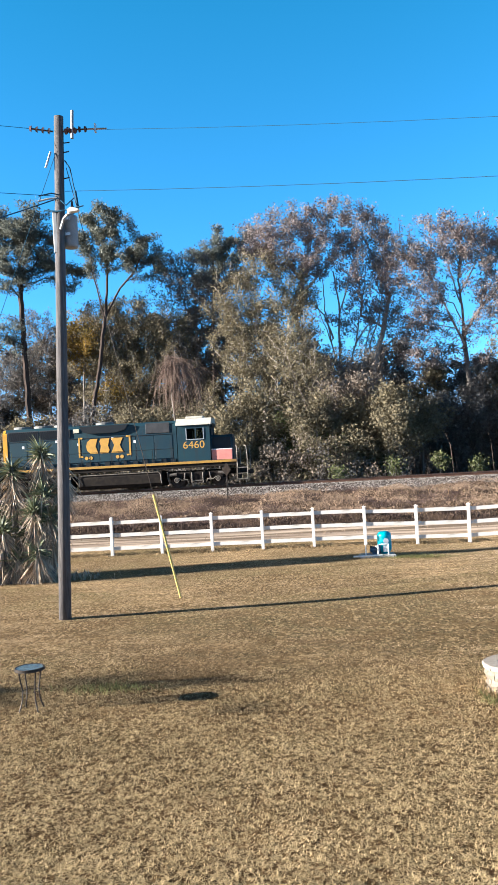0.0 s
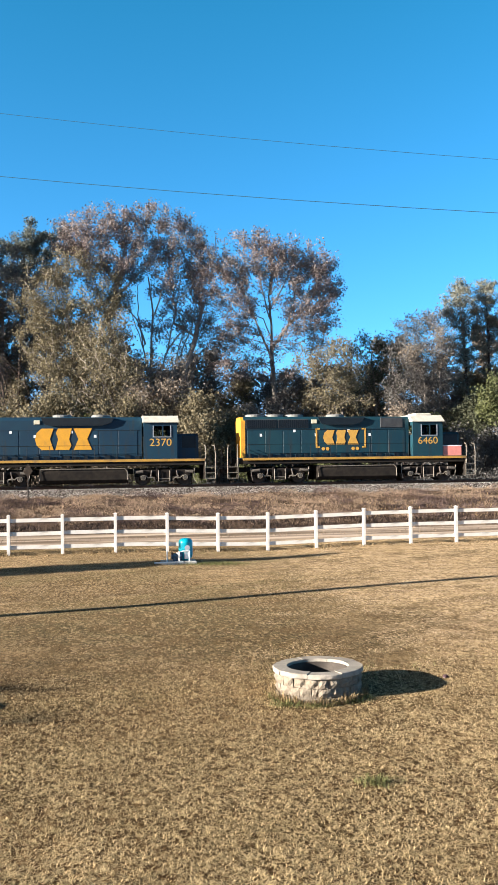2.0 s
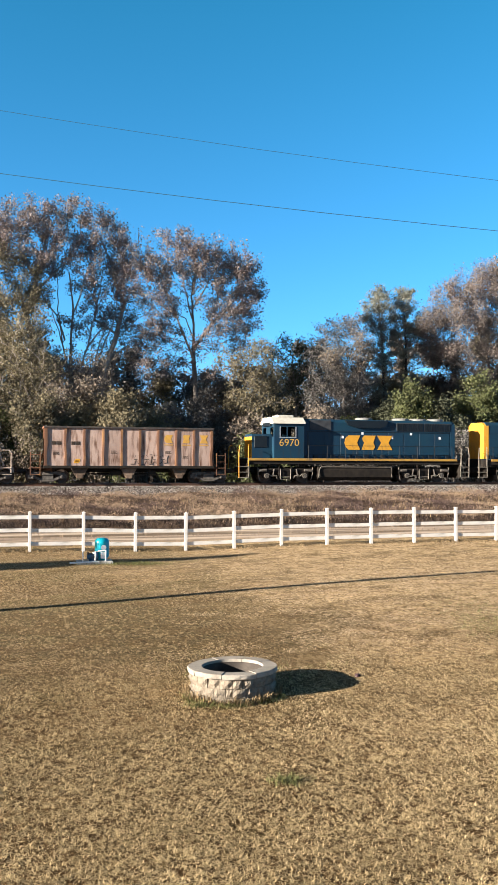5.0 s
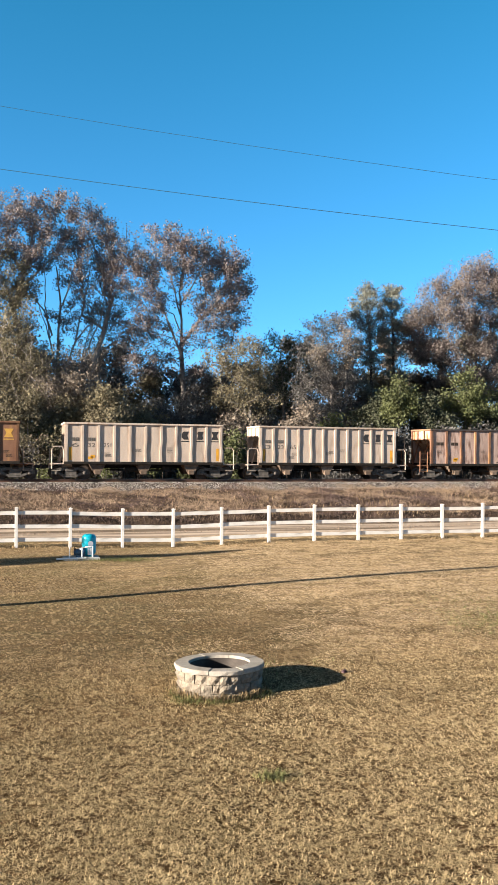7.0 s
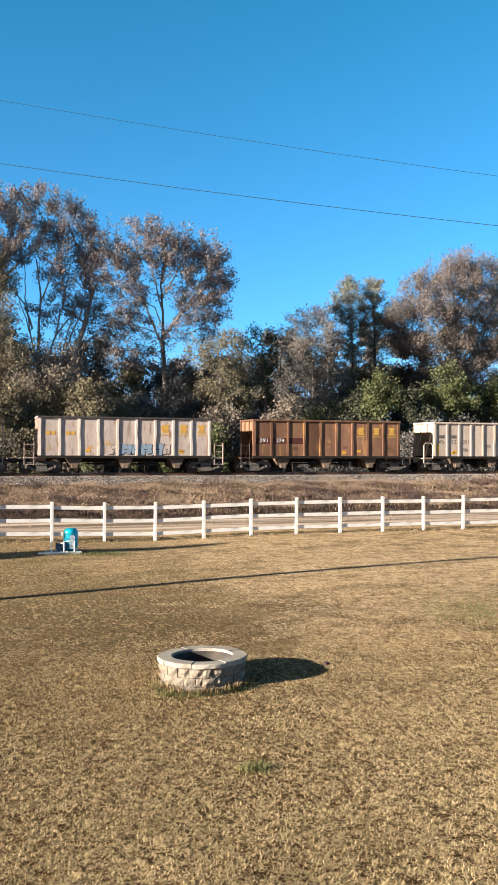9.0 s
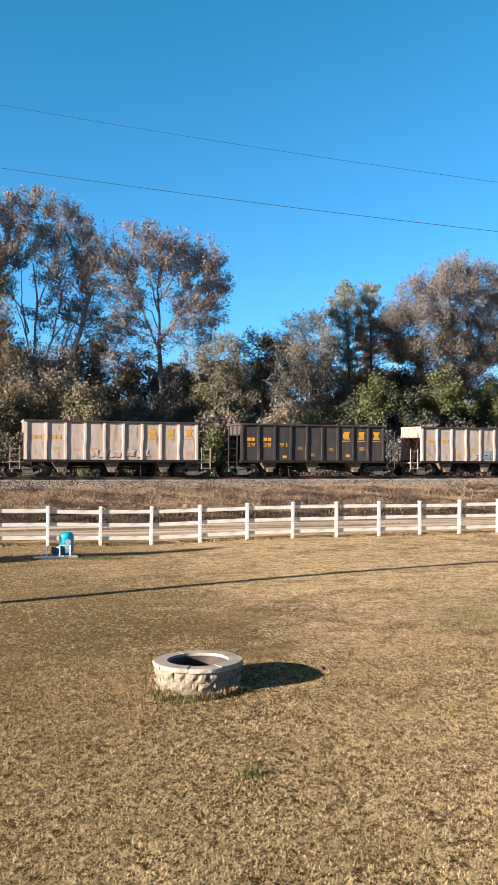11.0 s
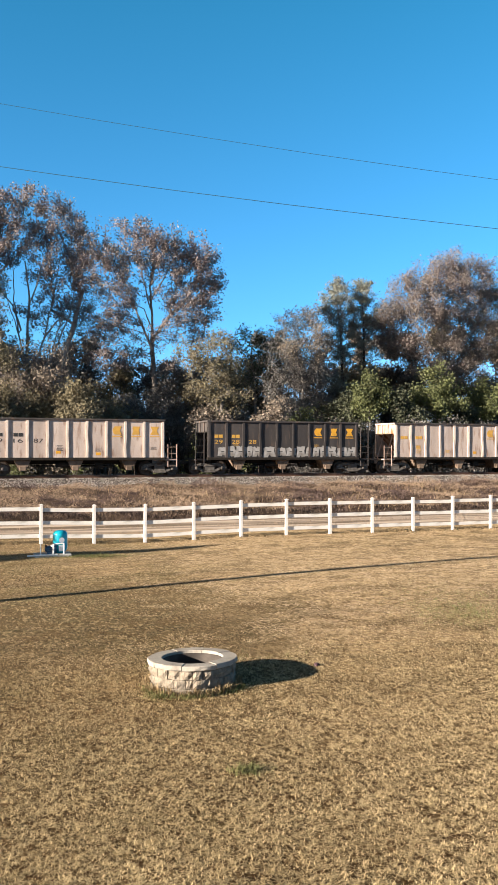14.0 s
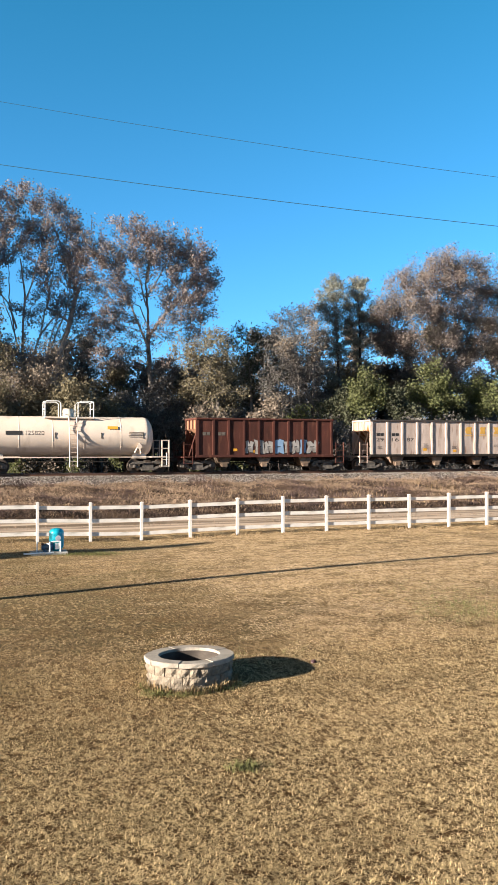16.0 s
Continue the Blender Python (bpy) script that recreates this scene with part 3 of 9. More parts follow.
def make_grass():
    for name, n, near, far, power, h, w, mat_name, label in (
            ("lawn_grass", 520000, 5.3, 15.5, 1.15, (0.016, 0.040), (0.0045, 0.0095), "straw", "short dry tan grass blades of a winter lawn"),
            ("lawn_thatch", 150000, 5.3, 15.5, 1.15, (0.010, 0.028), (0.006, 0.012), "thatch_shade", "dark thatch painted as shade between the dry grass blades"),
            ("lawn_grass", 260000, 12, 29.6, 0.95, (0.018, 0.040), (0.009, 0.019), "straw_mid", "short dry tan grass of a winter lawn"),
            ("lawn_thatch", 70000, 12, 29.6, 0.95, (0.014, 0.034), (0.010, 0.024), "thatch_shade", "dark thatch painted as shade in the dry lawn")):
        x, y = fan(n, near, far, -0.42, 0.80, rng, power)
        # worn, thinner patches of uneven outline, and small tussocks
        g = patches(x, y, 2.6, 1) + 0.6 * patches(x * 0.7, y, 1.1, 2) + 0.4 * patches(x, y, 0.45, 3) - 1.0
        near_lawn = far < 20
        tuft = 0.12 * patches(x, y, 0.15, 4) + 1.3 * patches(x, y, 0.042, 5) - 0.71 if near_lawn else 0.95 * patches(x * 0.55, y, 0.24, 4) + 0.9 * patches(x, y, 0.06, 5) - 0.925
        tuft = tuft * np.interp(y, [5.5, 8.0, 11.0, 30.0], [0.72, 0.6, 0.5, 0.9])      # the grain shows most close to the porch
        centre = np.exp(-((x - 1.2) / 5.0) ** 2 - ((y - 16.2) / 3.2) ** 2)
        dark = mat_name == "thatch_shade"
        even = 0.15 if near_lawn else 0.4
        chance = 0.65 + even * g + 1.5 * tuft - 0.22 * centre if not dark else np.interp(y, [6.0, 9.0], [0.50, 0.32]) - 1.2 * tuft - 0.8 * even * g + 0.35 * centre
        blend = np.clip((15.5 - y) / 3.5, 0, 1) if far < 20 else np.clip((y - 12) / 3.0, 0, 1)
        keep = rng.random(n) < np.clip(chance, 0.05, 1.0) * blend
        x, y, tuft, centre = x[keep], y[keep], tuft[keep], centre[keep]
        n = len(x)
        h, w, lean = rng.uniform(*h, n) * np.clip(1.0 + 0.7 * tuft, 0.5, 1.6), rng.uniform(*w, n) * 1.15, rng.uniform(0.7, 3.0, n) if far < 20 else rng.uniform(1.8, 3.4, n)
        east = x + rng.normal(0, 1.2, n) + 3.0 * (patches(x, y, 3.0, 6) - 0.5)
        pale = (east > 2.5 + 0.12 * y) & mat_name.startswith("straw")      # paler grass towards the east
        dull = (1.05 * centre + np.interp(y, [11.0, 14.0, 27, 30], [0.2, 1, 1, 0.6]) * (1.3 * (patches(x * 0.6, y, 1.3, 8) - 0.5) + 0.9 * (patches(x * 0.7, y, 0.4, 9) - 0.5)) + rng.normal(0, 0.12, n) - 0.03 * np.clip(x - 3, 0, 8) > 0.42) & mat_name.startswith("straw")
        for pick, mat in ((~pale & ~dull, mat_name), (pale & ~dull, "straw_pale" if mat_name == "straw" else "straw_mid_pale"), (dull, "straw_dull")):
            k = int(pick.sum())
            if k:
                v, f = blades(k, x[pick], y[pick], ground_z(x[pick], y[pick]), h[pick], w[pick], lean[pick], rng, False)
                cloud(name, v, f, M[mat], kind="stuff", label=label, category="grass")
    # greener tufts: round the fire pit, on the fence line and in a few patches
    spots = [(2.40, 10.92, 0.20, 0.12, 200), (2.75, 10.76, 0.25, 0.08, 160), (3.15, 10.84, 0.25, 0.08, 190), (3.45, 11.0, 0.14, 0.1, 120), (2.25, 11.25, 0.08, 0.25, 120), (2.65, 8.09, 0.15, 0.11, 170), (3.7, 12.4, 1.2, 0.6, 160), (9.3, 14.3, 1.0, 1.1, 900), (10.2, 15.4, 1.6, 2.0, 1100), (-3.1, 12.15, 0.7, 0.22, 420), (2.9, 25.6, 1.0, 0.35, 700), (3.6, 25.3, 0.7, 0.3, 400)]
    vs, fs, k = [], [], 0
    for cx, cy, rx, ry, n in spots:
        gx, gy = cx + rx * rng.normal(0, 0.6, n), cy + ry * rng.normal(0, 0.6, n)
        v, f = blades(n, gx, gy, ground_z(gx, gy), rng.uniform(0.03, 0.075 if cx > 8 else 0.10, n), rng.uniform(0.006, 0.012, n), rng.uniform(0.4, 1.8, n), rng)
        vs.append(v), fs.append(f + k)
        k += len(v)
    gx, gy = 6.9 + 0.55 * rng.normal(0, 1, 700), rng.normal(0, 0.09, 700)      # a thin worn streak
    gy = 15.45 + gy + 0.06 * (gx - 6.9)
    v, f = blades(700, gx, gy, ground_z(gx, gy), rng.uniform(0.015, 0.04, 700), rng.uniform(0.012, 0.024, 700), rng.uniform(1.5, 3.0, 700), rng, False)
    cloud("worn_grass", v, f, M["straw_dull"], kind="stuff", label="thin streak of dull worn grass in the lawn", category="grass")
    a = rng.uniform(0, 2 * np.pi, 1500)     # long uncut blades round the foot of the fire pit
    gx, gy = 2.925 + (0.645 + 0.09 * rng.random(1500) ** 1.5) * np.cos(a), 11.44 + (0.645 + 0.09 * rng.random(1500) ** 1.5) * np.sin(a)
    v, f = blades(1500, gx, gy, ground_z(gx, gy), rng.uniform(0.05, 0.17, 1500) * (0.5 + 0.8 * patches(gx, gy, 0.2, 31)), rng.uniform(0.006, 0.012, 1500), rng.uniform(0.1, 1.1, 1500), rng)
    cloud("pit_grass", v, f, M["straw_dull"], kind="stuff", label="long dull grass round the foot of the fire pit", category="grass")
    cloud("green_grass", np.concatenate(vs), np.concatenate(fs), M["green_blade"], kind="stuff", label="tufts of greener grass in the tan lawn", category="grass")
    n = 6000
    x, y = rng.uniform(-16, 34, n), 29.3 + rng.normal(0, 0.22, n)
    v, f = blades(n, x, y, ground_z(x, y), rng.uniform(0.03, 0.10, n) * (0.3 + 1.2 * patches(x, y, 1.1, 41)), rng.uniform(0.012, 0.03, n), rng.uniform(0.3, 1.3, n), rng)
    cloud("fence_grass", v, f, M["straw_dull"], kind="stuff", label="uncut olive grass along the foot of the fence", category="grass")
    # dry weeds on the bank, thick in drifts
    n = 44000
    x, y = rng.uniform(-24, 52, n), 40.0 + 11.6 * rng.random(n)
    v, f = blades(n, x, y, ground_z(x, y) - 0.02, rng.uniform(0.08, 0.26, n), rng.uniform(0.02, 0.045, n), rng.uniform(0.5, 2.2, n), rng, False)
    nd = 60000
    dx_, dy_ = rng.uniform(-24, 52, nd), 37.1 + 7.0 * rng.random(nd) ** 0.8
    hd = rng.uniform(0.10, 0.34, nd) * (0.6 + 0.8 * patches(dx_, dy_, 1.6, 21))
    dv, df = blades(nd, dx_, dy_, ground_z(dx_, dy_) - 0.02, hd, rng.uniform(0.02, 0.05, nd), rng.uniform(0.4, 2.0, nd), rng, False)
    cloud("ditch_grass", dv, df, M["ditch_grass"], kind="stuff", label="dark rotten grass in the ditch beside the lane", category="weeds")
    cloud("bank_grass", v, f, M["bank_grass"], kind="stuff", label="matted dark brown grass covering the railway bank", category="weeds")
    n = 62000
    x, y = rng.uniform(-24, 52, n), 42.6 + 9.2 * rng.random(n)
    dens = np.sin(x * 0.55 + 1.3) + np.sin(x * 0.23 - y * 0.6) + 0.6 * np.sin(x * 1.7 + y)
    keep = dens + rng.normal(0, 0.9, n) > -1.3
    x, y, dens = x[keep], y[keep], dens[keep]
    n = len(x)
    lump = np.sin(x * 1.3 + 0.8 * y) * np.sin(x * 0.57 - 1.1 * y + 1) + 0.6 * np.sin(x * 2.9 + 1.7 * y)
    tall = (0.13 + 0.05 * np.clip(dens, -1, 2) + 0.22 * np.clip(lump, 0, 1.2)) * rng.uniform(0.5, 1.5, n) * np.where(y < 43, 1.5, 1.0)
    v, f = blades(n, x, y, ground_z(x, y) - 0.02, tall, rng.uniform(0.015, 0.04, n), rng.uniform(0.6, 2.6, n), rng, False)
    nb = 120000       # fluffy tangled brush, taller towards the east
    bx, by = rng.uniform(-24, 52, nb), 43.6 + 8.4 * rng.random(nb)
    lump = np.sin(bx * 1.1 + 0.9 * by) * np.sin(bx * 0.47 - 0.8 * by + 1) + 0.7 * np.sin(bx * 2.3 + 1.9 * by) * np.sin(bx * 0.9 - 2.2 * by)
    deep = (0.10 + 0.34 * np.clip(lump + 0.25, 0, 1.2)) * np.interp(bx, [-24, 0, 14, 30], [0.8, 0.85, 1.25, 1.5]) * np.interp(by, [43.6, 45, 50, 52.0], [0.6, 1, 1, 0.7])
    bv, bf = leaf_faces(np.stack([bx, by, ground_z(bx, by) + deep * rng.random(nb) ** 0.7], 1), 0.17, 0.07, rng, 0.0, np.array([0.0, 0.0, 0.35]))
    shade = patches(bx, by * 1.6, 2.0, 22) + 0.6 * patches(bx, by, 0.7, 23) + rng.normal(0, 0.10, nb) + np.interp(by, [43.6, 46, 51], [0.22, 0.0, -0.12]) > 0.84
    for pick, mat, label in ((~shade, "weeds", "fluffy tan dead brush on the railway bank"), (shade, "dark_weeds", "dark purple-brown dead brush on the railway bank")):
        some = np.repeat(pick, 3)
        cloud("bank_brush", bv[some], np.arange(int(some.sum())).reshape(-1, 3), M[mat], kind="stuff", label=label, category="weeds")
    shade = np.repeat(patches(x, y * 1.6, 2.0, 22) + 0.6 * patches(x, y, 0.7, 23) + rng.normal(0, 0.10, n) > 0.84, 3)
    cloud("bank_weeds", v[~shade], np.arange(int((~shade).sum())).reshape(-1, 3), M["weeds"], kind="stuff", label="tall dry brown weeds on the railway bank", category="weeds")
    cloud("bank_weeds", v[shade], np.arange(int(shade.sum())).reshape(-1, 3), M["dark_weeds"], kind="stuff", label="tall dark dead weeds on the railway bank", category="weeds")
    n = 4500
    x, y = 24 + 9 * rng.normal(0, 1, n), 43.5 + 6.5 * rng.random(n)
    keep = np.sin(x * 0.9) + np.sin(x * 0.31 + y) + rng.normal(0, 0.7, n) > 0.1
    x, y = x[keep], y[keep]
    n = len(x)
    v, f = blades(n, x, y, ground_z(x, y) - 0.02, rng.uniform(0.15, 0.5, n), rng.uniform(0.012, 0.03, n), rng.uniform(0.6, 2.2, n), rng)
    cloud("tall_straw", v, f, M["pale_straw"], kind="stuff", label="tall pale straw standing on the railway bank", category="weeds")
    n = 9000
    x, y = rng.uniform(-24, 54, n), 31.5 + 5.6 * rng.random(n)
    keep = np.abs(((y - 33.2) % 2.4) - 1.2) < 0.55
    x, y = x[keep], y[keep]
    n = len(x)
    v, f = blades(n, x, y, ground_z(x, y), rng.uniform(0.03, 0.10, n), rng.uniform(0.01, 0.025, n), rng.uniform(0.4, 1.6, n), rng)
    cloud("lane_grass", v, f, M["weeds"], kind="stuff", label="thin dry grass between the wheel ruts of the lane", category="grass")


make_grass()


def make_track():
    # ballast bed, its colour darkened for the shade between the stones, with its stones
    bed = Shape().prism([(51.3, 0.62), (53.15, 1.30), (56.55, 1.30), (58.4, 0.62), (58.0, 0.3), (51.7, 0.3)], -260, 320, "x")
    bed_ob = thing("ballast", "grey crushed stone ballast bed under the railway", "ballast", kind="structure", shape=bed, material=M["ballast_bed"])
    n = 36000
    x, s = rng.uniform(-26, 56, n), rng.random(n)
    y = np.where(s < 0.75, 51.1 + 2.2 * (s / 0.75), 53.3 + (s - 0.75) / 0.25 * 2.8)
    z = np.interp(y, [51.1, 51.3, 53.15, 57], [0.62, 0.64, 1.31, 1.31])
    r = rng.uniform(0.025, 0.055, n)
    base = np.array([(1, 0, 0), (-1, 0, 0), (0, 1, 0), (0, -1, 0), (0, 0, 1), (0, 0, -1)], float)
    v = np.stack([x, y, z], 1)[:, None] + base[None] * (r[:, None, None] * rng.uniform(0.6, 1.3, (n, 6, 1))) + rng.normal(0, 0.012, (n, 6, 3))
    tri = np.array([(0, 2, 4), (2, 1, 4), (1, 3, 4), (3, 0, 4)])
    f = (np.arange(n)[:, None, None] * 6 + tri[None]).reshape(-1, 3)
    cloud("stone", v.reshape(-1, 3), f, M["ballast"], parent=bed_ob, kind="stuff")
    track = thing("railway_track", "single railway track with rusty rails on dark timber ties", "railway", kind="structure")
    for side in (-0.76, 0.76):
        y = TRACK_Y + side
        sec = [(y - 0.07, 1.33), (y + 0.07, 1.33), (y + 0.012, 1.36), (y + 0.012, 1.455), (y + 0.036, 1.465), (y + 0.036, 1.496), (y - 0.036, 1.496), (y - 0.036, 1.465), (y - 0.012, 1.455), (y - 0.012, 1.36)]
        rl = part("rail", Shape().prism(sec, -260, 320, "x"), M["rail"], track)
        part("rail_head", Shape().box(-260, 320, y - 0.03, y + 0.03, 1.4965, RAIL_Z), M["rail_head"], rl, "polished running surface")
    tie = Shape().box(-0.115, 0.115, -1.3, 1.3, -0.17, 0.0, 0.012).mesh("tie")
    tie.materials.append(M["tie"])
    for i in range(160):
        part("tie", tie, M["tie"], track, at=pose(-27 + i * 0.53 + random.uniform(-0.03, 0.03), TRACK_Y + random.uniform(-0.05, 0.05), 1.335, 0, 0, random.uniform(-1.5, 1.5)))


make_track()


def make_fence():
    fence = thing("rail_fence", "white three-rail vinyl post fence along the lawn", "fence", at=pose(0, 29.3, 0))
    post = Shape().box(-0.052, 0.052, -0.052, 0.052, -0.3, 1.36, 0.006).mesh("post")
    cap = Shape().prism([(-0.064, -0.064), (0.064, -0.064), (0.064, 0.064), (-0.064, 0.064)], 1.36, 1.375, "z")
    cap.add([(-0.064, -0.064, 1.375), (0.064, -0.064, 1.375), (0.064, 0.064, 1.375), (-0.064, 0.064, 1.375), (0, 0, 1.41)], [(0, 1, 4), (1, 2, 4), (2, 3, 4), (3, 0, 4)])
    cap = cap.mesh("cap")
    bar = Shape().box(0.05, 1.78, 0.0, 0.038, -0.064, 0.064, 0.004).mesh("rail")
    for i in range(-10, 24):
        x = 0.21 + i * 1.828
        low = float(ground_z(x, 29.3))
        slope = math.degrees(math.atan2(float(ground_z(x + 1.828, 29.3)) - low, 1.828))
        p = part("post", post, M["white_vinyl"], fence, at=pose(x, 0, low + random.uniform(-0.02, 0.01), random.uniform(-0.5, 0.5), random.uniform(-0.6, 0.6), 0))
        part("cap", cap, M["white_vinyl"], p)
        for z in (0.27, 0.74, 1.20):
            part("rail", bar, M["white_vinyl"], fence, at=pose(x, 0, low + z + random.uniform(-0.012, 0.012), 0, random.uniform(-0.35, 0.35) - slope, 0))


make_fence()

# ---- the train: x forward, z from the rail head, y across ----
WHEELSETS = []


def on_side(x, z, w, side):
    """A pose for something flat on a vehicle's side: side -1 or 1."""
    return pose(x, side * w, z, 90, 0, 0 if side < 0 else 180)


def make_wheel(r, n=20):
    prof = [(0.0, -0.80), (0.09, -0.80), (0.09, -0.72), (0.30 * r / 0.457, -0.72), (r - 0.06, -0.735), (r, -0.735), (r + 0.004, -0.68), (r + 0.028, -0.655), (r + 0.028, -0.63),
            (r - 0.07, -0.635), (0.32 * r / 0.457, -0.69), (0.11, -0.66), (0.085, -0.60), (0.085, 0.60), (0.11, 0.66), (0.32 * r / 0.457, 0.69), (r - 0.07, 0.635), (r + 0.028, 0.63),
            (r + 0.028, 0.655), (r + 0.004, 0.68), (r, 0.735), (r - 0.06, 0.735), (0.30 * r / 0.457, 0.72), (0.09, 0.72), (0.09, 0.80), (0.0, 0.80)]
    s = Shape().turned(prof, axis="y", n=n)
    for a in range(6):   # lightening marks that show the turning
        t = a * math.pi / 3
        for side in (-1, 1):
            s.turned([(0.0, side * 0.728), (0.03, side * 0.728), (0.03, side * 0.71)], (0.2 * math.cos(t), 0, 0.2 * math.sin(t)), "y", 6)
    me = s.mesh("wheelset", True)
    me.materials.append(M["wheel"])
    return me


CAR_WHEEL, LOCO_WHEEL = make_wheel(0.457), make_wheel(0.508)


def truck_sides():
    """Freight side frame: an arched casting with a window full of springs and a bearing at each end."""
    s = Shape()
    s.prism([(-1.22, 0.36), (-1.22, 0.56), (-1.02, 0.70), (-0.55, 0.78), (0.55, 0.78), (1.02, 0.70), (1.22, 0.56), (1.22, 0.36), (1.0, 0.34), (0.92, 0.52), (0.50, 0.60), (0.36, 0.60), (0.36, 0.28),
             (-0.36, 0.28), (-0.36, 0.60), (-0.50, 0.60), (-0.92, 0.52), (-1.0, 0.34)], -0.09, 0.09)
    s.prism([(-0.98, 0.46), (-0.82, 0.52), (-0.30, 0.30), (-0.30, 0.16), (-0.42, 0.16)], -0.08, 0.08)
    s.prism([(0.98, 0.46), (0.82, 0.52), (0.30, 0.30), (0.30, 0.16), (0.42, 0.16)], -0.08, 0.08)
    s.box(-0.44, 0.44, -0.1, 0.1, 0.14, 0.26, 0.02)
    frame_mesh = s.mesh("side_frame")
    frame_mesh.materials.append(M["truck_grey"])
    sp = Shape()
    for x in (-0.22, 0.0, 0.22):
        sp.turned([(0.0, 0.26), (0.085, 0.26), (0.095, 0.30), (0.08, 0.33), (0.095, 0.36), (0.08, 0.39), (0.095, 0.42), (0.08, 0.45), (0.095, 0.48), (0.08, 0.51), (0.085, 0.54), (0.0, 0.54)], (x, 0, 0), "z", 8)
    sp.box(-0.34, 0.34, -0.13, 0.13, 0.54, 0.68, 0.02)
    spring_mesh = sp.mesh("spring_pack")
    spring_mesh.materials.append(M["truck_grey"])
    br = Shape()
    br.turned([(0, -0.14), (0.09, -0.14), (0.13, -0.10), (0.15, 0.0), (0.15, 0.06), (0, 0.06)], (0, 0, 0.457), "y", 12)
    bear_mesh = br.mesh("bearing", True)
    bear_mesh.materials.append(M["truck_grey"])
    return frame_mesh, spring_mesh, bear_mesh


FRAME_MESH, SPRING_MESH, BEARING_MESH = truck_sides()
BOLSTER = Shape().box(-0.2, 0.2, -1.1, 1.1, 0.55, 0.82, 0.03).box(-0.9, 0.9, -0.05, 0.05, 0.5, 0.6).mesh("truck")
BOLSTER.materials.append(M["truck"])


def car_truck(car, x):
    t = part("truck", BOLSTER, M["truck"], car, at=pose(x, 0, 0))
    for side in (-1, 1):
        turn = pose(0, side * 0.99, 0, 0, 0, 0 if side < 0 else 180)
        part("side_frame", FRAME_MESH, None, t, at=turn)
        part("spring_pack", SPRING_MESH, None, t, at=turn)
        for dx in (-0.89, 0.89):
            part("bearing", BEARING_MESH, None, t, at=turn @ pose(dx, 0, 0))
    for dx in (-0.89, 0.89):
        w = part("wheelset", CAR_WHEEL, None, t, at=pose(dx, 0, 0.457))
        WHEELSETS.append((w, dx, 0.457, 1))


def loco_truck_meshes():
    s = Shape()
    s.box(-1.95, 1.95, -0.10, 0.10, 0.78, 1.02, 0.03)
    for x in (-1.37, 1.37):
        s.prism([(x - 0.34, 0.80), (x + 0.34, 0.80), (x + 0.24, 0.36), (x - 0.24, 0.36)], -0.09, 0.09)
        s.box(x - 0.17, x + 0.17, -0.20, 0.0, 0.38, 0.68, 0.03)
    s.prism([(-0.62, 0.80), (0.62, 0.80), (0.40, 0.44), (-0.40, 0.44)], -0.09, 0.09)
    s.box(-0.55, 0.55, -0.15, -0.05, 0.26, 0.36, 0.02)
    s.box(-0.5, -0.42, -0.15, -0.07, 0.3, 1.15).box(0.42, 0.5, -0.15, -0.07, 0.3, 1.15)
    fm = s.mesh("side_frame")
    fm.materials.append(M["loco_truck"])
    rig = []
    for x in (-1, 1):
        rig.append(("sand_pipe", Shape().tube([(x * 1.98, -0.17, 1.1), (x * 1.96, -0.17, 0.62), (x * 1.86, -0.15, 0.22)], 0.026, 6)))
        rig.append(("brake_rod", Shape().tube([(x * 0.62, -0.18, 0.52), (x * 1.05, -0.22, 0.50), (x * 1.22, -0.22, 0.66)], 0.026, 6)))
        rig.append(("hanger", Shape().tube([(x * 0.36, -0.17, 0.98), (x * 0.37, -0.18, 0.28), (x * 0.06, -0.18, 0.26)], 0.026, 6)))
        rig.append(("journal_rim", Shape().turned([(0.135, -0.27), (0.17, -0.27), (0.17, -0.24), (0.135, -0.24)], (x * 1.37, 0, 0.52), "y", 14)))
    for x in (-1.9, 1.9):
        rig.append(("brake_cylinder", Shape().tube([(x, -0.16, 0.86), (x * 0.72, -0.16, 0.90)], 0.10, 10)))
    for x in (-0.9, 0.9):
        rig.append(("damper", Shape().tube([(x, -0.14, 0.42), (x * 0.9, -0.14, 0.98)], 0.045, 6)))
        rig.append(("brake_lever", Shape().tube([(x * 1.05, -0.16, 0.60), (x * 0.75, -0.16, 0.50), (x * 0.66, -0.16, 0.34)], 0.035, 6)))
    rig.append(("spring_plank", Shape().box(-0.32, 0.32, -0.16, -0.08, 0.40, 0.47, 0.01)))
    for x in (-1.37, 1.37):
        rig.append(("axle_cap", Shape().turned([(0, -0.26), (0.10, -0.25), (0.12, -0.20), (0, -0.18)], (x, 0, 0.52), "y", 10)))
    bm_ = []
    for kind, shape in rig:
        me = shape.mesh(kind)
        me.materials.append(M["handrail"] if kind in ("sand_pipe", "brake_rod", "hanger", "journal_rim") else M["truck_grey"])
        bm_.append((kind, me))
    core = Shape().box(-1.9, 1.9, -0.8, 0.8, 0.55, 0.98, 0.05).mesh("truck")
    core.materials.append(M["underframe"])
    return fm, bm_, core


LT_FRAME, LT_RIG, LT_CORE = loco_truck_meshes()


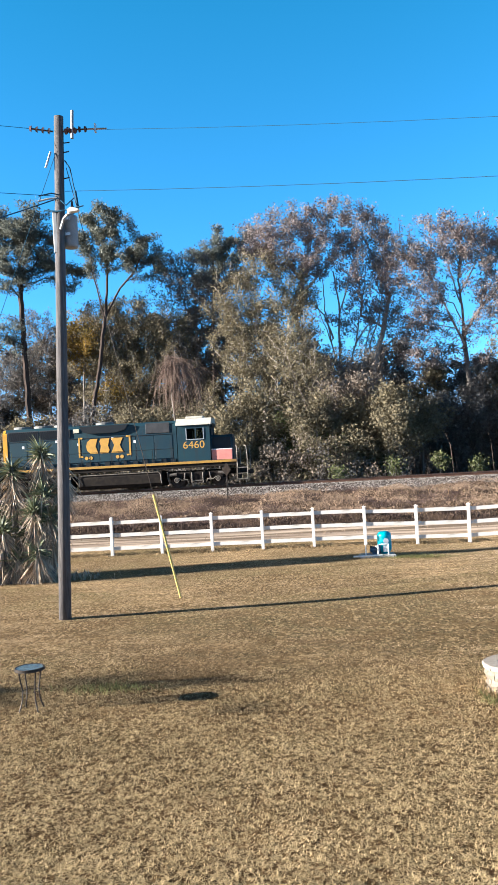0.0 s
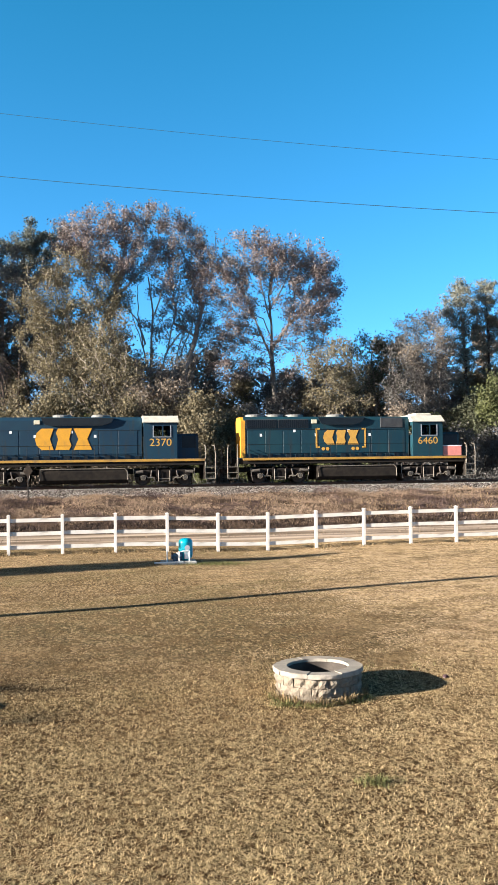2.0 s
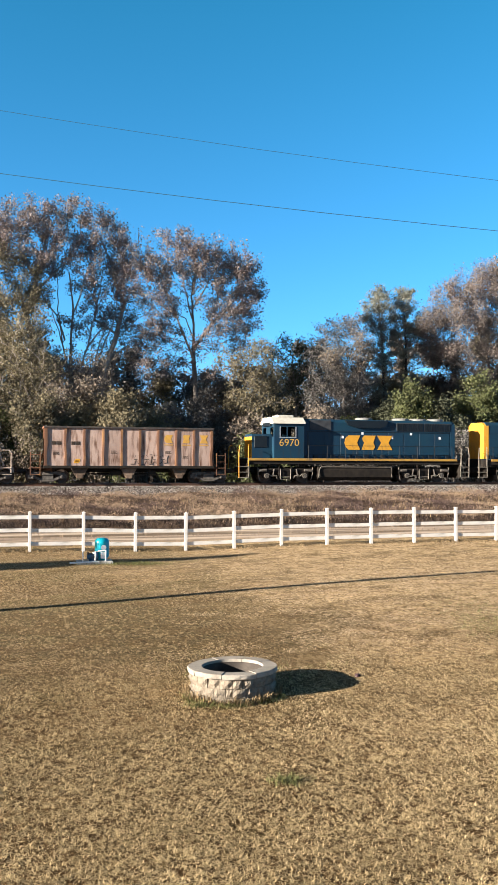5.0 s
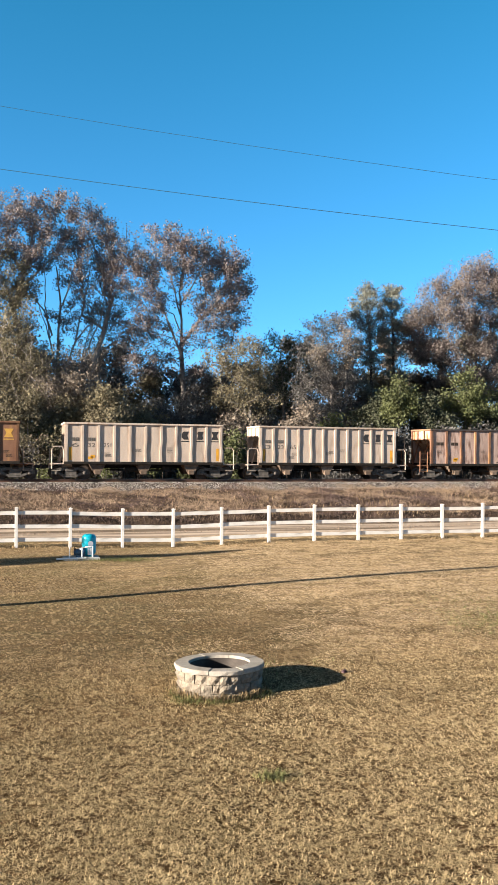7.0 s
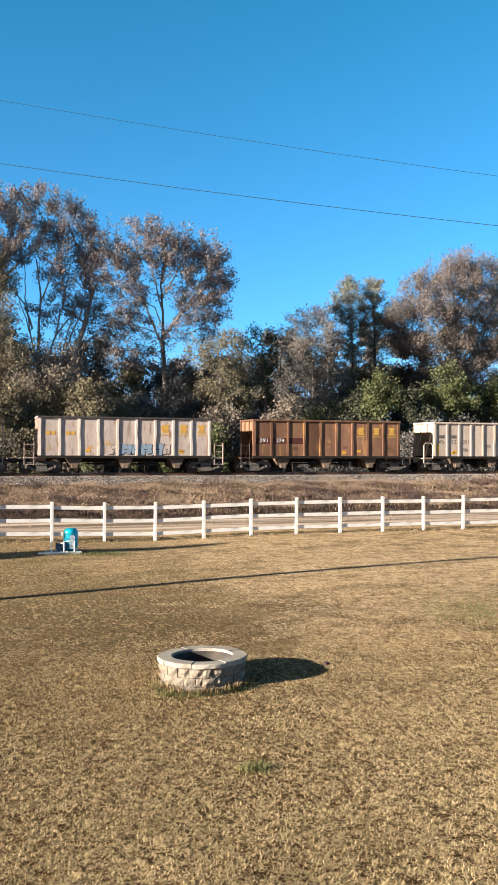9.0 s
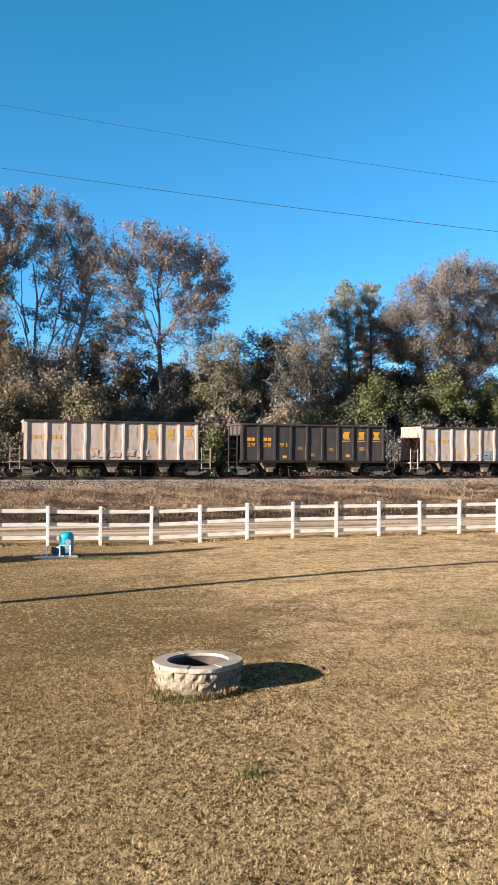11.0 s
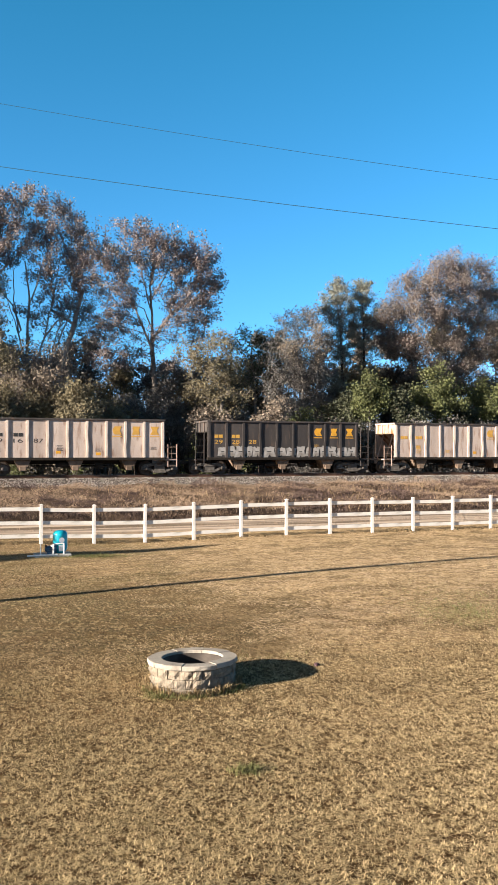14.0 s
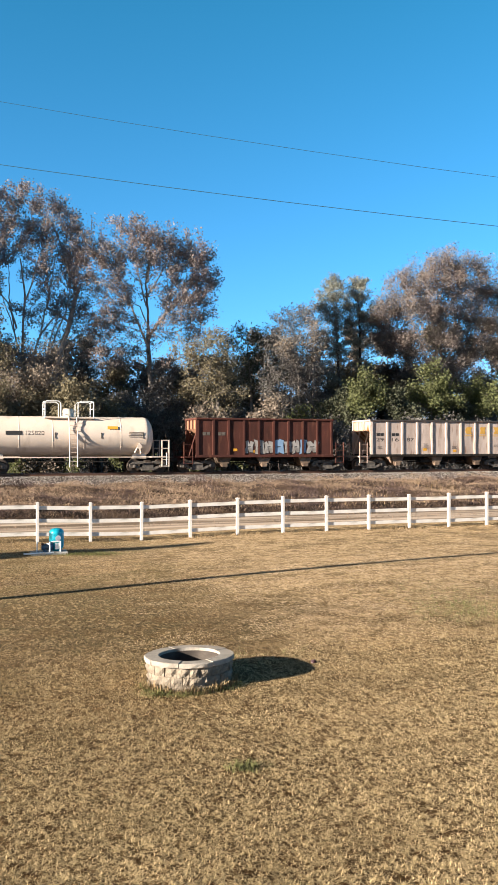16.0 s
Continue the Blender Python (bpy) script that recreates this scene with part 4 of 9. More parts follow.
def loco_truck(car, x, way):
    t = part("truck", LT_CORE, None, car, at=pose(x, 0, 0))
    for side in (-1, 1):
        turn = pose(0, side * 1.13, 0, 0, 0, 0 if side < 0 else 180)
        part("side_frame", LT_FRAME, None, t, at=turn)
        for kind, me in LT_RIG:
            part(kind, me, None, t, at=turn)
    for dx in (-1.37, 1.37):
        w = part("wheelset", LOCO_WHEEL, None, t, at=pose(dx, 0, 0.508))
        WHEELSETS.append((w, dx, 0.508, way))


def mark_shapes(h, w, gap):
    """Three plain block shapes of an emblem, each as an outline in metres round its own middle."""
    r = h / 2
    one = [(w * 0.5, r), (-w * 0.5 + r * 0.6, r), (-w * 0.5 + r * 0.15, r * 0.6), (-w * 0.5, 0), (-w * 0.5 + r * 0.15, -r * 0.6), (-w * 0.5 + r * 0.6, -r), (w * 0.5, -r), (w * 0.3, 0)]
    two = [(-w * 0.3, r), (w * 0.45, r), (w * 0.3, 0), (w * 0.42, -r * 0.6), (w * 0.3, -r), (-w * 0.45, -r), (-w * 0.3, 0), (-w * 0.42, r * 0.6)]
    three = [(-w * 0.5, r), (w * 0.5, r), (w * 0.24, 0), (w * 0.5, -r), (-w * 0.5, -r), (-w * 0.24, 0)]
    return [(k * (w + gap), o) for k, o in zip((-1, 0, 1), (one, two, three))]


def emblem(car, x, z, h, w, gap, material, depth, label, sides=(-1, 1)):
    for side in sides:
        for dx, outline in mark_shapes(h, w, gap):
            part("emblem_block", Shape().prism(outline, 0, 0.006, "z"), material, car, label, at=on_side(x + dx * (1 if side < 0 else -1), z, depth, side))


def locomotive(at, way, paint, number, hood0, hood1, style, label):
    """A four-axle hood diesel; its cab is at +x. hood0..hood1: the long hood."""
    car = thing("diesel_locomotive", label, "locomotive", group="train locomotives", at=at)
    P = M[paint]
    part("underframe", Shape().box(-8.0, 8.0, -1.45, 1.45, 1.30, 1.70, 0.03).box(-8.6, 8.6, -0.3, 0.3, 0.75, 1.1, 0.05), M["underframe"], car)
    walkway = part("walkway", Shape().box(-7.9, 8.0, -1.52, 1.52, 1.66, 1.73, 0.01), P, car)
    for side in (-1, 1):
        y0, y1 = sorted((side * 1.52, side * 1.56))
        part("sill_stripe", Shape().box(-7.7, 8.02, y0, y1, 1.56, 1.72, 0.005), M["loco_stripe"], walkway, "yellow sill stripe")
    # fuel tank
    tank = Shape().prism([(-1.40, 1.15), (1.40, 1.15), (1.46, 0.95), (1.42, 0.42), (1.15, 0.18), (-1.15, 0.18), (-1.42, 0.42), (-1.46, 0.95)], -2.6, 3.0, "x")
    ft = part("fuel_tank", tank, M["underframe"], car, "grimy black fuel tank")
    part("air_pipe", Shape().tube([(-2.55, -1.49, 0.4), (-2.5, -1.49, 1.12), (2.8, -1.49, 1.14), (2.95, -1.49, 0.95), (2.97, -1.49, 0.4)], 0.028, 6), M["handrail"], ft)
    part("air_pipe", Shape().tube([(-2.55, 1.49, 0.4), (-2.5, 1.49, 1.12), (2.8, 1.49, 1.14), (2.95, 1.49, 0.95), (2.97, 1.49, 0.4)], 0.028, 6), M["handrail"], ft)
    for x in (-5.15, 5.35):
        loco_truck(car, x, way)
    # long hood
    top = 4.48
    hood_w = 1.0 if style != "slug" else 1.05
    sec = [(-hood_w, 1.73), (-hood_w, top - 0.22), (-hood_w + 0.18, top), (hood_w - 0.18, top), (hood_w, top - 0.22), (hood_w, 1.73)]
    hood = part("long_hood", Shape().prism(sec, hood0, hood1, "x"), P, car)
    n = 9
    for side in (-1, 1):
        for i in range(n):      # access doors
            a = hood0 + 0.25 + (hood1 - hood0 - 0.5) * i / n
            b = hood0 + 0.25 + (hood1 - hood0 - 0.5) * (i + 1) / n - 0.05
            y0, y1 = sorted((side * hood_w, side * (hood_w + 0.018)))
            hi = 3.55 if style != "slug" else 3.62
            part("hood_door", Shape().box(a, b, y0, y1, 2.0, hi, 0.006), P, hood)
        if style != "slug":
            ga, gb = hood0 + 0.12, hood0 + 4.5
            for k in range(2):
                a, b = ga + k * (gb - ga) / 2 + 0.04, ga + (k + 1) * (gb - ga) / 2 - 0.04
                y0, y1 = sorted((side * hood_w, side * (hood_w + 0.03)))
                g = part("radiator_grille", Shape().box(a, b, y0, y1, 3.70, 4.30, 0.008), M["grille"], hood, "dark radiator grille")
                sl = Shape()
                for j in range(16):
                    xx = a + (b - a) * (j + 0.5) / 16
                    q0, q1 = sorted((side * (hood_w + 0.028), side * (hood_w + 0.055)))
                    sl.box(xx - 0.03, xx + 0.03, q0, q1, 3.74, 4.26)
                part("grille_slats", sl, M["loco_dark"], g)
            y0, y1 = sorted((side * hood_w, side * (hood_w + 0.04)))
            part("filter_grille", Shape().box(hood1 - 2.05, hood1 - 0.45, y0, y1, 3.72, 4.40, 0.01), M["grille"], hood, "dark air filter grille")
        # dynamic brake bulge
        y0 = side * hood_w
        b0, b1 = (-2.45, 0.85) if style != "slug" else (-2.5, 2.15)
        bl = Shape().prism([(b0, 4.42), (b0 + 0.25, 4.02), (b0 + 0.6, 3.92), (b1 - 0.8, 3.92), (b1 - 0.2, 4.1), (b1, 4.42)], *sorted((y0 - side * 0.1, y0 + side * 0.16)))
        part("brake_bulge", bl, M["loco_dark"], hood, "dark recessed brake resistor bulge")
        for k in range(5):
            part("door_decal", Shape().box(0, 0.16, 0, 0.18, 0, 0.006, 0), M["decal"], hood, "small white decal", at=on_side(hood0 + 1.1 + k * 1.9 + (0.4 if k % 2 else 0), 3.15 + 0.28 * (k % 2), hood_w + 0.02, side))
        part("vent_box", Shape().box(b0 - 0.42, b0 - 0.06, *sorted((y0, y0 + side * 0.05)), 4.02, 4.28, 0.01), M["loco_grey"] if side < 0 else P, hood, "small pale vent cover")
        part("door_seams", Shape().box(hood0 + 0.2, hood1 - 0.2, *sorted((side * hood_w, side * (hood_w + 0.012))), 1.985, 2.0).box(hood0 + 0.2, hood1 - 0.2, *sorted((side * hood_w, side * (hood_w + 0.026))), 3.60, 3.63), M["loco_dark"], hood)
    for x in ([hood0 + 0.9, hood0 + 2.3, hood0 + 3.7, hood0 + 6.6] if style != "slug" else [-1.2, 1.3]):
        fan_top = Shape().turned([(0, 0.0), (0.62, 0.0), (0.62, 0.13), (0.56, 0.18), (0.15, 0.18), (0.12, 0.12), (0, 0.12)], (x, 0, top), "z", 18)
        part("roof_fan", fan_top, M["fan_grey"], hood, "round grey roof fan housing")
    # rear end: yellow end sheet, steps and rails
    part("end_sheet", Shape().prism([(-hood_w - 0.03, 1.75), (-hood_w - 0.03, 4.20), (-0.72, 4.46), (0.72, 4.46), (hood_w + 0.03, 4.20), (hood_w + 0.03, 1.75)], hood0 - 0.2, hood0 + (0.10 if style == "flag" else 0.18), "x"), M["loco_yellow"] if style != "back" else P, car, "rear end of the hood")
    # cab
    c0, c1 = hood1 + 0.12, hood1 + 2.28
    wall = Shape()
    for side in (-1, 1):
        y0, y1 = sorted((side * 1.50, side * 1.44))
        wall.box(c0, c1, y0, y1, 1.74, 3.18)
        wall.box(c0, c1, y0, y1, 3.88, 4.16)
        wall.box(c0, c0 + 0.62, y0, y1, 3.18, 3.88).box(c1 - 0.42, c1, y0, y1, 3.18, 3.88).box(c0 + 1.18, c0 + 1.26, y0, y1, 3.18, 3.88)
    for x0, x1 in ((c0, c0 + 0.06), (c1 - 0.06, c1)):
        wall.box(x0, x1, -1.44, 1.44, 1.74, 3.2).box(x0, x1, -1.44, 1.44, 3.85, 4.16)
        for y0, y1 in ((-1.44, -1.3), (-0.45, 0.45), (1.3, 1.44)):
            wall.box(x0, x1, y0, y1, 3.2, 3.85)
    cab = part("cab", wall, P, car)
    for side in (-1, 1):
        part("window_pane", Shape().box(c0 + 0.62, c1 - 0.42, *sorted((side * 1.465, side * 1.475)), 3.18, 3.88), M["glass"], cab)
        part("window_frame", Shape().box(c0 + 0.58, c1 - 0.38, *sorted((side * 1.5, side * 1.53)), 3.13, 3.18).box(c0 + 0.58, c0 + 0.63, *sorted((side * 1.5, side * 1.53)), 3.18, 3.9).box(c1 - 0.44, c1 - 0.39, *sorted((side * 1.5, side * 1.53)), 3.18, 3.9), M["galv"], cab)
    part("roof", Shape().prism([(-1.62, 4.10), (-1.60, 4.16), (-1.0, 4.56), (1.0, 4.56), (1.60, 4.16), (1.62, 4.10)], c0 - 0.08, c1 + 0.1, "x"), M["loco_white"], cab, "dirty white cab roof")
    if style != "slug":
        part("roof_box", Shape().box(c0 + 0.5, c1 - 0.5, -0.7, 0.7, 4.56, 4.72, 0.04), M["loco_white"], cab)
    part("number_board", Shape().box(c1 + 0.02, c1 + 0.14, -0.9, 0.9, 3.95, 4.2, 0.02), M["loco_dark"], cab)
    # nose
    n0, n1 = c1, c1 + 1.42
    nose = part("short_hood", Shape().prism([(-0.95, 1.73), (-0.95, 3.24), (-0.8, 3.38), (0.8, 3.38), (0.95, 3.24), (0.95, 1.73)], n0, n1, "x"), P, car)
    if style == "flag":
        for side in (-1, 1):
            y0, y1 = sorted((side * 0.95, side * 1.42))
            box_ = part("equipment_box", Shape().box(n0 + 0.06, n1 - 0.02, y0, y1, 1.735, 2.40, 0.01), M["pink"], nose, "faded red box beside the nose")
            part("white_edge", Shape().box(n0 + 0.05, n1 - 0.01, y0 - 0.004, y1 + 0.004, 2.40, 2.46), M["decal"], box_)
            y0, y1 = sorted((side * 0.95, side * 0.99))
            part("nose_door", Shape().box(n0 + 0.1, n1 - 0.12, y0, y1, 2.5, 3.22, 0.01), M["loco_dark"], nose)
    else:
        for side in (-1, 1):
            y0, y1 = sorted((side * 0.95, side * 0.985))
            part("nose_door", Shape().box(n0 + 0.35, n1 - 0.15, y0, y1, 2.45, 3.25, 0.01), M["loco_dark"], nose)
    part("nose_front", Shape().box(n1, n1 + 0.04, -0.9, 0.9, 1.75, 3.2, 0.01), M["loco_yellow"] if style == "back" else P, nose)
    # steps, pilots and couplers
    for end in (-1, 1):
        pil = part("pilot", Shape().box(*sorted((end * 7.95, end * 8.1)), -1.45, 1.45, 0.35, 1.35, 0.02), M["underframe"], car)
        part("coupler", Shape().box(*sorted((end * 8.1, end * 9.0)), -0.12, 0.12, 0.72, 0.95, 0.03).box(*sorted((end * 8.75, end * 9.0)), -0.2, 0.2, 0.68, 1.0, 0.04), M["truck"], car)
        for side in (-1, 1):
            st = Shape()
            for z in (0.38, 0.75, 1.12):
                st.box(*sorted((end * 8.0, end * 8.7)), *sorted((side * 1.15, side * 1.5)), z, z + 0.04)
            for x in (8.0, 8.68):
                st.box(*sorted((end * x, end * (x + 0.04))), *sorted((side * 1.46, side * 1.5)), 0.36, 1.7)
            part("steps", st, M["handrail"], pil)
            part("grab_rail", Shape().tube([(end * 8.7, side * 1.48, 0.4), (end * 8.72, side * 1.48, 2.0), (end * 8.66, side * 1.45, 2.55), (end * 8.5, side * 1.3, 2.6)], 0.03, 6).tube([(end * 8.06, side * 1.5, 1.2), (end * 8.06, side * 1.5, 2.5), (end * 8.0, side * 1.3, 2.62)], 0.03, 6),
                 M["handrail"] if style != "back" or end < 0 else M["loco_yellow"], pil)
    # side handrails
    for side in (-1, 1):
        hr = Shape().tube([(hood0 - 0.1, side * 1.5, 2.2), (hood0 + 0.2, side * 1.5, 2.62), (hood1 - 0.1, side * 1.5, 2.62)], 0.016, 5)
        for i in range(9):
            x = hood0 + 0.3 + i * (hood1 - hood0 - 0.5) / 8
            hr.tube([(x, side * 1.5, 1.55), (x, side * 1.5, 2.62)], 0.018, 5)
        part("handrail", hr, M["handrail_dark"], walkway)
        for i in range(18):     # fittings along the hood's foot
            x = hood0 + 0.35 + i * (hood1 - hood0 - 0.8) / 17
            tr = Shape().box(x, x + (0.35 if i % 3 else 0.2), *sorted((side * hood_w, side * (hood_w + 0.1))), 1.74, 1.98 - 0.05 * (i % 2))
            part("foot_box", tr, M["loco_dark"], hood)
    big = dict(flag=(-0.82, 3.07, 0.98, 0.80, 0.05, "loco_gold"), slug=(-1.07, 3.06, 1.38, 1.16, 0.05, "loco_yellow"), back=(-0.95, 2.86, 1.02, 1.20, 0.05, "loco_yellow"))[style]
    x, z, h, w, gap, colour = big
    emblem(car, x, z, h, w, gap, M[colour], hood_w + 0.035, "large yellow block of the railway's emblem")
    if style == "flag":
        for side in (-1, 1):
            for end in (-1, 1):
                bx = x + end * 1.72
                s = Shape().box(-0.055, 0.055, -0.72, 0.62, 0, 0.006).box(*sorted((0, -end * (1 if side < 0 else -1) * 0.24)), 0.52, 0.62, 0, 0.006).box(*sorted((0, -end * (1 if side < 0 else -1) * 0.24)), -0.72, -0.62, 0, 0.006)
                part("bracket_stripe", s, M["loco_gold"], hood, "gold bracket stripe", at=on_side(bx, z, hood_w + 0.03, side))
            for dx in (-1.25, -0.95, 0.85, 1.15):
                part("round_mark", Shape().turned([(0, 0), (0.12, 0), (0.12, 0.006), (0, 0.006)], n=14), M["loco_gold"], hood, at=on_side(x + dx, z - 0.78, hood_w + 0.03, side))
    for side in (-1, 1):
        letters("road_number", number, 0.48, M["loco_gold"], cab, on_side((c0 + c1) / 2, 2.57, 1.505, side), 1.42)
    return car


def hopper(length, paint, ribs, trim, marks, label, number="", num_mat="black", stub=False, scrawl=None, patches=0, post=None, seed=0):
    """An open hopper car: ribbed sides, sloping ends, three chutes, end platforms."""
    rnd = random.Random(seed)
    car = thing("hopper_car", label, "freight car", group="hopper cars of the train")
    P = PAINTS[paint]
    RB = PAINTS[trim]
    half = length / 2 - (1.55 if not stub else 1.35)
    top, low = 3.70, 1.12
    body = Shape()
    for end in (-1, 1):
        body.add([(end * half, -1.42, top - 0.1), (end * half, 1.42, top - 0.1), (end * half, 1.42, top - 0.75), (end * half, -1.42, top - 0.75), (end * (half - 1.9), 1.42, low), (end * (half - 1.9), -1.42, low),
                  (end * (half - 0.05), -1.42, top - 0.1), (end * (half - 0.05), 1.42, top - 0.1)], [(0, 1, 2, 3), (3, 2, 4, 5), (0, 6, 7, 1)])
    body.box(-half + 1.9, half - 1.9, -1.42, 1.42, low, low + 0.05)
    b = part("body", body, PAINTS["slope"] if paint in ("beige", "pinkish") else PAINTS["rusty"] if paint == "maroon" else P, car)
    for side in (-1, 1):
        for i in range(ribs - 1):
            step = (2 * half - 0.12) / (ribs - 1)
            x = -half + 0.06 + step * i
            part("side_panel", Shape().box(x if i else -half, x + step if i < ribs - 2 else half, *sorted((side * 1.46, side * 1.421)), low, top - 0.1), P, b)
    for side in (-1, 1):
        part("top_chord", Shape().box(-half - 0.08, half + 0.08, *sorted((side * 1.40, side * 1.56)), top - 0.12, top, 0.015), PAINTS["black"] if paint in ("beige", "pinkish") else RB, b)
        # near-black sill colour stands for the band of shade under the body
        part("side_sill", Shape().box(-half - 0.1, half + 0.1, *sorted((side * 1.36, side * 1.55)), low - 0.12, low + 0.06, 0.015), M["underframe"] if paint != "maroon" else RB, b)
        for i in range(ribs):
            x = -half + 0.06 + (2 * half - 0.12) * i / (ribs - 1)
            lean = rnd.uniform(-0.06, 0.06)
            rib = Shape().prism([(x - 0.075, low + 0.05), (x + 0.075, low + 0.05), (x + 0.07 + lean * 0.6, low + 0.75), (x + 0.07 - lean * 0.5, low + 1.45), (x + 0.075, top - 0.1), (x - 0.075, top - 0.1), (x - 0.07 - lean * 0.5, low + 1.45), (x - 0.07 + lean * 0.6, low + 0.75)], *sorted((side * 1.46, side * 1.518)))
            part("side_post", rib, PAINTS["rib_pale"] if trim == "beige" else RB, b)
    for end in (-1, 1):
        part("end_chord", Shape().box(*sorted((end * half, end * (half + 0.12))), -1.5, 1.5, top - 0.12, top, 0.015), RB, b)
        for y in (-1.4, -0.5, 0.5, 1.4):
            part("end_post", Shape().box(*sorted((end * (half - 0.02), end * (half + 0.08))), y - 0.05, y + 0.05, top - 0.75, top - 0.1), RB, b)
        for y in (-1.44, 1.44):
            part("corner_post", Shape().box(*sorted((end * (half - 0.04), end * (half + 0.07))), y - 0.06, y + 0.06, low, top - 0.1), RB, b)
        for y in (-0.7, 0.7):
            part("end_brace", Shape().tube([(end * (half - 0.2), y, top - 0.8), (end * (half + 0.35), y, low)], 0.05, 5), RB, b)
        plat = part("end_platform", Shape().box(*sorted((end * half, end * (half + 0.95))), -1.45, 1.45, low - 0.14, low - 0.06, 0.01).box(*sorted((end * (half - 0.5), end * (half + 1.0))), -0.25, 0.25, low - 0.42, low - 0.12), RB, car)
        part("coupler", Shape().box(*sorted((end * (half + 0.9), end * (length / 2 + 0.02))), -0.11, 0.11, 0.72, 0.93, 0.03).box(*sorted((end * (length / 2 - 0.22), end * (length / 2 + 0.02))), -0.19, 0.19, 0.68, 0.98, 0.04), M["truck"], car)
        for side in (-1, 1):
            lad = Shape()
            xa, xb = half + 0.28, half + 0.88
            tall = 2.05 if not stub else 1.85
            tall = 3.3 if post == "tall" else tall
            for x in (xa, xb) if not stub else ():
                lad.box(*sorted((end * x, end * (x + 0.045))), *sorted((side * 1.45, side * 1.5)), 0.55, tall)
            z = 0.6
            while z < (tall if not stub else 1.1):
                lad.box(*sorted((end * xa, end * xb)), *sorted((side * 1.46, side * 1.49)), z, z + 0.03)
                z += 0.42 if post != "tall" else 0.45
            if stub:      # rounded tubular end rails
                lad.tube([(end * (half + 0.12), side * 1.44, 1.02), (end * (half + 0.12), side * 1.44, 1.95), (end * (half + 0.22), side * 1.44, 2.14), (end * (half + 0.72), side * 1.44, 2.14), (end * (half + 0.84), side * 1.44, 1.98), (end * (half + 0.84), side * 1.44, 0.7)], 0.035, 6)
            part("ladder", lad, PAINTS["black"] if paint in ("black", "rusty") else PAINTS["pinkish"] if paint == "beige" else RB, plat)
    part("centre_sill", Shape().box(-half, half, -0.2, 0.2, 0.72, 1.0), M["underframe"], car)
    for x in (-half * 0.60, 0.0 - 0.1, half * 0.60):
        ch = Shape()
        for side in (-1, 1):
            ch.prism([(x - 0.58, low), (x + 0.58, low), (x + 0.24, 0.46), (x + 0.12, 0.34), (x - 0.12, 0.34), (x - 0.24, 0.46)], *sorted((side * 1.30, side * 0.15)))
            ch.box(x - 0.2, x + 0.2, *sorted((side * 1.38, side * 1.28)), 0.34, 0.62, 0.02)
        part("hopper_chute", ch, M["chute"], car, "rust-stained discharge chute")
    rig = Shape().tube([(-half * 0.45, -1.2, 0.62), (half * 0.4, -1.2, 0.6)], 0.03, 5).tube([(-half * 0.45, 1.2, 0.62), (half * 0.4, 1.2, 0.6)], 0.03, 5)
    rig.tube([(-1.3, -0.9, 0.7), (-0.5, -0.9, 0.7)], 0.18, 10).box(1.2, 1.7, -1.15, -0.8, 0.5, 0.85, 0.02)
    part("brake_gear", rig, M["underframe"], car)
    for x in (-(length / 2 - 1.72), length / 2 - 1.72):
        car_truck(car, x)
    step = (2 * half - 0.12) / (ribs - 1)
    panel = lambda k: -half + 0.06 + step * (k + 0.5)
    w = step * 0.52
    for side in (-1, 1):
        for k, (dx, outline) in enumerate(mark_shapes(0.54, w * 0.92, 0.0)):
            if marks:
                at_x = panel(ribs - 4 + k) + 0.08
                part("emblem_block", Shape().prism(outline, 0, 0.006, "z"), M[marks] if marks in M else PAINTS[marks], car, "painted emblem block", at=on_side(at_x if side < 0 else -at_x, 2.95, 1.463, side))
                part("emblem_line", Shape().box(-w * 0.5, w * 0.5, -0.42, -0.36, 0, 0.006), M[marks] if marks in M else PAINTS[marks], car, at=on_side(at_x if side < 0 else -at_x, 2.95, 1.463, side))
        # owner's letters are bars; the number is written in the panels below
        for k in range(2 if paint != "rusty" else 0):
            x = panel(k) + 0.05
            part("owner_bar", Shape().box(-w * 0.45, -w * 0.03, -0.11, 0.11, 0, 0.006).box(w * 0.05, w * 0.45, -0.11, 0.11, 0, 0.006), M[num_mat], car, at=on_side(x if side < 0 else -x, 2.62, 1.463, side))
        if paint == "rusty":      # repainted dark strip behind the number
            for k in range(3):
                x = panel(k)
                part("number_strip", Shape().box(-step * 0.42, step * 0.42, -0.06, 0.36, 0, 0.003), PAINTS["maroon"], car, "dark repainted strip", at=on_side(x if side < 0 else -x, 2.07, 1.4605, side))
        for x in (-half + 0.30, half - 0.30) if paint == "cream" else ():
            part("corner_stripe", Shape().box(-0.09, 0.09, -0.42, 0.42, 0, 0.005), M["loco_yellow"], car, "yellow reflective stripe", at=on_side(x, 1.68, 1.462, side))
        for k, txt in enumerate(number.split()):
            x = panel(k) + 0.05
            letters("car_number", txt, 0.26, M[num_mat], car, on_side(x if side < 0 else -x, 2.12, 1.464, side), w * 0.9)
        for k in range(2):
            x = panel(rnd.randrange(1, ribs - 1)) + rnd.uniform(-0.1, 0.2)
            if patches:
                part("paint_patch", Shape().box(-0.15, 0.15, -0.09, 0.09, 0, 0.005), M["loco_yellow"], car, "small yellow stencil patch", at=on_side(x if side < 0 else -x, 1.42 + 0.1 * k, 1.462, side))
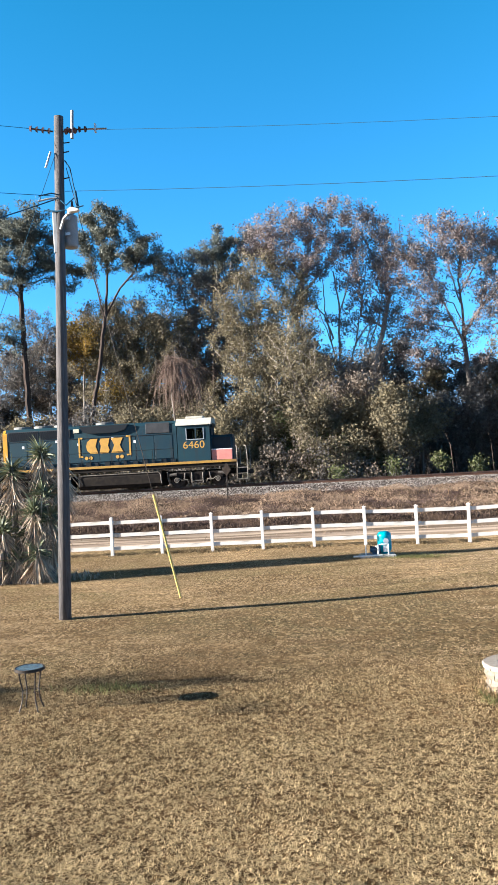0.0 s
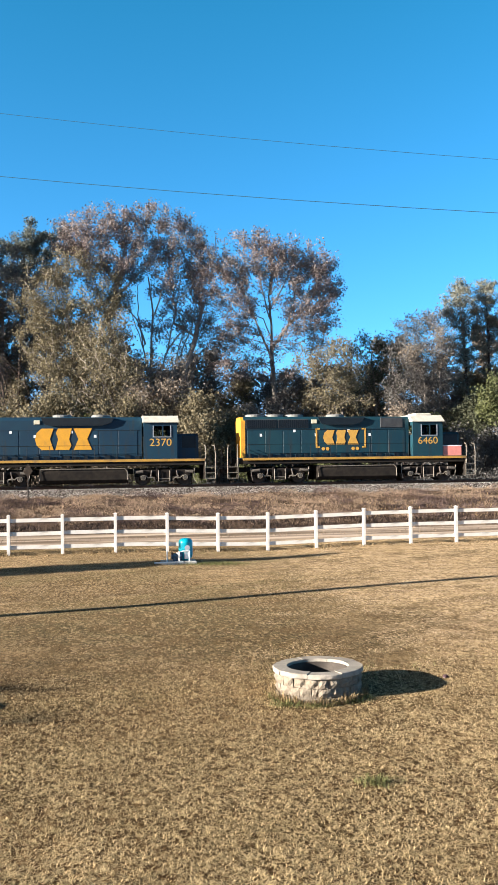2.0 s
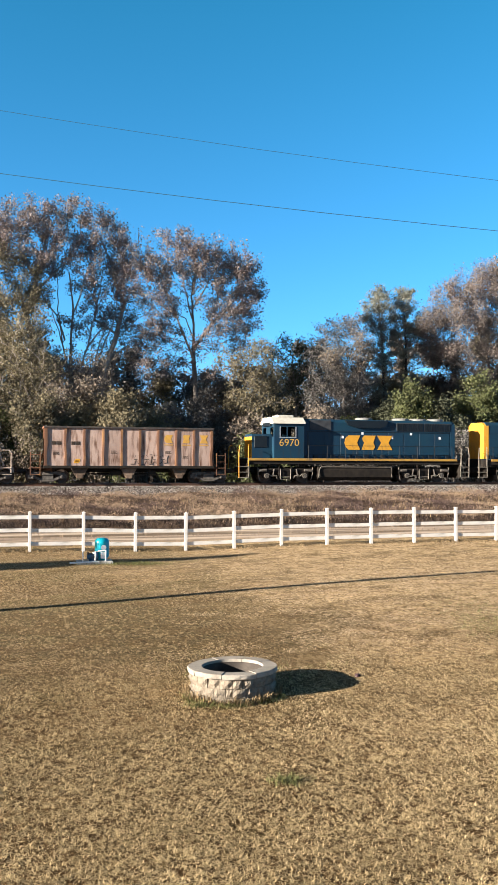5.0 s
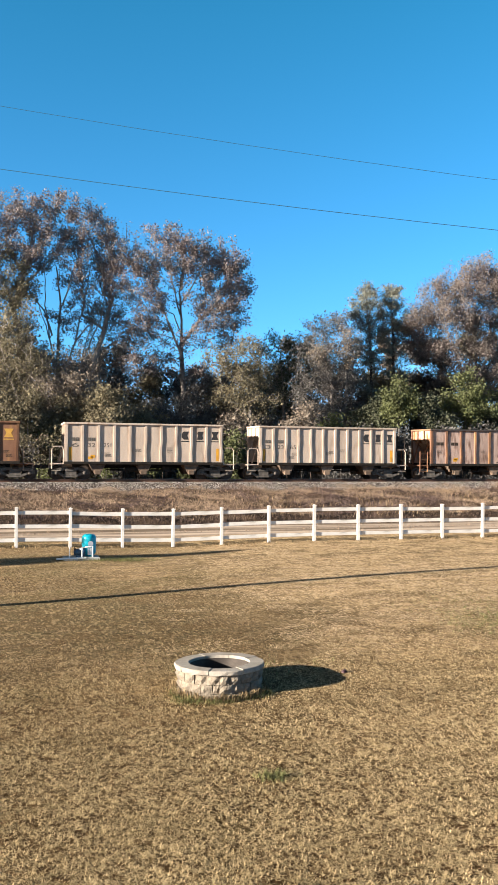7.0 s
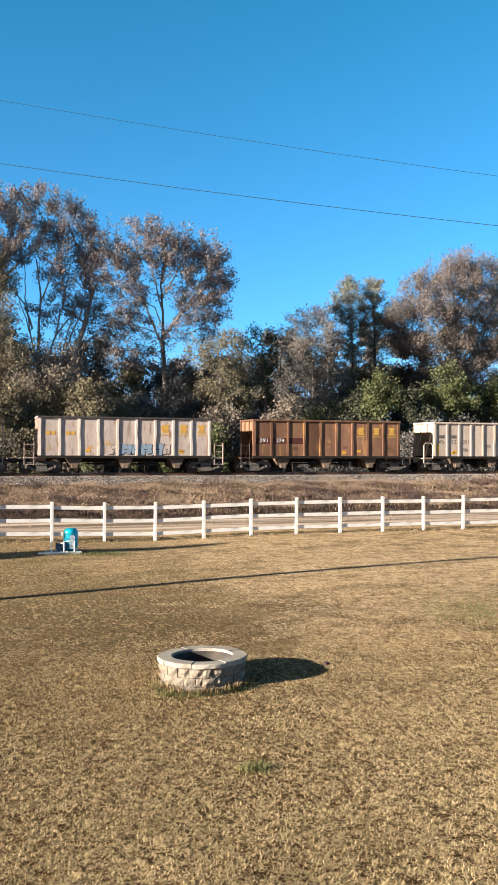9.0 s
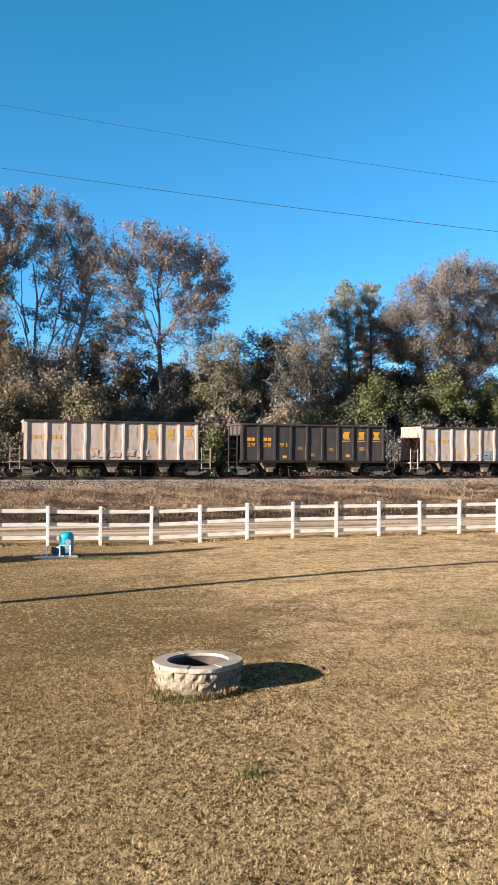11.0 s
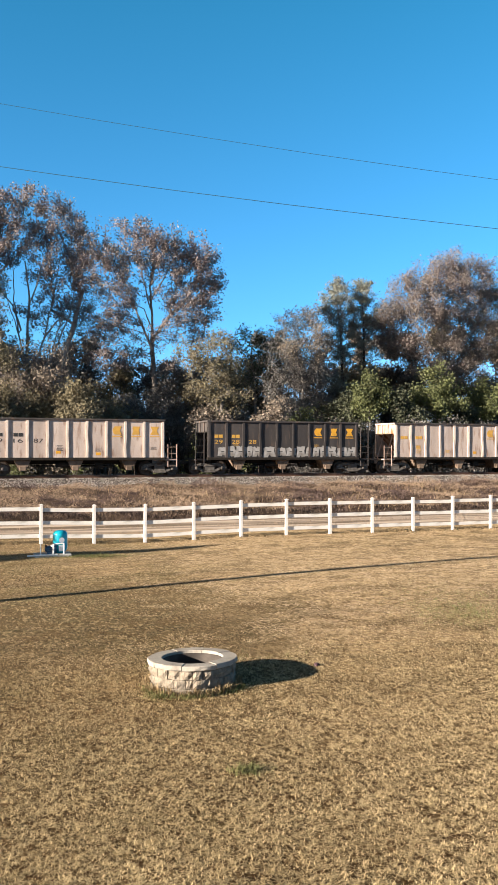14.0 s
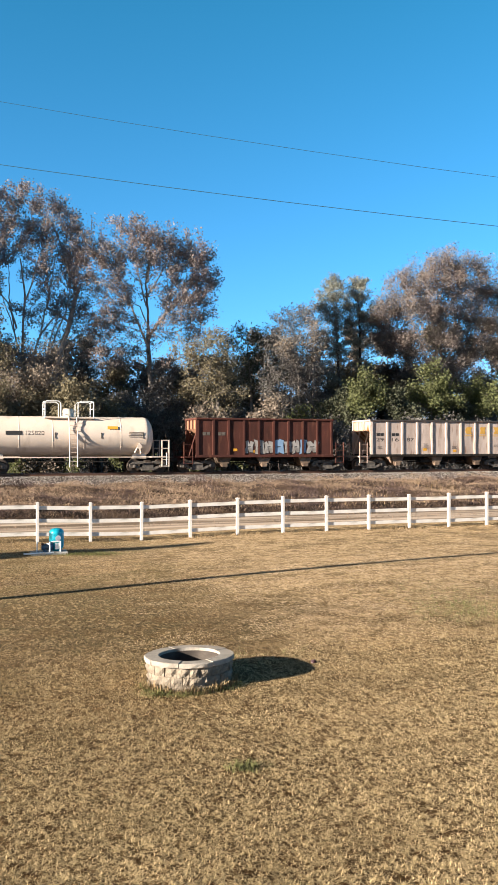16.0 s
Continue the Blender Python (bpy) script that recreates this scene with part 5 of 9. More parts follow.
        for k in range(5):
            x = panel(rnd.randrange(0, ribs - 1)) + rnd.uniform(-0.1, 0.15)
            part("stencil_bar", Shape().box(-0.2, 0.2, 0, 0.03, 0, 0.005).box(-0.2, 0.12, 0.07, 0.1, 0, 0.005).box(-0.2, 0.17, 0.14, 0.17, 0, 0.005), M[num_mat if paint != "rusty" else "truck"], car, at=on_side(x if side < 0 else -x, rnd.uniform(1.45, 2.0), 1.462, side))
    if scrawl:
        a0, a1, z0, z1, colours = scrawl
        x = a0
        while x < a1:
            w, h = rnd.uniform(0.45, 0.95), (z1 - z0) * rnd.uniform(0.8, 1.1)
            slant, waist = rnd.uniform(-0.15, 0.2), rnd.uniform(0.1, 0.45)
            pts = [(-0.5, -0.5), (-0.1, -0.46), (-0.02, -0.5 + waist), (0.12, -0.45), (0.5, -0.5 + rnd.uniform(0, 0.2)), (0.42, 0.05), (0.5, 0.42), (0.1, 0.5), (0.02, 0.5 - waist * 0.7), (-0.12, 0.46), (-0.46, 0.5 - rnd.uniform(0, 0.2)), (-0.38, 0.0)]
            pts = [((u + rnd.uniform(-0.06, 0.06)) * w + slant * v * h, (v + rnd.uniform(-0.05, 0.05)) * h) for u, v in pts]
            col = colours[rnd.randrange(len(colours))]
            blob = part("spray_edge", Shape().prism([(u * 1.07 + 0.03, v * 1.08 - 0.02) for u, v in pts], 0, 0.004, "z"), M["black"], car, "dark edge of a sprayed shape", at=on_side(x + w / 2, (z0 + z1) / 2, 1.466, -1))
            part("spray_fill", Shape().prism(pts, 0.004, 0.008, "z"), col, blob)
            part("spray_line", Shape().prism([(-w * 0.2, -h * 0.05), (w * 0.16, -h * 0.02), (w * 0.2, h * 0.05), (-w * 0.16, h * 0.03)], 0.008, 0.010, "z"), M["black"], blob)
            x += w * rnd.uniform(0.8, 1.1)
    return car


def tank_car(length, label):
    car = thing("tank_car", label, "freight car")
    P = PAINTS["tank"]
    r, hl, cz = 1.30, 5.62, 2.42
    head = [(r * math.sin(radians(a)), hl - 0.62 + 0.62 * math.cos(radians(a))) for a in range(0, 91, 9)]
    prof = [(q, -x) for q, x in head] + [(r, -hl + 0.7), (r, -3.0), (r, 0.0), (r, 3.0), (r, hl - 0.7)] + head[::-1]
    tank = part("tank", Shape().turned(prof, (0, 0, cz), "x", 40), P, car, smooth=True)
    for x in (-3.2, 0.9, 3.3, -1.1):
        part("weld_band", Shape().turned([(r, -0.03), (r + 0.008, -0.02), (r + 0.008, 0.02), (r, 0.03)], (x, 0, cz), "x", 40), P, tank)
    part("valve_dome", Shape().turned([(0, 0.66), (0.30, 0.64), (0.36, 0.58), (0.36, 0.14), (0.5, 0.12), (0.5, 0.0)], (0, 0, cz + r - 0.12), "z", 20), M["loco_white"], car, smooth=True)
    deck = Shape().box(-1.6, 1.6, -0.9, 0.9, cz + r - 0.14, cz + r - 0.08)
    part("top_deck", deck, P, car)
    for s in (-1, 1):
        for y in (-0.85, 0.85):
            part("side_railing", Shape().tube([(s * 0.55, y, cz + r - 0.1), (s * 0.55, y, cz + r + 0.85), (s * 0.7, y, cz + r + 0.98), (s * 1.45, y, cz + r + 0.98), (s * 1.55, y, cz + r + 0.88), (s * 1.55, y, cz + r - 0.1)], 0.032, 6), M["pvc"], car, "white tubular safety railing")
        rail = Shape().tube([(s * 1.55, -0.85, cz + r + 0.95), (s * 1.55, 0.85, cz + r + 0.95)], 0.032, 6)
        rail.tube([(s * 1.55, -0.85, cz + r + 0.5), (s * 1.55, 0.85, cz + r + 0.5)], 0.025, 6)
        part("end_railing", rail, M["pvc"], car, "white tubular safety railing")
    for side in (-1, 1):
        lad = Shape()
        for x in (-0.05, 0.45):
            lad.tube([(x, side * 1.5, 0.42), (x, side * 1.5, 1.2), (x, side * 1.42, 2.6), (x, side * 1.15, 3.3), (x, side * 0.86, 3.66)], 0.035, 6)
        for k in range(11):
            z = 0.5 + k * 0.29
            y = float(np.interp(z, [0.4, 1.2, 2.6, 3.3, 3.7], [1.5, 1.5, 1.42, 1.15, 0.86]))
            lad.tube([(-0.05, side * y, z), (0.45, side * y, z)], 0.02, 5)
        part("ladder", lad, P, car)
        part("running_rail", Shape().tube([(-6.3, side * 1.47, 1.05), (6.3, side * 1.47, 1.05)], 0.035, 6).tube([(-6.3, side * 1.47, 1.35), (-6.3, side * 1.47, 0.5)], 0.03, 5).tube([(6.3, side * 1.47, 1.35), (6.3, side * 1.47, 0.5)], 0.03, 5), P, car)
        part("owner_bar", Shape().prism([(-0.5, -0.13), (0.5, -0.13), (0.5, 0.13), (-0.5, 0.13)], 0, 0.006, "z"), M["black"], tank, at=on_side(-3.5 if side < 0 else 3.5, 2.62, r - 0.008, side) @ pose(0, 0, 0, -9, 0, 0))
        letters("car_number", "125820", 0.27, M["black"], tank, on_side(-2.2 if side < 0 else 2.2, 2.49, r + 0.004, side) @ pose(0, 0, 0, -9, 0, 0), 1.15)
        part("placard", Shape().box(-0.34, 0.34, -0.11, 0.11, 0, 0.006), M["loco_yellow"], tank, "yellow hazard panel", at=on_side(2.75 if side < 0 else -2.75, 2.98, r - 0.09, side) @ pose(0, 0, 0, -26, 0, 0))
        part("small_print", Shape().box(-0.5, 0.5, 0.25, 0.29, 0, 0.006).box(-0.5, 0.45, 0.15, 0.19, 0, 0.006).box(-0.5, 0.5, 0.05, 0.09, 0, 0.006).box(-0.5, 0.4, -0.05, -0.01, 0, 0.006), M["truck_grey"], tank, at=on_side(4.3 if side < 0 else -4.3, 2.42, r + 0.012, side))
        for x in (-0.95, 2.0, 4.75):
            part("tank_bracket", Shape().box(x - 0.03, x + 0.03, *sorted((side * 1.22, side * 1.318)), 2.28, 2.66), M["truck_grey"], tank)
    for end in (-1, 1):
        sad = Shape().prism([(end * 4.1, 0.95), (end * 5.1, 0.95), (end * 5.0, 1.5), (end * 4.2, 1.5)], -0.62, 0.62)
        part("saddle", sad, P, car)
        part("stub_sill", Shape().box(*sorted((end * 3.4, end * 6.4)), -0.3, 0.3, 0.72, 1.05, 0.03), M["underframe"], car)
        part("end_platform", Shape().box(*sorted((end * 5.3, end * 6.5)), -1.45, 1.45, 1.0, 1.08), P, car)
        part("coupler", Shape().box(*sorted((end * 6.3, end * (length / 2))), -0.11, 0.11, 0.72, 0.93, 0.03), M["truck"], car)
        for side in (-1, 1):
            g = Shape()
            for x in (5.95, 6.42):
                g.box(*sorted((end * x, end * (x + 0.07))), *sorted((side * 1.42, side * 1.48)), 0.4, 2.2)
            for z in (0.42, 0.85, 1.6, 2.14):
                g.box(*sorted((end * 5.95, end * 6.49)), *sorted((side * 1.43, side * 1.47)), z, z + 0.05)
            part("end_ladder", g, P, car)
    vg = Shape().tube([(4.2, -1.2, 1.35), (4.5, -1.25, 1.9), (4.6, -1.2, 1.3)], 0.06, 6).turned([(0, 0), (0.16, 0), (0.16, 0.06), (0, 0.06)], (4.5, -1.35, 1.75), "y", 12)
    part("hand_brake", vg, P, car)
    part("bottom_valve", Shape().turned([(0, 0), (0.2, 0), (0.2, 0.5), (0.3, 0.6), (0, 0.6)], (-0.5, 0, 0.62), "z", 12).tube([(-2.5, -0.7, 0.75), (2.5, -0.7, 0.75)], 0.04, 6), M["underframe"], car)
    for x in (-length / 2 + 1.72, length / 2 - 1.72):
        car_truck(car, x)
    return car


DULL = surface("dull white spray", (0.36, 0.34, 0.32), (0.24, 0.225, 0.21), 2.5, 0.8, bump=0, dirt=(0.14, 0.12, 0.10), dirt_at=(0.5, 0.75))
SPRAY = [DULL]
SPRAY_WHITE = [M["loco_white"], DULL, surface("clear blue spray", (0.22, 0.34, 0.50), None, 3, 0.8, bump=0)]
SPRAY_BLUE = [DULL, surface("pale blue spray", (0.24, 0.31, 0.38), (0.17, 0.21, 0.26), 2.5, 0.8, bump=0), PAINTS["beige"]]
# the places of the couplings behind the leading one at the start, in metres along the track
COUPLINGS = [-3.35, -21.37, -39.82, -57.85, -71.82, -84.67, -97.68, -111.90, -126.22, -140.12, -154.43, -168.69, -182.86, -197.26, -210.31, -223.99]
TRAIN = [
    locomotive(None, 1, "loco_teal", "6460", -7.55, 4.05, "flag", "weathered blue-green diesel locomotive with white cab roof and red nose box"),
    locomotive(None, 1, "loco_blue", "2370", -7.85, 3.92, "slug", "dark blue diesel locomotive with plain hood and large yellow emblem"),
    locomotive(None, -1, "loco_blue", "6970", -7.60, 3.95, "back", "dark blue diesel locomotive coupled with its cab trailing"),
    hopper(13.97, "pinkish", 10, "rusty", "loco_gold", "stained pinkish hopper car with rusty ribs and sprayed outlines", "", "truck", patches=1, scrawl=(0.0, 2.2, 1.3, 1.9, [PAINTS["pinkish"]]), seed=1),
    hopper(12.85, "cream", 12, "cream", "black", "cream hopper car with thin ribs and dark emblem blocks", "3 23 65", "truck_grey", stub=True, seed=2),
    hopper(13.01, "cream", 11, "cream", "black", "cream hopper car with black emblem blocks", "6 32 251", "truck_grey", stub=True, patches=1, seed=3),
    hopper(14.22, "rusty", 10, "rusty", "loco_gold", "rust-brown hopper car with faded yellow patches", "291 374", "decal", patches=1, seed=4),
    hopper(14.32, "beige", 10, "beige", "loco_gold", "weathered beige hopper car with pale blue spray paint low down", "", "loco_gold", patches=1, scrawl=(-1.2, 2.6, 1.2, 2.0, SPRAY_BLUE), seed=5),
    hopper(13.90, "black", 10, "black", "loco_yellow", "dirty black hopper car with yellow emblem blocks", "29 28 91", "loco_yellow", patches=1, post="tall", seed=6),
    hopper(14.31, "beige", 10, "beige", "loco_gold", "weathered beige hopper car with faint scribbles", "", "loco_gold", patches=1, scrawl=(-1.5, 2.0, 1.35, 1.85, [PAINTS["beige"]]), seed=7),
    hopper(14.26, "beige", 10, "beige", "loco_gold", "weathered beige hopper car with yellow emblem blocks", "", "loco_gold", patches=1, seed=8),
    hopper(14.17, "black", 10, "black", "loco_yellow", "dirty black hopper car with white spray-painted shapes", "29 28 28", "loco_gold", post="tall", scrawl=(-4.9, 5.0, 1.2, 1.95, SPRAY), seed=9),
    hopper(14.40, "beige", 10, "beige", "loco_gold", "beige hopper car with black numbers and yellow emblem blocks", "29 16 87", "black", patches=1, seed=10),
    hopper(13.05, "maroon", 10, "maroon", "", "maroon hopper car with large white and blue spray-painted shapes", "", "truck_grey", patches=1, scrawl=(-1.6, 3.0, 1.2, 2.25, SPRAY_WHITE), seed=11),
    tank_car(13.68, "ivory tank car with black numbers, ladder and top railing"),
]


def train_at(t):
    """How far the train has run."""
    return 14.478 * t - 0.0341 * t * t


def motions():
    steps = [0.25 * i for i in range(65)]
    for car, a, b in zip(TRAIN, COUPLINGS, COUPLINGS[1:]):
        turn = 180 if car.get("label", "").endswith("trailing") else 0
        walk(car, [(t, pose((a + b) / 2 + train_at(t), TRACK_Y, RAIL_Z, 0, 0, turn)) for t in steps])
    for w, x, r, way in WHEELSETS:
        walk(w, [(i / FPS, pose(x, 0, r) @ Matrix.Rotation(way * train_at(i / FPS) / r, 4, "Y")) for i in range(16 * FPS + 1)])

# ---- trees ----
def tree(name, label, category, y, trunk, lobes, leaf, bark="bark", dense=400.0, size=0.19, aspect=0.62, r0=0.28, seed=0, clump=0.42, stems=(), group="trees beyond the railway", kind="", flat=1.0, twig=26.0, thin=0.64):
    """A tree at depth y: trunk points (x, z), then leafy lobes (x, z, half width, half height), each on its own limb with twigs."""
    rg = np.random.default_rng(seed)
    whole = thing(name, label, category, group=group, kind=kind)
    wood = Shape()
    spots, runs = np.zeros((60000, 3)), np.zeros(60000)
    at, back, run, load, chains = [], [], [], [], []     # the nodes of the wood: place, parent, way from the root, twigs carried

    def grow(pts, root=-1):
        """Adds a chain of nodes behind a parent and keeps it for drawing."""
        ids = [root] if root >= 0 else []
        for p in pts:
            back.append(ids[-1] if ids else -1)
            run.append(run[ids[-1]] + (p - at[ids[-1]]).length if ids else 0.0)
            spots[len(at)], runs[len(at)] = p, run[-1]
            at.append(p)
            load.append(1)
            ids.append(len(at) - 1)
        chains.append(ids)

    def eased(pts):
        """Corner points filled in to short steps."""
        out = [pts[0]]
        for a, b in zip(pts, pts[1:]):
            q = max(1, int((b - a).length / 0.7))
            out += [a.lerp(b, (i + 1) / q) + Vector(rg.uniform(-0.05, 0.05, 3)) for i in range(q)]
        return out

    foot = Vector((trunk[0][0], y, float(ground_z(trunk[0][0], y)) - 0.1))
    grow(eased([foot] + [Vector((x, y + rg.uniform(-0.3, 0.3), z)) for x, z in trunk]))
    for s in stems:      # further stems or bare limbs, each a list of (x, z)
        way = [Vector((x, y - rg.uniform(0.0, 0.6), z)) for x, z in s]
        gap = [(p - way[0]).length for p in at]
        near = min(range(len(at)), key=lambda i: gap[i])
        grow(eased(way), near if gap[near] < 1.6 else -1)
    if leaf.startswith("needles"):      # pines carry their needles in flat plates
        flat, clump = 0.62, clump * 1.2
    goals, weights = [], []
    for lx, lz, rx, rz in lobes:
        k = max(5, int(twig * (1.8 if twig > 80 else 1.0) * rx * rz / 14))
        d = rg.normal(size=(k, 3)) * np.array([0.52, 0.52, 0.46])
        d /= np.maximum(1.0, np.linalg.norm(d, axis=1) / 1.05)[:, None]
        goals.append(np.array([lx, y + rg.uniform(-0.35, 0.35) * rx, lz]) + d * np.array([rx, rx * 0.85, rz]))
        weights.append(np.full(k, dense * rx * rz / k))
    goals, weights = np.concatenate(goals), np.concatenate(weights)
    lead = min(len(trunk), 2)
    order = np.argsort(np.linalg.norm(goals - np.array([trunk[-1][0], y, trunk[-lead][1]]), axis=1))
    start = goals.copy()
    for o in order:      # each twig grows from the node that gives it the shortest way
        g = goals[o]
        pts = spots[:len(at)]
        gap = np.sqrt(((pts - g) ** 2).sum(1))
        low = np.clip(pts[:, 2] - g[2] + 0.2 * gap, 0, None)
        j = int(np.argmin(gap + 0.22 * runs[:len(at)] + 1.2 * low))
        a, b = at[j], Vector(g)
        start[o] = a
        n = max(1, int((b - a).length / 0.8))
        sag = Vector((0, 0, 0.10 * (b - a).length))
        wob = 0.10 * (b - a).length ** 0.5
        grow([a.lerp(b, (i + 1) / n) + sag * (4 * (i + 1) / n * (1 - (i + 1) / n)) + Vector(rg.uniform(-wob, wob, 3)) * (i + 1 < n) for i in range(n)], j)
    for i in range(len(at) - 1, -1, -1):
        if back[i] >= 0:
            load[back[i]] += load[i]
    most = max(load)
    thick = [max(0.024, r0 * 0.8 * (k / most) ** 0.52) for k in load]
    for c, ids in enumerate(chains):
        radii = [thick[ids[min(1, len(ids) - 1)]]] + [thick[i] for i in ids[1:]]
        if c <= len(stems):      # the trunk and the main stems stay stout
            radii = [max(r, r0 * (0.62 if c == 0 else 0.30) * (1 - 0.75 * i / len(ids))) for i, r in enumerate(radii)]
        wood.tube([at[i] for i in ids], 0, 8 if radii[0] > 0.12 else 5 if radii[0] > 0.035 else 3, caps=False, radii=radii)
    # leaves sit along the outer part of each twig, loosely, so that the crown breaks into sprays with gaps
    count = np.maximum(1, rg.poisson(weights * (thin if size < 0.2 else 1.0)))
    tip, root = np.repeat(goals, count, 0), np.repeat(start, count, 0)
    along = tip - root
    reach = np.minimum(1.0, 1.6 / (np.linalg.norm(along, axis=1)[:, None] + 1e-6))
    pick = tip - along * reach * rg.random((len(tip), 1)) ** 1.3
    off = np.clip(rg.normal(size=pick.shape), -1.8, 1.8) * np.array([clump, clump, clump * flat]) * (0.66 if twig > 80 else 0.85)
    part("trunk", wood, M[bark], whole)
    v, f = leaf_faces(pick + off, size * (1.04 if size < 0.2 else 1.0), aspect, rg)
    cloud("crown", v, f, M[leaf], parent=whole)
    return whole
tree('pine_tree', 'tall old pine with a dark green crown', 'tree', 73,
     [(-24.7, 8.0), (-24.9, 17.3), (-24.9, 22.0), (-24.4, 25.6)],
     [(-25.7, 25.7, 2.3, 2.8), (-23.4, 25.8, 1.9, 2.5), (-25.0, 23.5, 2.9, 3.0), (-22.7, 23.4, 1.9, 2.5), (-26.2, 21.0, 2.6, 2.5), (-20.7, 20.6, 1.3, 1.8), (-19.4, 20.8, 1.0, 1.6), (-23.6, 21.4, 1.7, 1.8), (-28.2, 23.8, 2.3, 4.0), (-26.5, 15.3, 1.7, 1.8)],
     'needles', bark='pine_bark', dense=1000, size=0.24, aspect=0.2, r0=0.33, seed=21, clump=0.32, flat=1.0, twig=60.0)
tree('pine_tree', 'slender leaning pine with a flat open crown', 'tree', 71,
     [(-18.3, 7.5), (-17.3, 12.4), (-16.7, 16.2), (-16.4, 19.4), (-16.3, 21.4)],
     [(-16.7, 25.6, 1.6, 1.5), (-17.6, 24.5, 1.6, 1.7), (-15.9, 23.8, 1.9, 1.7), (-18.2, 22.9, 1.5, 1.3), (-15.0, 22.3, 1.8, 1.9), (-13.2, 21.7, 1.9, 1.9), (-12.2, 20.6, 1.1, 1.2), (-17.8, 21.1, 0.9, 0.9), (-16.8, 21.9, 1.4, 1.2)],
     'needles', stems=[[(-16.7, 16.2), (-17.3, 19.0), (-17.8, 20.8)], [(-16.6, 16.4), (-15.2, 18.6), (-13.9, 20.0), (-13.2, 21.2)]], bark='pine_bark', dense=1250, size=0.24, aspect=0.2, r0=0.23, seed=22, clump=0.29, flat=1.0, twig=60.0)
tree('oak_tree', 'broad oak with golden and olive autumn leaves', 'tree', 75,
     [(-15.8, 7.5), (-15.8, 10.7), (-15.8, 13.8)],
     [(-19.7, 16.0, 2.2, 2.2), (-17.7, 16.9, 2.6, 2.2), (-15.6, 17.0, 3.0, 2.0), (-13.2, 16.1, 3.0, 2.2), (-11.2, 14.6, 2.6, 2.4), (-18.7, 13.0, 3.2, 2.6), (-15.5, 13.3, 4.0, 2.9), (-12.1, 12.0, 3.3, 2.6), (-17.8, 9.8, 3.6, 2.6), (-14.1, 9.3, 4.0, 2.4)],
     'leaf_olive', dense=1198, size=0.125, r0=0.27, seed=23, clump=0.4, twig=105.0)
tree('oak_tree', 'small oak with golden leaves', 'tree', 74,
     [(-19.8, 7.7), (-19.6, 12.4)],
     [(-19.9, 16.1, 1.6, 1.4), (-18.7, 14.7, 1.8, 1.7), (-20.3, 13.8, 1.6, 1.6), (-17.0, 10.2, 1.9, 1.7)],
     'leaf_gold', dense=1224, size=0.125, r0=0.16, seed=24, clump=0.4, twig=105.0)
tree('oak_tree', 'bare-limbed dark oak with thin foliage', 'tree', 76,
     [(-9.4, 7.2), (-9.3, 13.6), (-9.3, 17.8)],
     [(-11.5, 21.7, 2.3, 1.7), (-9.7, 21.1, 2.3, 2.0), (-10.6, 19.2, 2.7, 2.0), (-8.7, 18.9, 2.7, 2.4), (-7.8, 16.7, 2.3, 2.4), (-9.9, 16.3, 2.9, 2.4), (-6.8, 19.8, 1.6, 1.9), (-9.6, 13.1, 3.7, 2.7), (-6.6, 13.4, 2.3, 2.9)],
     'leaf_dark', dense=765, size=0.125, r0=0.27, seed=25, clump=0.4, twig=105.0)
tree('pine_tree', 'pine top rising behind the oaks', 'tree', 80,
     [(-8.4, 7.3), (-8.1, 15.1), (-7.7, 23.5)],
     [(-7.6, 24.7, 1.7, 1.6), (-6.9, 23.4, 2.0, 1.6), (-8.5, 22.9, 2.0, 1.6), (-7.2, 21.8, 2.3, 1.6), (-8.4, 20.4, 2.4, 1.5), (-4.6, 24.6, 1.7, 1.6), (-3.4, 23.6, 1.5, 1.4)],
     'needles', bark='pine_bark', dense=992, size=0.26, aspect=0.2, r0=0.2, seed=26, clump=0.29, flat=1.0, twig=60.0)
tree('pine_tree', 'dark understorey pine behind the leaning pine', 'tree', 80,
     [(-24.8, 8.3), (-24.8, 13.9)],
     [(-25.6, 16.8, 2.4, 2.4), (-23.4, 15.0, 2.1, 2.8), (-26.3, 12.9, 3.1, 2.8), (-23.0, 11.0, 2.4, 2.4), (-28.7, 11.9, 2.8, 2.8)],
     'leaf_dark', dense=968, size=0.125, r0=0.19, seed=27, clump=0.4, twig=105.0)


def make_vines():
    """Dead vines that hang in a curtain from one high point over a shrub."""
    rg = random.Random(28)
    vines = thing("hanging_vines", "tan dead vines hanging in a curtain over shrubs beside the track", "vines", group="trees beyond the railway")
    part("trunk", Shape().tube([(-10.4, 67.6, 0.1), (-10.3, 67.4, 5.0), (-10.6, 67.2, 9.0), (-10.5, 67.0, 11.9)], 0.10, 7, 0.04), M["bark"], vines)
    strands = Shape()
    for i in range(300):
        x0, z0 = rg.gauss(-10.3, 0.4), rg.gauss(11.3, 0.4)
        way = rg.gauss(0.35, 0.75)
        fall, out = rg.uniform(1.2, 4.4), rg.uniform(0.4, 1.7)
        y0 = 66.6 + rg.uniform(-0.7, 0.5)
        strands.tube([(x0, y0, z0), (x0 + way * out * 0.6, y0 - 0.25, z0 - 0.12 * fall), (x0 + way * out * 1.1, y0 - 0.4, z0 - 0.5 * fall), (x0 + way * out * 1.35, y0 - 0.45, z0 - fall)], rg.uniform(0.012, 0.026), 3, 0.008, caps=False)
    part("strand_curtain", strands, M["vine"], vines, kind="stuff")


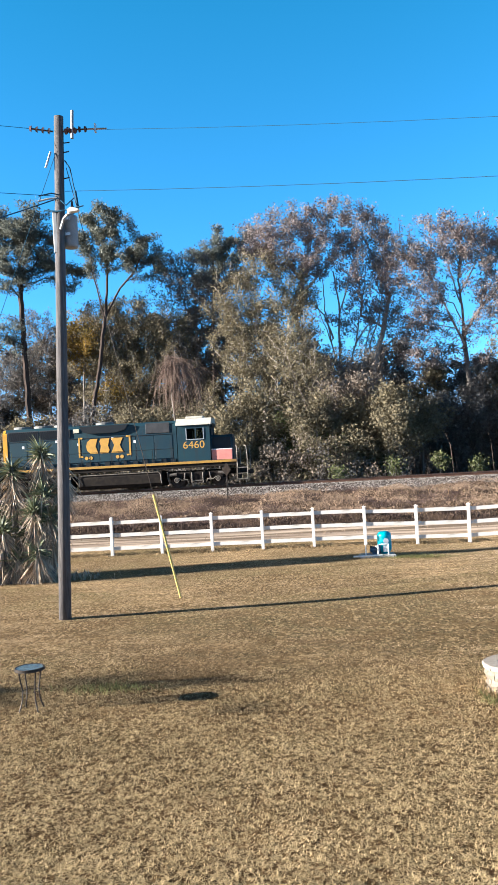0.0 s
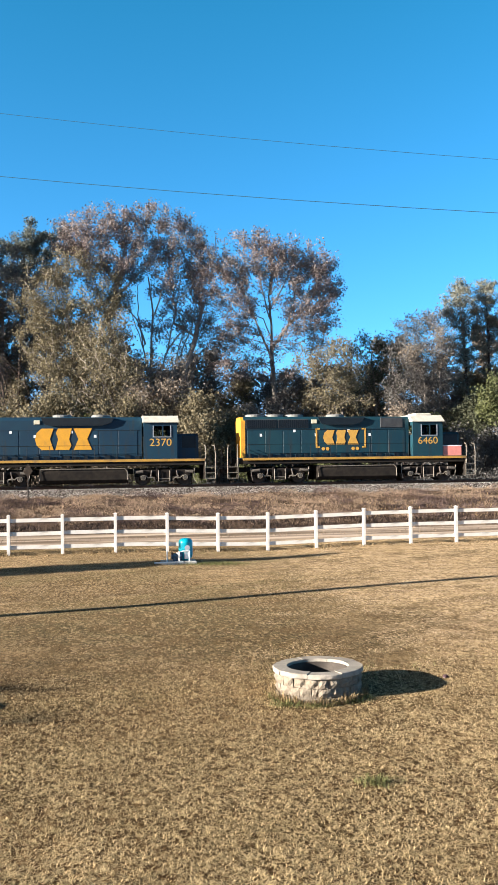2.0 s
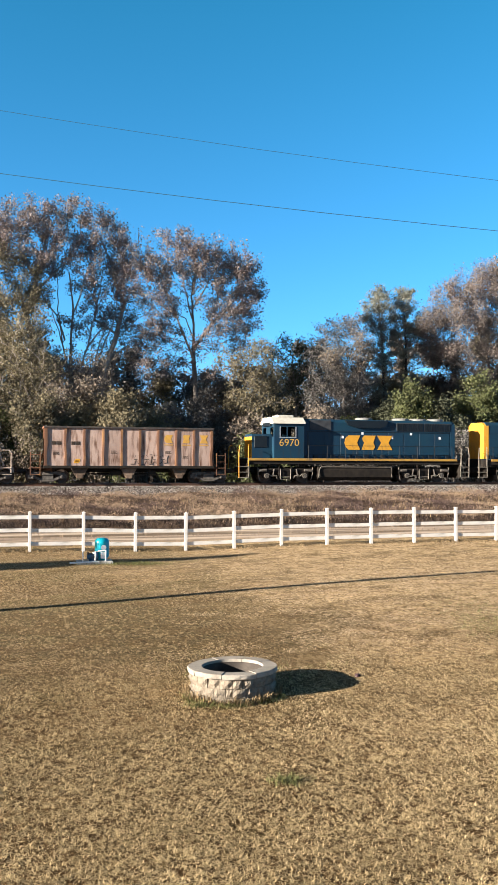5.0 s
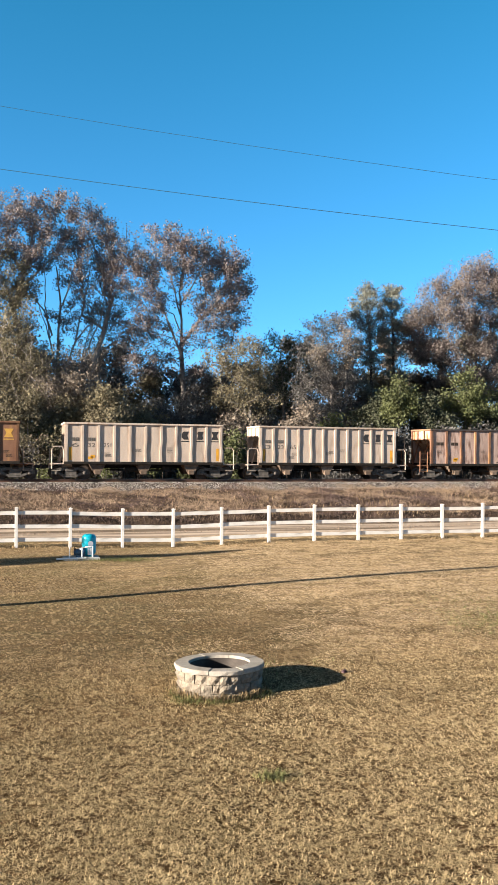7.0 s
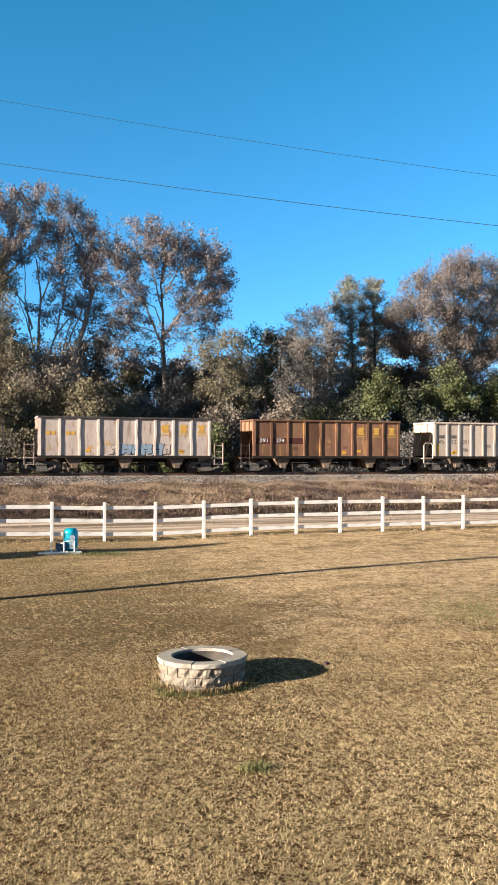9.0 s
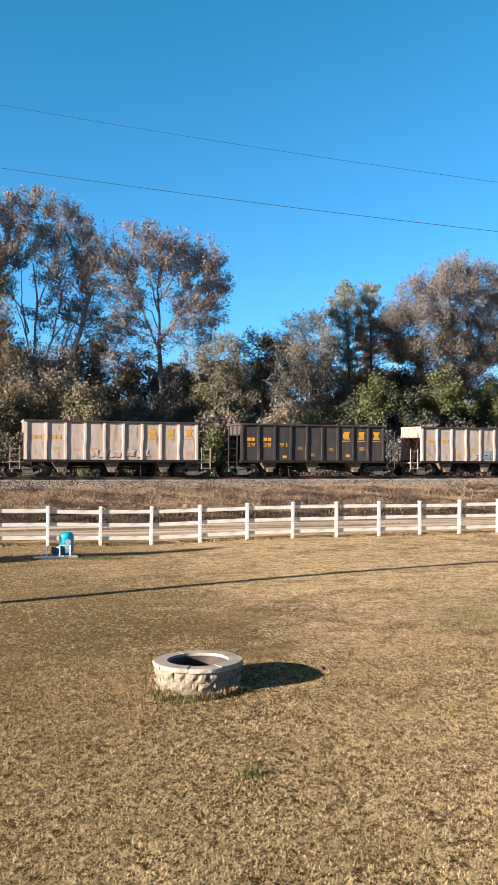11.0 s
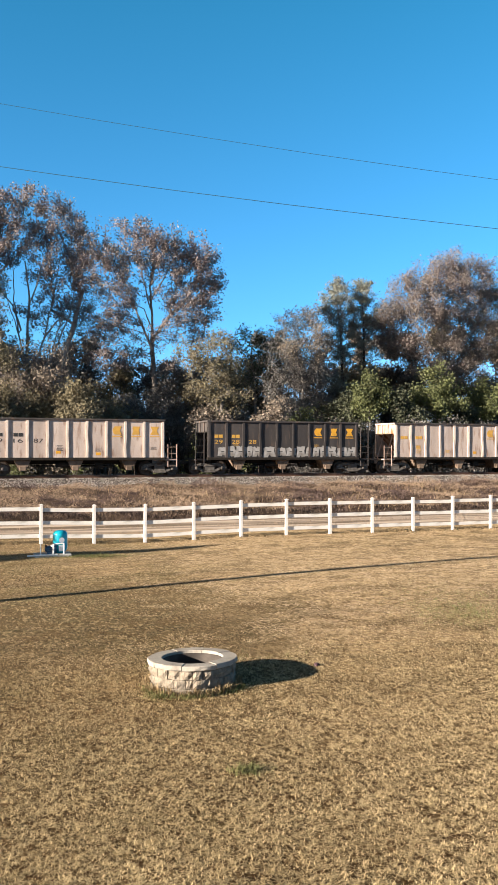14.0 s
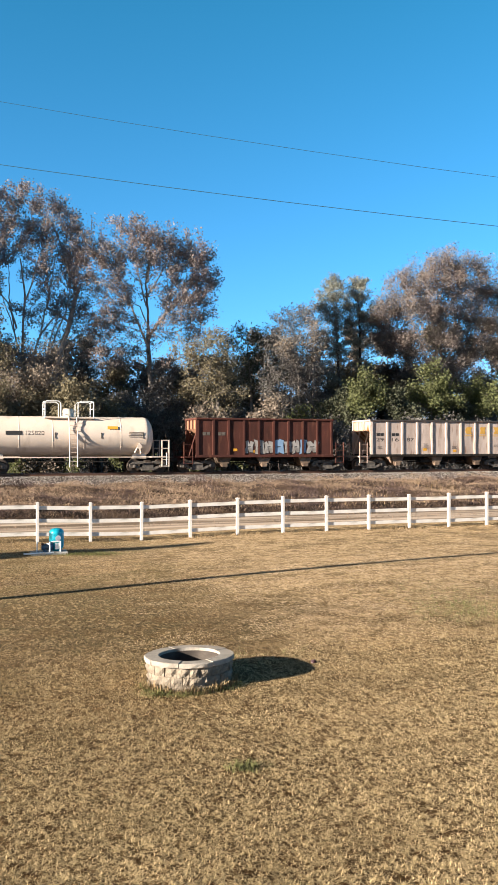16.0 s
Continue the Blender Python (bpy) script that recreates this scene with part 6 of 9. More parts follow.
make_vines()
tree('oak_tree', 'small scrub oak with olive leaves under the hanging vines', 'tree', 68.5,
     [(-9.6, 4.0), (-9.4, 6.6)],
     [(-10.4, 7.0, 1.7, 1.2), (-8.6, 7.4, 1.5, 1.4), (-9.3, 5.4, 2.2, 1.5), (-7.4, 9.0, 1.2, 1.2)],
     'leaf_olive', dense=700, size=0.125, r0=0.10, seed=28, clump=0.4, twig=90.0)
tree('oak_tree', 'great oak with russet upper leaves and several pale stems', 'tree', 73,
     [(3.9, 6.1), (3.9, 8.8), (3.8, 12.4), (4.0, 16.4), (3.6, 19.5)],
     [(-3.0, 23.0, 2.2, 1.8), (-0.7, 23.8, 2.6, 1.7), (1.6, 24.4, 2.2, 1.4), (3.9, 24.3, 2.4, 1.5), (6.4, 24.1, 2.2, 1.5), (7.8, 22.2, 2.3, 1.7), (8.7, 20.9, 1.5, 1.5), (-1.8, 21.4, 2.7, 1.8), (1.2, 22.2, 3.1, 1.8), (4.3, 22.0, 3.1, 1.8), (6.7, 20.5, 2.8, 1.5), (2.1, 20.1, 2.8, 1.3), (5.6, 18.8, 2.6, 1.2), (6.4, 16.2, 1.8, 1.7), (8.6, 18.1, 1.4, 1.7), (1.2, 17.6, 1.2, 1.0), (1.2, 13.6, 1.0, 1.2), (4.6, 14.6, 0.9, 0.8), (3.7, 11.4, 1.9, 1.4), (2.1, 10.4, 2.3, 1.9), (5.6, 9.5, 1.9, 1.4), (0.1, 19.7, 2.3, 1.5), (8.8, 15.1, 1.0, 1.2), (3.2, 15.4, 0.6, 0.8)],
     'leaf_red', stems=[[(4.0, 8.3), (3.2, 12.4), (2.7, 16.0), (2.6, 19.5)], [(4.0, 8.8), (5.2, 12.8), (6.0, 16.3), (6.6, 19.8)], [(4.1, 8.3), (5.9, 11.2), (7.5, 15.2), (8.1, 19.7)], [(3.8, 8.3), (1.7, 11.5), (-0.1, 15.7), (-1.4, 19.8)], [(3.9, 15.4), (4.6, 17.4), (5.2, 19.9)], [(4.0, 7.3), (3.6, 10.9), (3.0, 13.4), (2.0, 16.5)], [(4.3, 7.3), (5.6, 10.2), (6.3, 13.2), (7.3, 16.2)], [(1.4, 7.0), (1.0, 10.5), (0.5, 13.6), (-0.3, 16.7)], [(0.7, 7.0), (-0.4, 10.6), (-1.0, 13.2), (-2.6, 15.8)], [(6.2, 6.7), (6.7, 10.7), (7.8, 14.1), (8.5, 17.1)], [(3.3, 13.4), (2.6, 15.5), (1.4, 17.1), (0.6, 18.7)], [(5.2, 12.8), (6.2, 14.2), (7.7, 15.2)]], dense=1122, size=0.125, r0=0.33, seed=30, clump=0.38, bark='pale_bark', twig=105.0)
tree('oak_tree', 'dense oak with dull olive-brown leaves and pale twigs', 'tree', 71,
     [(-3.1, 6.4), (-2.8, 10.6), (-2.9, 14.5)],
     [(-4.9, 18.6, 2.1, 1.7), (-3.1, 19.5, 2.5, 1.7), (-5.7, 16.4, 2.1, 2.1), (-3.5, 16.5, 2.7, 2.1), (-1.1, 16.1, 2.5, 2.2), (0.5, 17.3, 1.7, 1.7), (-5.2, 13.7, 2.2, 2.1), (-2.7, 13.5, 2.7, 2.2), (-0.2, 13.4, 2.2, 2.2), (-4.3, 10.9, 2.5, 2.2), (-1.4, 10.5, 2.9, 2.1), (0.9, 11.3, 1.6, 2.1)],
     'leaf_olive', stems=[[(-2.8, 7.6), (-1.3, 11.4), (-0.2, 13.8)], [(-3.0, 7.1), (-4.3, 11.6), (-4.8, 14.6)], [(-2.5, 8.6), (-3.0, 11.6), (-4.2, 13.6), (-4.6, 15.6)], [(-1.5, 8.5), (-0.8, 10.9), (-1.4, 13.4), (-2.1, 15.4)], [(-4.0, 8.2), (-4.8, 10.2), (-6.0, 11.7)], [(-0.5, 8.4), (0.4, 11.3), (0.8, 13.8)], [(-2.9, 13.5), (-3.6, 15.6), (-3.9, 17.6)]], dense=1198, size=0.125, r0=0.23, seed=31, clump=0.4, bark='pale_bark', twig=105.0)
tree('oak_tree', 'thin oak with brown leaves on the edge of the wood', 'tree', 74,
     [(7.5, 5.9), (7.5, 10.2), (7.6, 13.8)],
     [(7.3, 16.4, 1.9, 2.2), (8.8, 15.2, 1.8, 2.2), (6.4, 13.4, 1.6, 1.9), (8.3, 12.2, 1.9, 1.9), (6.7, 10.3, 2.3, 1.9)],
     'leaf_brown', dense=336, size=0.125, r0=0.16, seed=32, clump=0.4, bark='pale_bark', twig=105.0)
tree('oak_tree', 'tall oak with an airy grey-brown crown', 'tree', 72,
     [(14.9, 6.3), (14.8, 9.1), (14.7, 11.6), (14.5, 15.2), (14.4, 17.8), (14.7, 20.3)],
     [(12.7, 22.6, 2.3, 1.3), (14.8, 21.8, 2.3, 1.4), (17.1, 21.9, 2.3, 1.4), (19.2, 20.6, 2.1, 1.6), (13.7, 20.3, 2.8, 1.6), (16.3, 19.8, 2.8, 1.6), (18.3, 18.3, 2.5, 1.8), (20.2, 17.3, 1.1, 1.3), (12.1, 19.8, 1.6, 1.8), (11.3, 17.7, 1.5, 1.5), (12.6, 17.2, 1.5, 1.3), (19.3, 15.2, 1.8, 1.0), (16.7, 16.8, 2.1, 1.1), (11.8, 14.2, 1.6, 1.9), (11.3, 15.7, 1.3, 1.1), (10.6, 20.3, 1.3, 1.4), (10.0, 13.7, 1.5, 1.9), (12.2, 11.4, 1.6, 1.4), (10.4, 11.2, 1.9, 1.6), (16.6, 10.6, 1.4, 1.0), (18.8, 16.5, 1.6, 1.5), (18.1, 20.4, 1.9, 1.5), (17.2, 15.2, 1.5, 1.3), (15.6, 13.7, 1.4, 1.1), (19.9, 18.8, 1.3, 1.5), (9.6, 20.6, 1.5, 1.5), (9.4, 18.2, 1.4, 1.6), (18.6, 13.6, 1.6, 1.4)],
     'leaf_red', stems=[[(14.7, 11.6), (13.6, 14.2), (12.5, 16.7), (11.8, 18.8)], [(14.7, 13.2), (16.1, 15.2), (17.8, 17.0), (18.9, 18.6)], [(14.8, 9.8), (16.6, 10.9), (18.3, 11.6), (19.3, 13.7), (19.6, 15.7)], [(14.4, 15.7), (13.6, 18.3), (13.1, 21.0)], [(14.4, 16.5), (16.0, 19.3), (17.1, 21.6)], [(14.6, 13.7), (13.8, 15.7), (12.0, 16.5)], [(16.1, 15.2), (16.7, 17.3), (16.8, 19.3)], [(14.4, 17.8), (14.8, 19.8), (14.5, 21.8)]], dense=1096, size=0.125, r0=0.28, seed=33, clump=0.37, twig=105.0)
tree('oak_tree', 'rounded olive-brown oak behind the track', 'tree', 68,
     [(19.9, 5.5), (19.9, 8.2), (19.7, 10.6)],
     [(17.8, 11.5, 2.0, 1.7), (19.9, 12.3, 2.1, 1.6), (18.6, 9.9, 2.6, 1.8), (20.6, 10.4, 1.8, 1.9), (17.6, 8.1, 2.0, 1.6), (20.1, 7.9, 2.6, 1.7)],
     'leaf_olive', dense=821, size=0.125, r0=0.19, seed=34, clump=0.4, twig=105.0)
tree('oak_tree', 'dark grey tree with thin twigs', 'tree', 75,
     [(25.3, 5.7), (25.2, 10.4), (25.0, 13.1)],
     [(24.2, 13.9, 1.8, 1.3), (25.9, 13.7, 1.8, 1.6), (25.0, 11.8, 2.6, 2.0), (26.5, 9.9, 2.2, 2.2), (23.9, 8.7, 2.6, 2.2)],
     'leaf_shade', dense=599, size=0.125, r0=0.19, seed=35, clump=0.4, twig=105.0)
tree('oak_tree', 'dark oak with olive leaves', 'tree', 72,
     [(29.1, 5.7), (29.0, 10.2), (28.8, 13.5)],
     [(28.0, 15.6, 1.8, 1.1), (29.7, 15.6, 1.8, 1.4), (27.4, 13.9, 1.8, 1.5), (30.0, 13.5, 2.1, 1.9), (28.3, 11.8, 2.8, 2.1), (26.8, 9.1, 2.3, 2.1), (30.3, 9.7, 2.3, 2.5), (28.6, 7.3, 3.2, 1.5)],
     'leaf_dark', dense=884, size=0.125, r0=0.2, seed=36, clump=0.4, twig=105.0)
tree('oak_tree', 'small tree with tan leaves', 'tree', 70,
     [(29.7, 5.6), (29.8, 11.2)],
     [(30.0, 14.3, 0.9, 1.5), (29.6, 12.2, 1.0, 1.4), (26.6, 12.6, 1.1, 1.1)],
     'leaf_brown', dense=917, size=0.125, r0=0.09, seed=37, clump=0.32, twig=105.0)
tree('pine_tree', 'tall pine with tufted branches', 'tree', 77,
     [(35.6, 5.9), (35.4, 12.0), (35.2, 16.7), (34.9, 19.6)],
     [(34.6, 19.7, 1.4, 1.5), (35.6, 18.6, 1.5, 1.5), (34.0, 17.8, 1.2, 1.5), (35.2, 16.6, 1.7, 1.5), (36.5, 15.6, 1.1, 1.3), (34.3, 14.3, 1.6, 1.5), (36.1, 12.9, 1.7, 1.5), (34.6, 11.1, 1.8, 1.5), (36.2, 9.1, 1.8, 1.7)],
     'needles_grey', bark='pine_bark', dense=1050, size=0.22, aspect=0.2, r0=0.2, seed=38, clump=0.32, flat=1.0, twig=85.0)
tree('pine_tree', 'tall pine with a rounded top', 'tree', 77,
     [(38.1, 5.9), (38.0, 12.1), (37.8, 16.8), (37.6, 19.7)],
     [(37.6, 20.2, 1.1, 1.5), (38.1, 18.9, 1.4, 1.5), (37.2, 17.5, 1.2, 1.5), (38.5, 16.5, 1.4, 1.5), (37.5, 14.4, 1.6, 1.7), (38.8, 12.1, 1.7, 1.7)],
     'needles_grey', bark='pine_bark', dense=1050, size=0.22, aspect=0.2, r0=0.2, seed=39, clump=0.32, flat=1.0, twig=85.0)
tree('oak_tree', 'huge domed oak with grey-brown autumn leaves', 'tree', 76,
     [(46.6, 6.0), (46.4, 9.3), (46.3, 12.3), (46.6, 15.9)],
     [(48.4, 22.9, 2.5, 1.3), (45.6, 22.2, 2.4, 1.5), (51.2, 22.4, 2.3, 1.5), (42.9, 20.2, 2.4, 1.7), (47.0, 20.7, 3.1, 1.7), (50.4, 20.0, 3.1, 1.9), (53.3, 19.9, 2.0, 2.3), (40.9, 17.9, 2.4, 2.0), (39.2, 16.4, 1.8, 2.0), (44.6, 12.2, 2.4, 2.0), (49.5, 11.8, 2.6, 2.0), (43.9, 17.6, 3.1, 2.1), (47.6, 17.8, 3.1, 2.0), (51.9, 17.4, 2.9, 2.3), (40.2, 15.3, 1.6, 1.9), (42.9, 14.5, 2.7, 1.9), (51.2, 14.3, 3.3, 2.1), (47.0, 14.7, 2.0, 1.7), (55.5, 15.1, 2.7, 2.9), (57.0, 19.5, 2.7, 2.4)],
     'leaf_dome', stems=[[(46.4, 9.9), (44.9, 12.8), (43.9, 15.2)], [(46.4, 10.5), (48.3, 13.6), (50.4, 16.1)], [(46.3, 9.3), (44.2, 12.2), (41.6, 14.5)], [(46.5, 12.3), (46.0, 14.7), (45.6, 17.0)]], dense=1650, size=0.125, r0=0.34, seed=40, clump=0.55, bark='pale_bark', twig=105.0)
tree('oak_tree', 'young oak with thin tan leaves before the wood', 'tree', 66.5,
     [(1.1, 3.0), (1.2, 8.0), (1.0, 11.7)],
     [(-1.1, 12.8, 1.8, 1.8), (0.8, 13.8, 1.5, 1.5), (-0.3, 10.4, 2.3, 2.1), (2.2, 9.8, 2.0, 1.8), (1.3, 7.3, 2.3, 2.0), (-1.4, 7.0, 2.1, 2.0)],
     'leaf_olive', stems=[[(1.2, 5.3), (0.0, 8.6), (-1.0, 11.8)], [(1.2, 6.2), (2.1, 8.4), (2.6, 10.2)]], dense=599, size=0.125, r0=0.16, seed=61, clump=0.4, bark='pale_bark', twig=105.0)
tree('oak_tree', 'young airy tree with grey-brown leaves before the wood', 'tree', 66.8,
     [(4.5, 2.8), (4.9, 6.9), (5.2, 10.1)],
     [(3.7, 8.4, 1.9, 1.9), (5.4, 10.6, 1.6, 1.9), (5.9, 7.8, 1.9, 2.0), (4.4, 5.8, 2.2, 2.0)],
     'leaf_brown', stems=[[(4.7, 5.1), (3.9, 7.4), (3.3, 9.3)], [(4.8, 6.0), (5.7, 8.2), (6.2, 10.0)]], dense=433, size=0.125, r0=0.14, seed=62, clump=0.4, bark='pale_bark', twig=105.0)
tree('evergreen_shrub', 'rounded dense evergreen shrub behind the track', 'shrub', 66,
     [(33.2, 4.8), (33.2, 7.8)],
     [(33.2, 9.2, 1.0, 1.1), (32.4, 8.3, 1.1, 1.3), (34.1, 8.2, 1.1, 1.2), (33.2, 7.1, 1.9, 1.1)],
     'leaf_green', dense=1530, size=0.15, r0=0.09, seed=50, clump=0.42, twig=60.0)
tree('evergreen_shrub', 'rounded dense evergreen shrub behind the track', 'shrub', 67,
     [(40.5, 4.9), (40.5, 8.3)],
     [(40.5, 9.9, 1.3, 1.2), (39.4, 8.8, 1.4, 1.5), (41.6, 8.6, 1.4, 1.4), (40.5, 7.4, 2.4, 1.2)],
     'leaf_green', dense=1530, size=0.15, r0=0.09, seed=51, clump=0.42, twig=60.0)
tree('evergreen_shrub', 'rounded dense evergreen shrub behind the track', 'shrub', 68,
     [(46.1, 4.9), (46.1, 7.7)],
     [(46.1, 9.0, 1.1, 0.9), (45.2, 8.2, 1.2, 1.1), (47.0, 8.0, 1.2, 1.0), (46.1, 7.1, 2.0, 0.9)],
     'leaf_green', dense=1530, size=0.15, r0=0.09, seed=52, clump=0.42, twig=60.0)
tree('evergreen_shrub', 'rounded dense evergreen shrub behind the track', 'shrub', 66,
     [(36.4, 4.8), (36.4, 6.6)],
     [(36.4, 7.8, 1.0, 0.8), (35.6, 7.1, 1.1, 0.9), (37.2, 6.9, 1.1, 0.9), (36.4, 6.2, 1.8, 0.8)],
     'leaf_shade', dense=1530, size=0.15, r0=0.09, seed=53, clump=0.42, twig=60.0)
tree('evergreen_shrub', 'rounded dense evergreen shrub behind the track', 'shrub', 67,
     [(42.9, 4.9), (42.9, 6.5)],
     [(42.9, 7.7, 1.0, 0.8), (42.1, 7.0, 1.1, 1.0), (43.8, 6.8, 1.1, 0.9), (42.9, 6.0, 1.8, 0.8)],
     'leaf_shade', dense=1530, size=0.15, r0=0.09, seed=54, clump=0.42, twig=60.0)
tree('evergreen_shrub', 'rounded dense evergreen shrub behind the track', 'shrub', 68,
     [(31.4, 4.8), (31.4, 6.4)],
     [(31.4, 7.6, 1.0, 0.8), (30.6, 6.9, 1.1, 1.0), (32.2, 6.7, 1.1, 0.9), (31.4, 6.0, 1.8, 0.8)],
     'leaf_shade', dense=1530, size=0.15, r0=0.09, seed=55, clump=0.42, twig=60.0)
tree('evergreen_shrub', 'rounded dense evergreen shrub behind the track', 'shrub', 66,
     [(48.2, 4.9), (48.2, 7.6)],
     [(48.2, 9.1, 1.2, 1.1), (47.2, 8.1, 1.3, 1.3), (49.2, 7.9, 1.3, 1.2), (48.2, 6.8, 2.1, 1.1)],
     'leaf_green', dense=1530, size=0.15, r0=0.09, seed=56, clump=0.42, twig=60.0)
tree('shrub', 'leafy shrub at the edge of the wood', 'shrub', 63.0,
     [(-5.6, 1.6), (-5.4, 4.7)],
     [(-5.3, 6.4, 1.1, 1.1), (-6.1, 5.4, 1.1, 1.3), (-4.7, 5.1, 1.1, 1.3), (-5.5, 4.1, 1.7, 1.3)],
     'leaf_olive', dense=1054, size=0.15, r0=0.08, seed=70, clump=0.45, twig=60.0)
tree('shrub', 'leafy shrub at the edge of the wood', 'shrub', 63.8,
     [(-4.1, 1.5), (-3.8, 7.2)],
     [(-3.7, 8.8, 1.1, 0.8), (-4.4, 8.0, 1.1, 1.0), (-3.1, 7.8, 1.1, 1.0), (-3.8, 7.1, 1.7, 1.0)],
     'leaf_olive', dense=1054, size=0.15, r0=0.08, seed=71, clump=0.45, twig=60.0)
tree('shrub', 'leafy shrub at the edge of the wood', 'shrub', 64.6,
     [(-3.1, 1.4), (-3.0, 3.2)],
     [(-2.9, 5.1, 1.5, 1.2), (-3.8, 3.9, 1.5, 1.5), (-2.0, 3.6, 1.5, 1.5), (-3.0, 2.5, 2.3, 1.5)],
     'leaf_olive', dense=1054, size=0.15, r0=0.08, seed=72, clump=0.45, twig=60.0)
tree('shrub', 'leafy shrub at the edge of the wood', 'shrub', 65.4,
     [(-0.8, 1.3), (-0.7, 4.0)],
     [(-0.6, 5.9, 1.5, 1.3), (-1.5, 4.7, 1.5, 1.5), (0.2, 4.4, 1.5, 1.5), (-0.7, 3.3, 2.3, 1.5)],
     'leaf_green', dense=1054, size=0.15, r0=0.08, seed=73, clump=0.45, twig=60.0)
tree('shrub', 'leafy shrub at the edge of the wood', 'shrub', 63.0,
     [(0.9, 1.3), (1.2, 5.6)],
     [(1.3, 7.2, 1.3, 0.9), (0.4, 6.4, 1.3, 1.1), (2.0, 6.1, 1.3, 1.1), (1.2, 5.3, 2.0, 1.1)],
     'leaf_olive', dense=1054, size=0.15, r0=0.08, seed=74, clump=0.45, twig=60.0)
tree('shrub', 'leafy shrub at the edge of the wood', 'shrub', 63.8,
     [(1.6, 1.2), (1.7, 2.5)],
     [(1.8, 4.3, 1.2, 1.1), (1.0, 3.2, 1.2, 1.3), (2.4, 3.0, 1.2, 1.3), (1.6, 2.0, 1.8, 1.3)],
     'leaf_green', dense=1054, size=0.15, r0=0.08, seed=75, clump=0.45, twig=60.0)
tree('shrub', 'leafy shrub at the edge of the wood', 'shrub', 64.6,
     [(3.6, 1.1), (3.8, 4.2)],
     [(3.9, 6.2, 1.5, 1.4), (2.9, 4.9, 1.5, 1.7), (4.7, 4.6, 1.5, 1.7), (3.7, 3.3, 2.3, 1.7)],
     'leaf_olive', dense=1054, size=0.15, r0=0.08, seed=76, clump=0.45, twig=60.0)
tree('shrub', 'leafy shrub at the edge of the wood', 'shrub', 65.4,
     [(5.4, 0.9), (5.5, 2.3)],
     [(5.6, 4.0, 1.2, 1.0), (4.9, 3.1, 1.2, 1.2), (6.2, 2.8, 1.2, 1.2), (5.5, 1.9, 1.8, 1.2)],
     'leaf_green', dense=1054, size=0.15, r0=0.08, seed=77, clump=0.45, twig=60.0)
tree('shrub', 'leafy shrub at the edge of the wood', 'shrub', 63.0,
     [(6.5, 1.0), (6.7, 4.8)],
     [(6.8, 6.8, 1.4, 1.4), (5.9, 5.5, 1.4, 1.6), (7.6, 5.2, 1.4, 1.6), (6.7, 4.0, 2.2, 1.6)],
     'leaf_olive', dense=1054, size=0.15, r0=0.08, seed=78, clump=0.45, twig=60.0)
tree('shrub', 'bright green leafy shrub beside the track', 'shrub', 63.5,
     [(16.8, 1.0), (16.9, 2.6)],
     [(17.0, 3.9, 1.1, 0.9), (16.2, 3.0, 1.1, 1.1), (17.6, 2.8, 1.1, 1.1), (16.9, 2.0, 1.6, 1.0)],
     'leaf_green', dense=1054, size=0.15, r0=0.06, seed=1700, clump=0.42, twig=60.0)
tree('shrub', 'leafy shrub at the edge of the wood', 'shrub', 69.3,
     [(9.2, 0.6), (9.4, 3.9)],
     [(9.6, 5.8, 1.3, 1.2), (8.8, 4.7, 1.3, 1.4), (10.2, 4.5, 1.3, 1.4), (9.4, 3.4, 2.0, 1.4)],
     'leaf_dark', dense=1054, size=0.15, r0=0.08, seed=79, clump=0.45, twig=60.0)
tree('shrub', 'leafy shrub at the edge of the wood', 'shrub', 64.6,
     [(-8.4, 1.7), (-8.3, 4.8)],
     [(-8.2, 6.5, 1.5, 1.0), (-9.1, 5.6, 1.5, 1.1), (-7.4, 5.4, 1.5, 1.1), (-8.3, 4.5, 2.3, 1.1)],
     'leaf_olive', dense=1054, size=0.15, r0=0.08, seed=80, clump=0.45, twig=60.0)
tree('shrub', 'leafy shrub at the edge of the wood', 'shrub', 65.4,
     [(-13.2, 1.9), (-13.0, 5.1)],
     [(-12.9, 6.9, 2.0, 1.1), (-14.2, 5.9, 2.0, 1.4), (-11.7, 5.6, 2.0, 1.4), (-13.0, 4.6, 3.1, 1.4)],
     'leaf_olive', dense=1054, size=0.15, r0=0.08, seed=81, clump=0.45, twig=60.0)
tree('shrub', 'leafy shrub at the edge of the wood', 'shrub', 63.0,
     [(-17.1, 2.2), (-17.0, 4.8)],
     [(-16.9, 6.6, 2.0, 1.1), (-18.2, 5.6, 2.0, 1.3), (-15.8, 5.3, 2.0, 1.3), (-17.0, 4.3, 3.0, 1.3)],
     'leaf_dark', dense=1054, size=0.15, r0=0.08, seed=82, clump=0.45, twig=60.0)
tree('shrub', 'leafy shrub at the edge of the wood', 'shrub', 63.8,
     [(-21.5, 2.4), (-21.3, 4.6)],
     [(-21.2, 6.4, 2.0, 1.1), (-22.5, 5.4, 2.0, 1.3), (-20.1, 5.1, 2.0, 1.3), (-21.4, 4.1, 3.1, 1.3)],
     'leaf_olive', dense=1054, size=0.15, r0=0.08, seed=83, clump=0.45, twig=60.0)
tree('shrub', 'leafy shrub at the edge of the wood', 'shrub', 64.6,
     [(-25.0, 2.6), (-24.9, 4.8)],
     [(-24.8, 6.9, 1.7, 1.4), (-25.9, 5.6, 1.7, 1.7), (-23.8, 5.2, 1.7, 1.7), (-24.9, 3.9, 2.6, 1.7)],
     'leaf_dark', dense=1054, size=0.15, r0=0.08, seed=84, clump=0.45, twig=60.0)
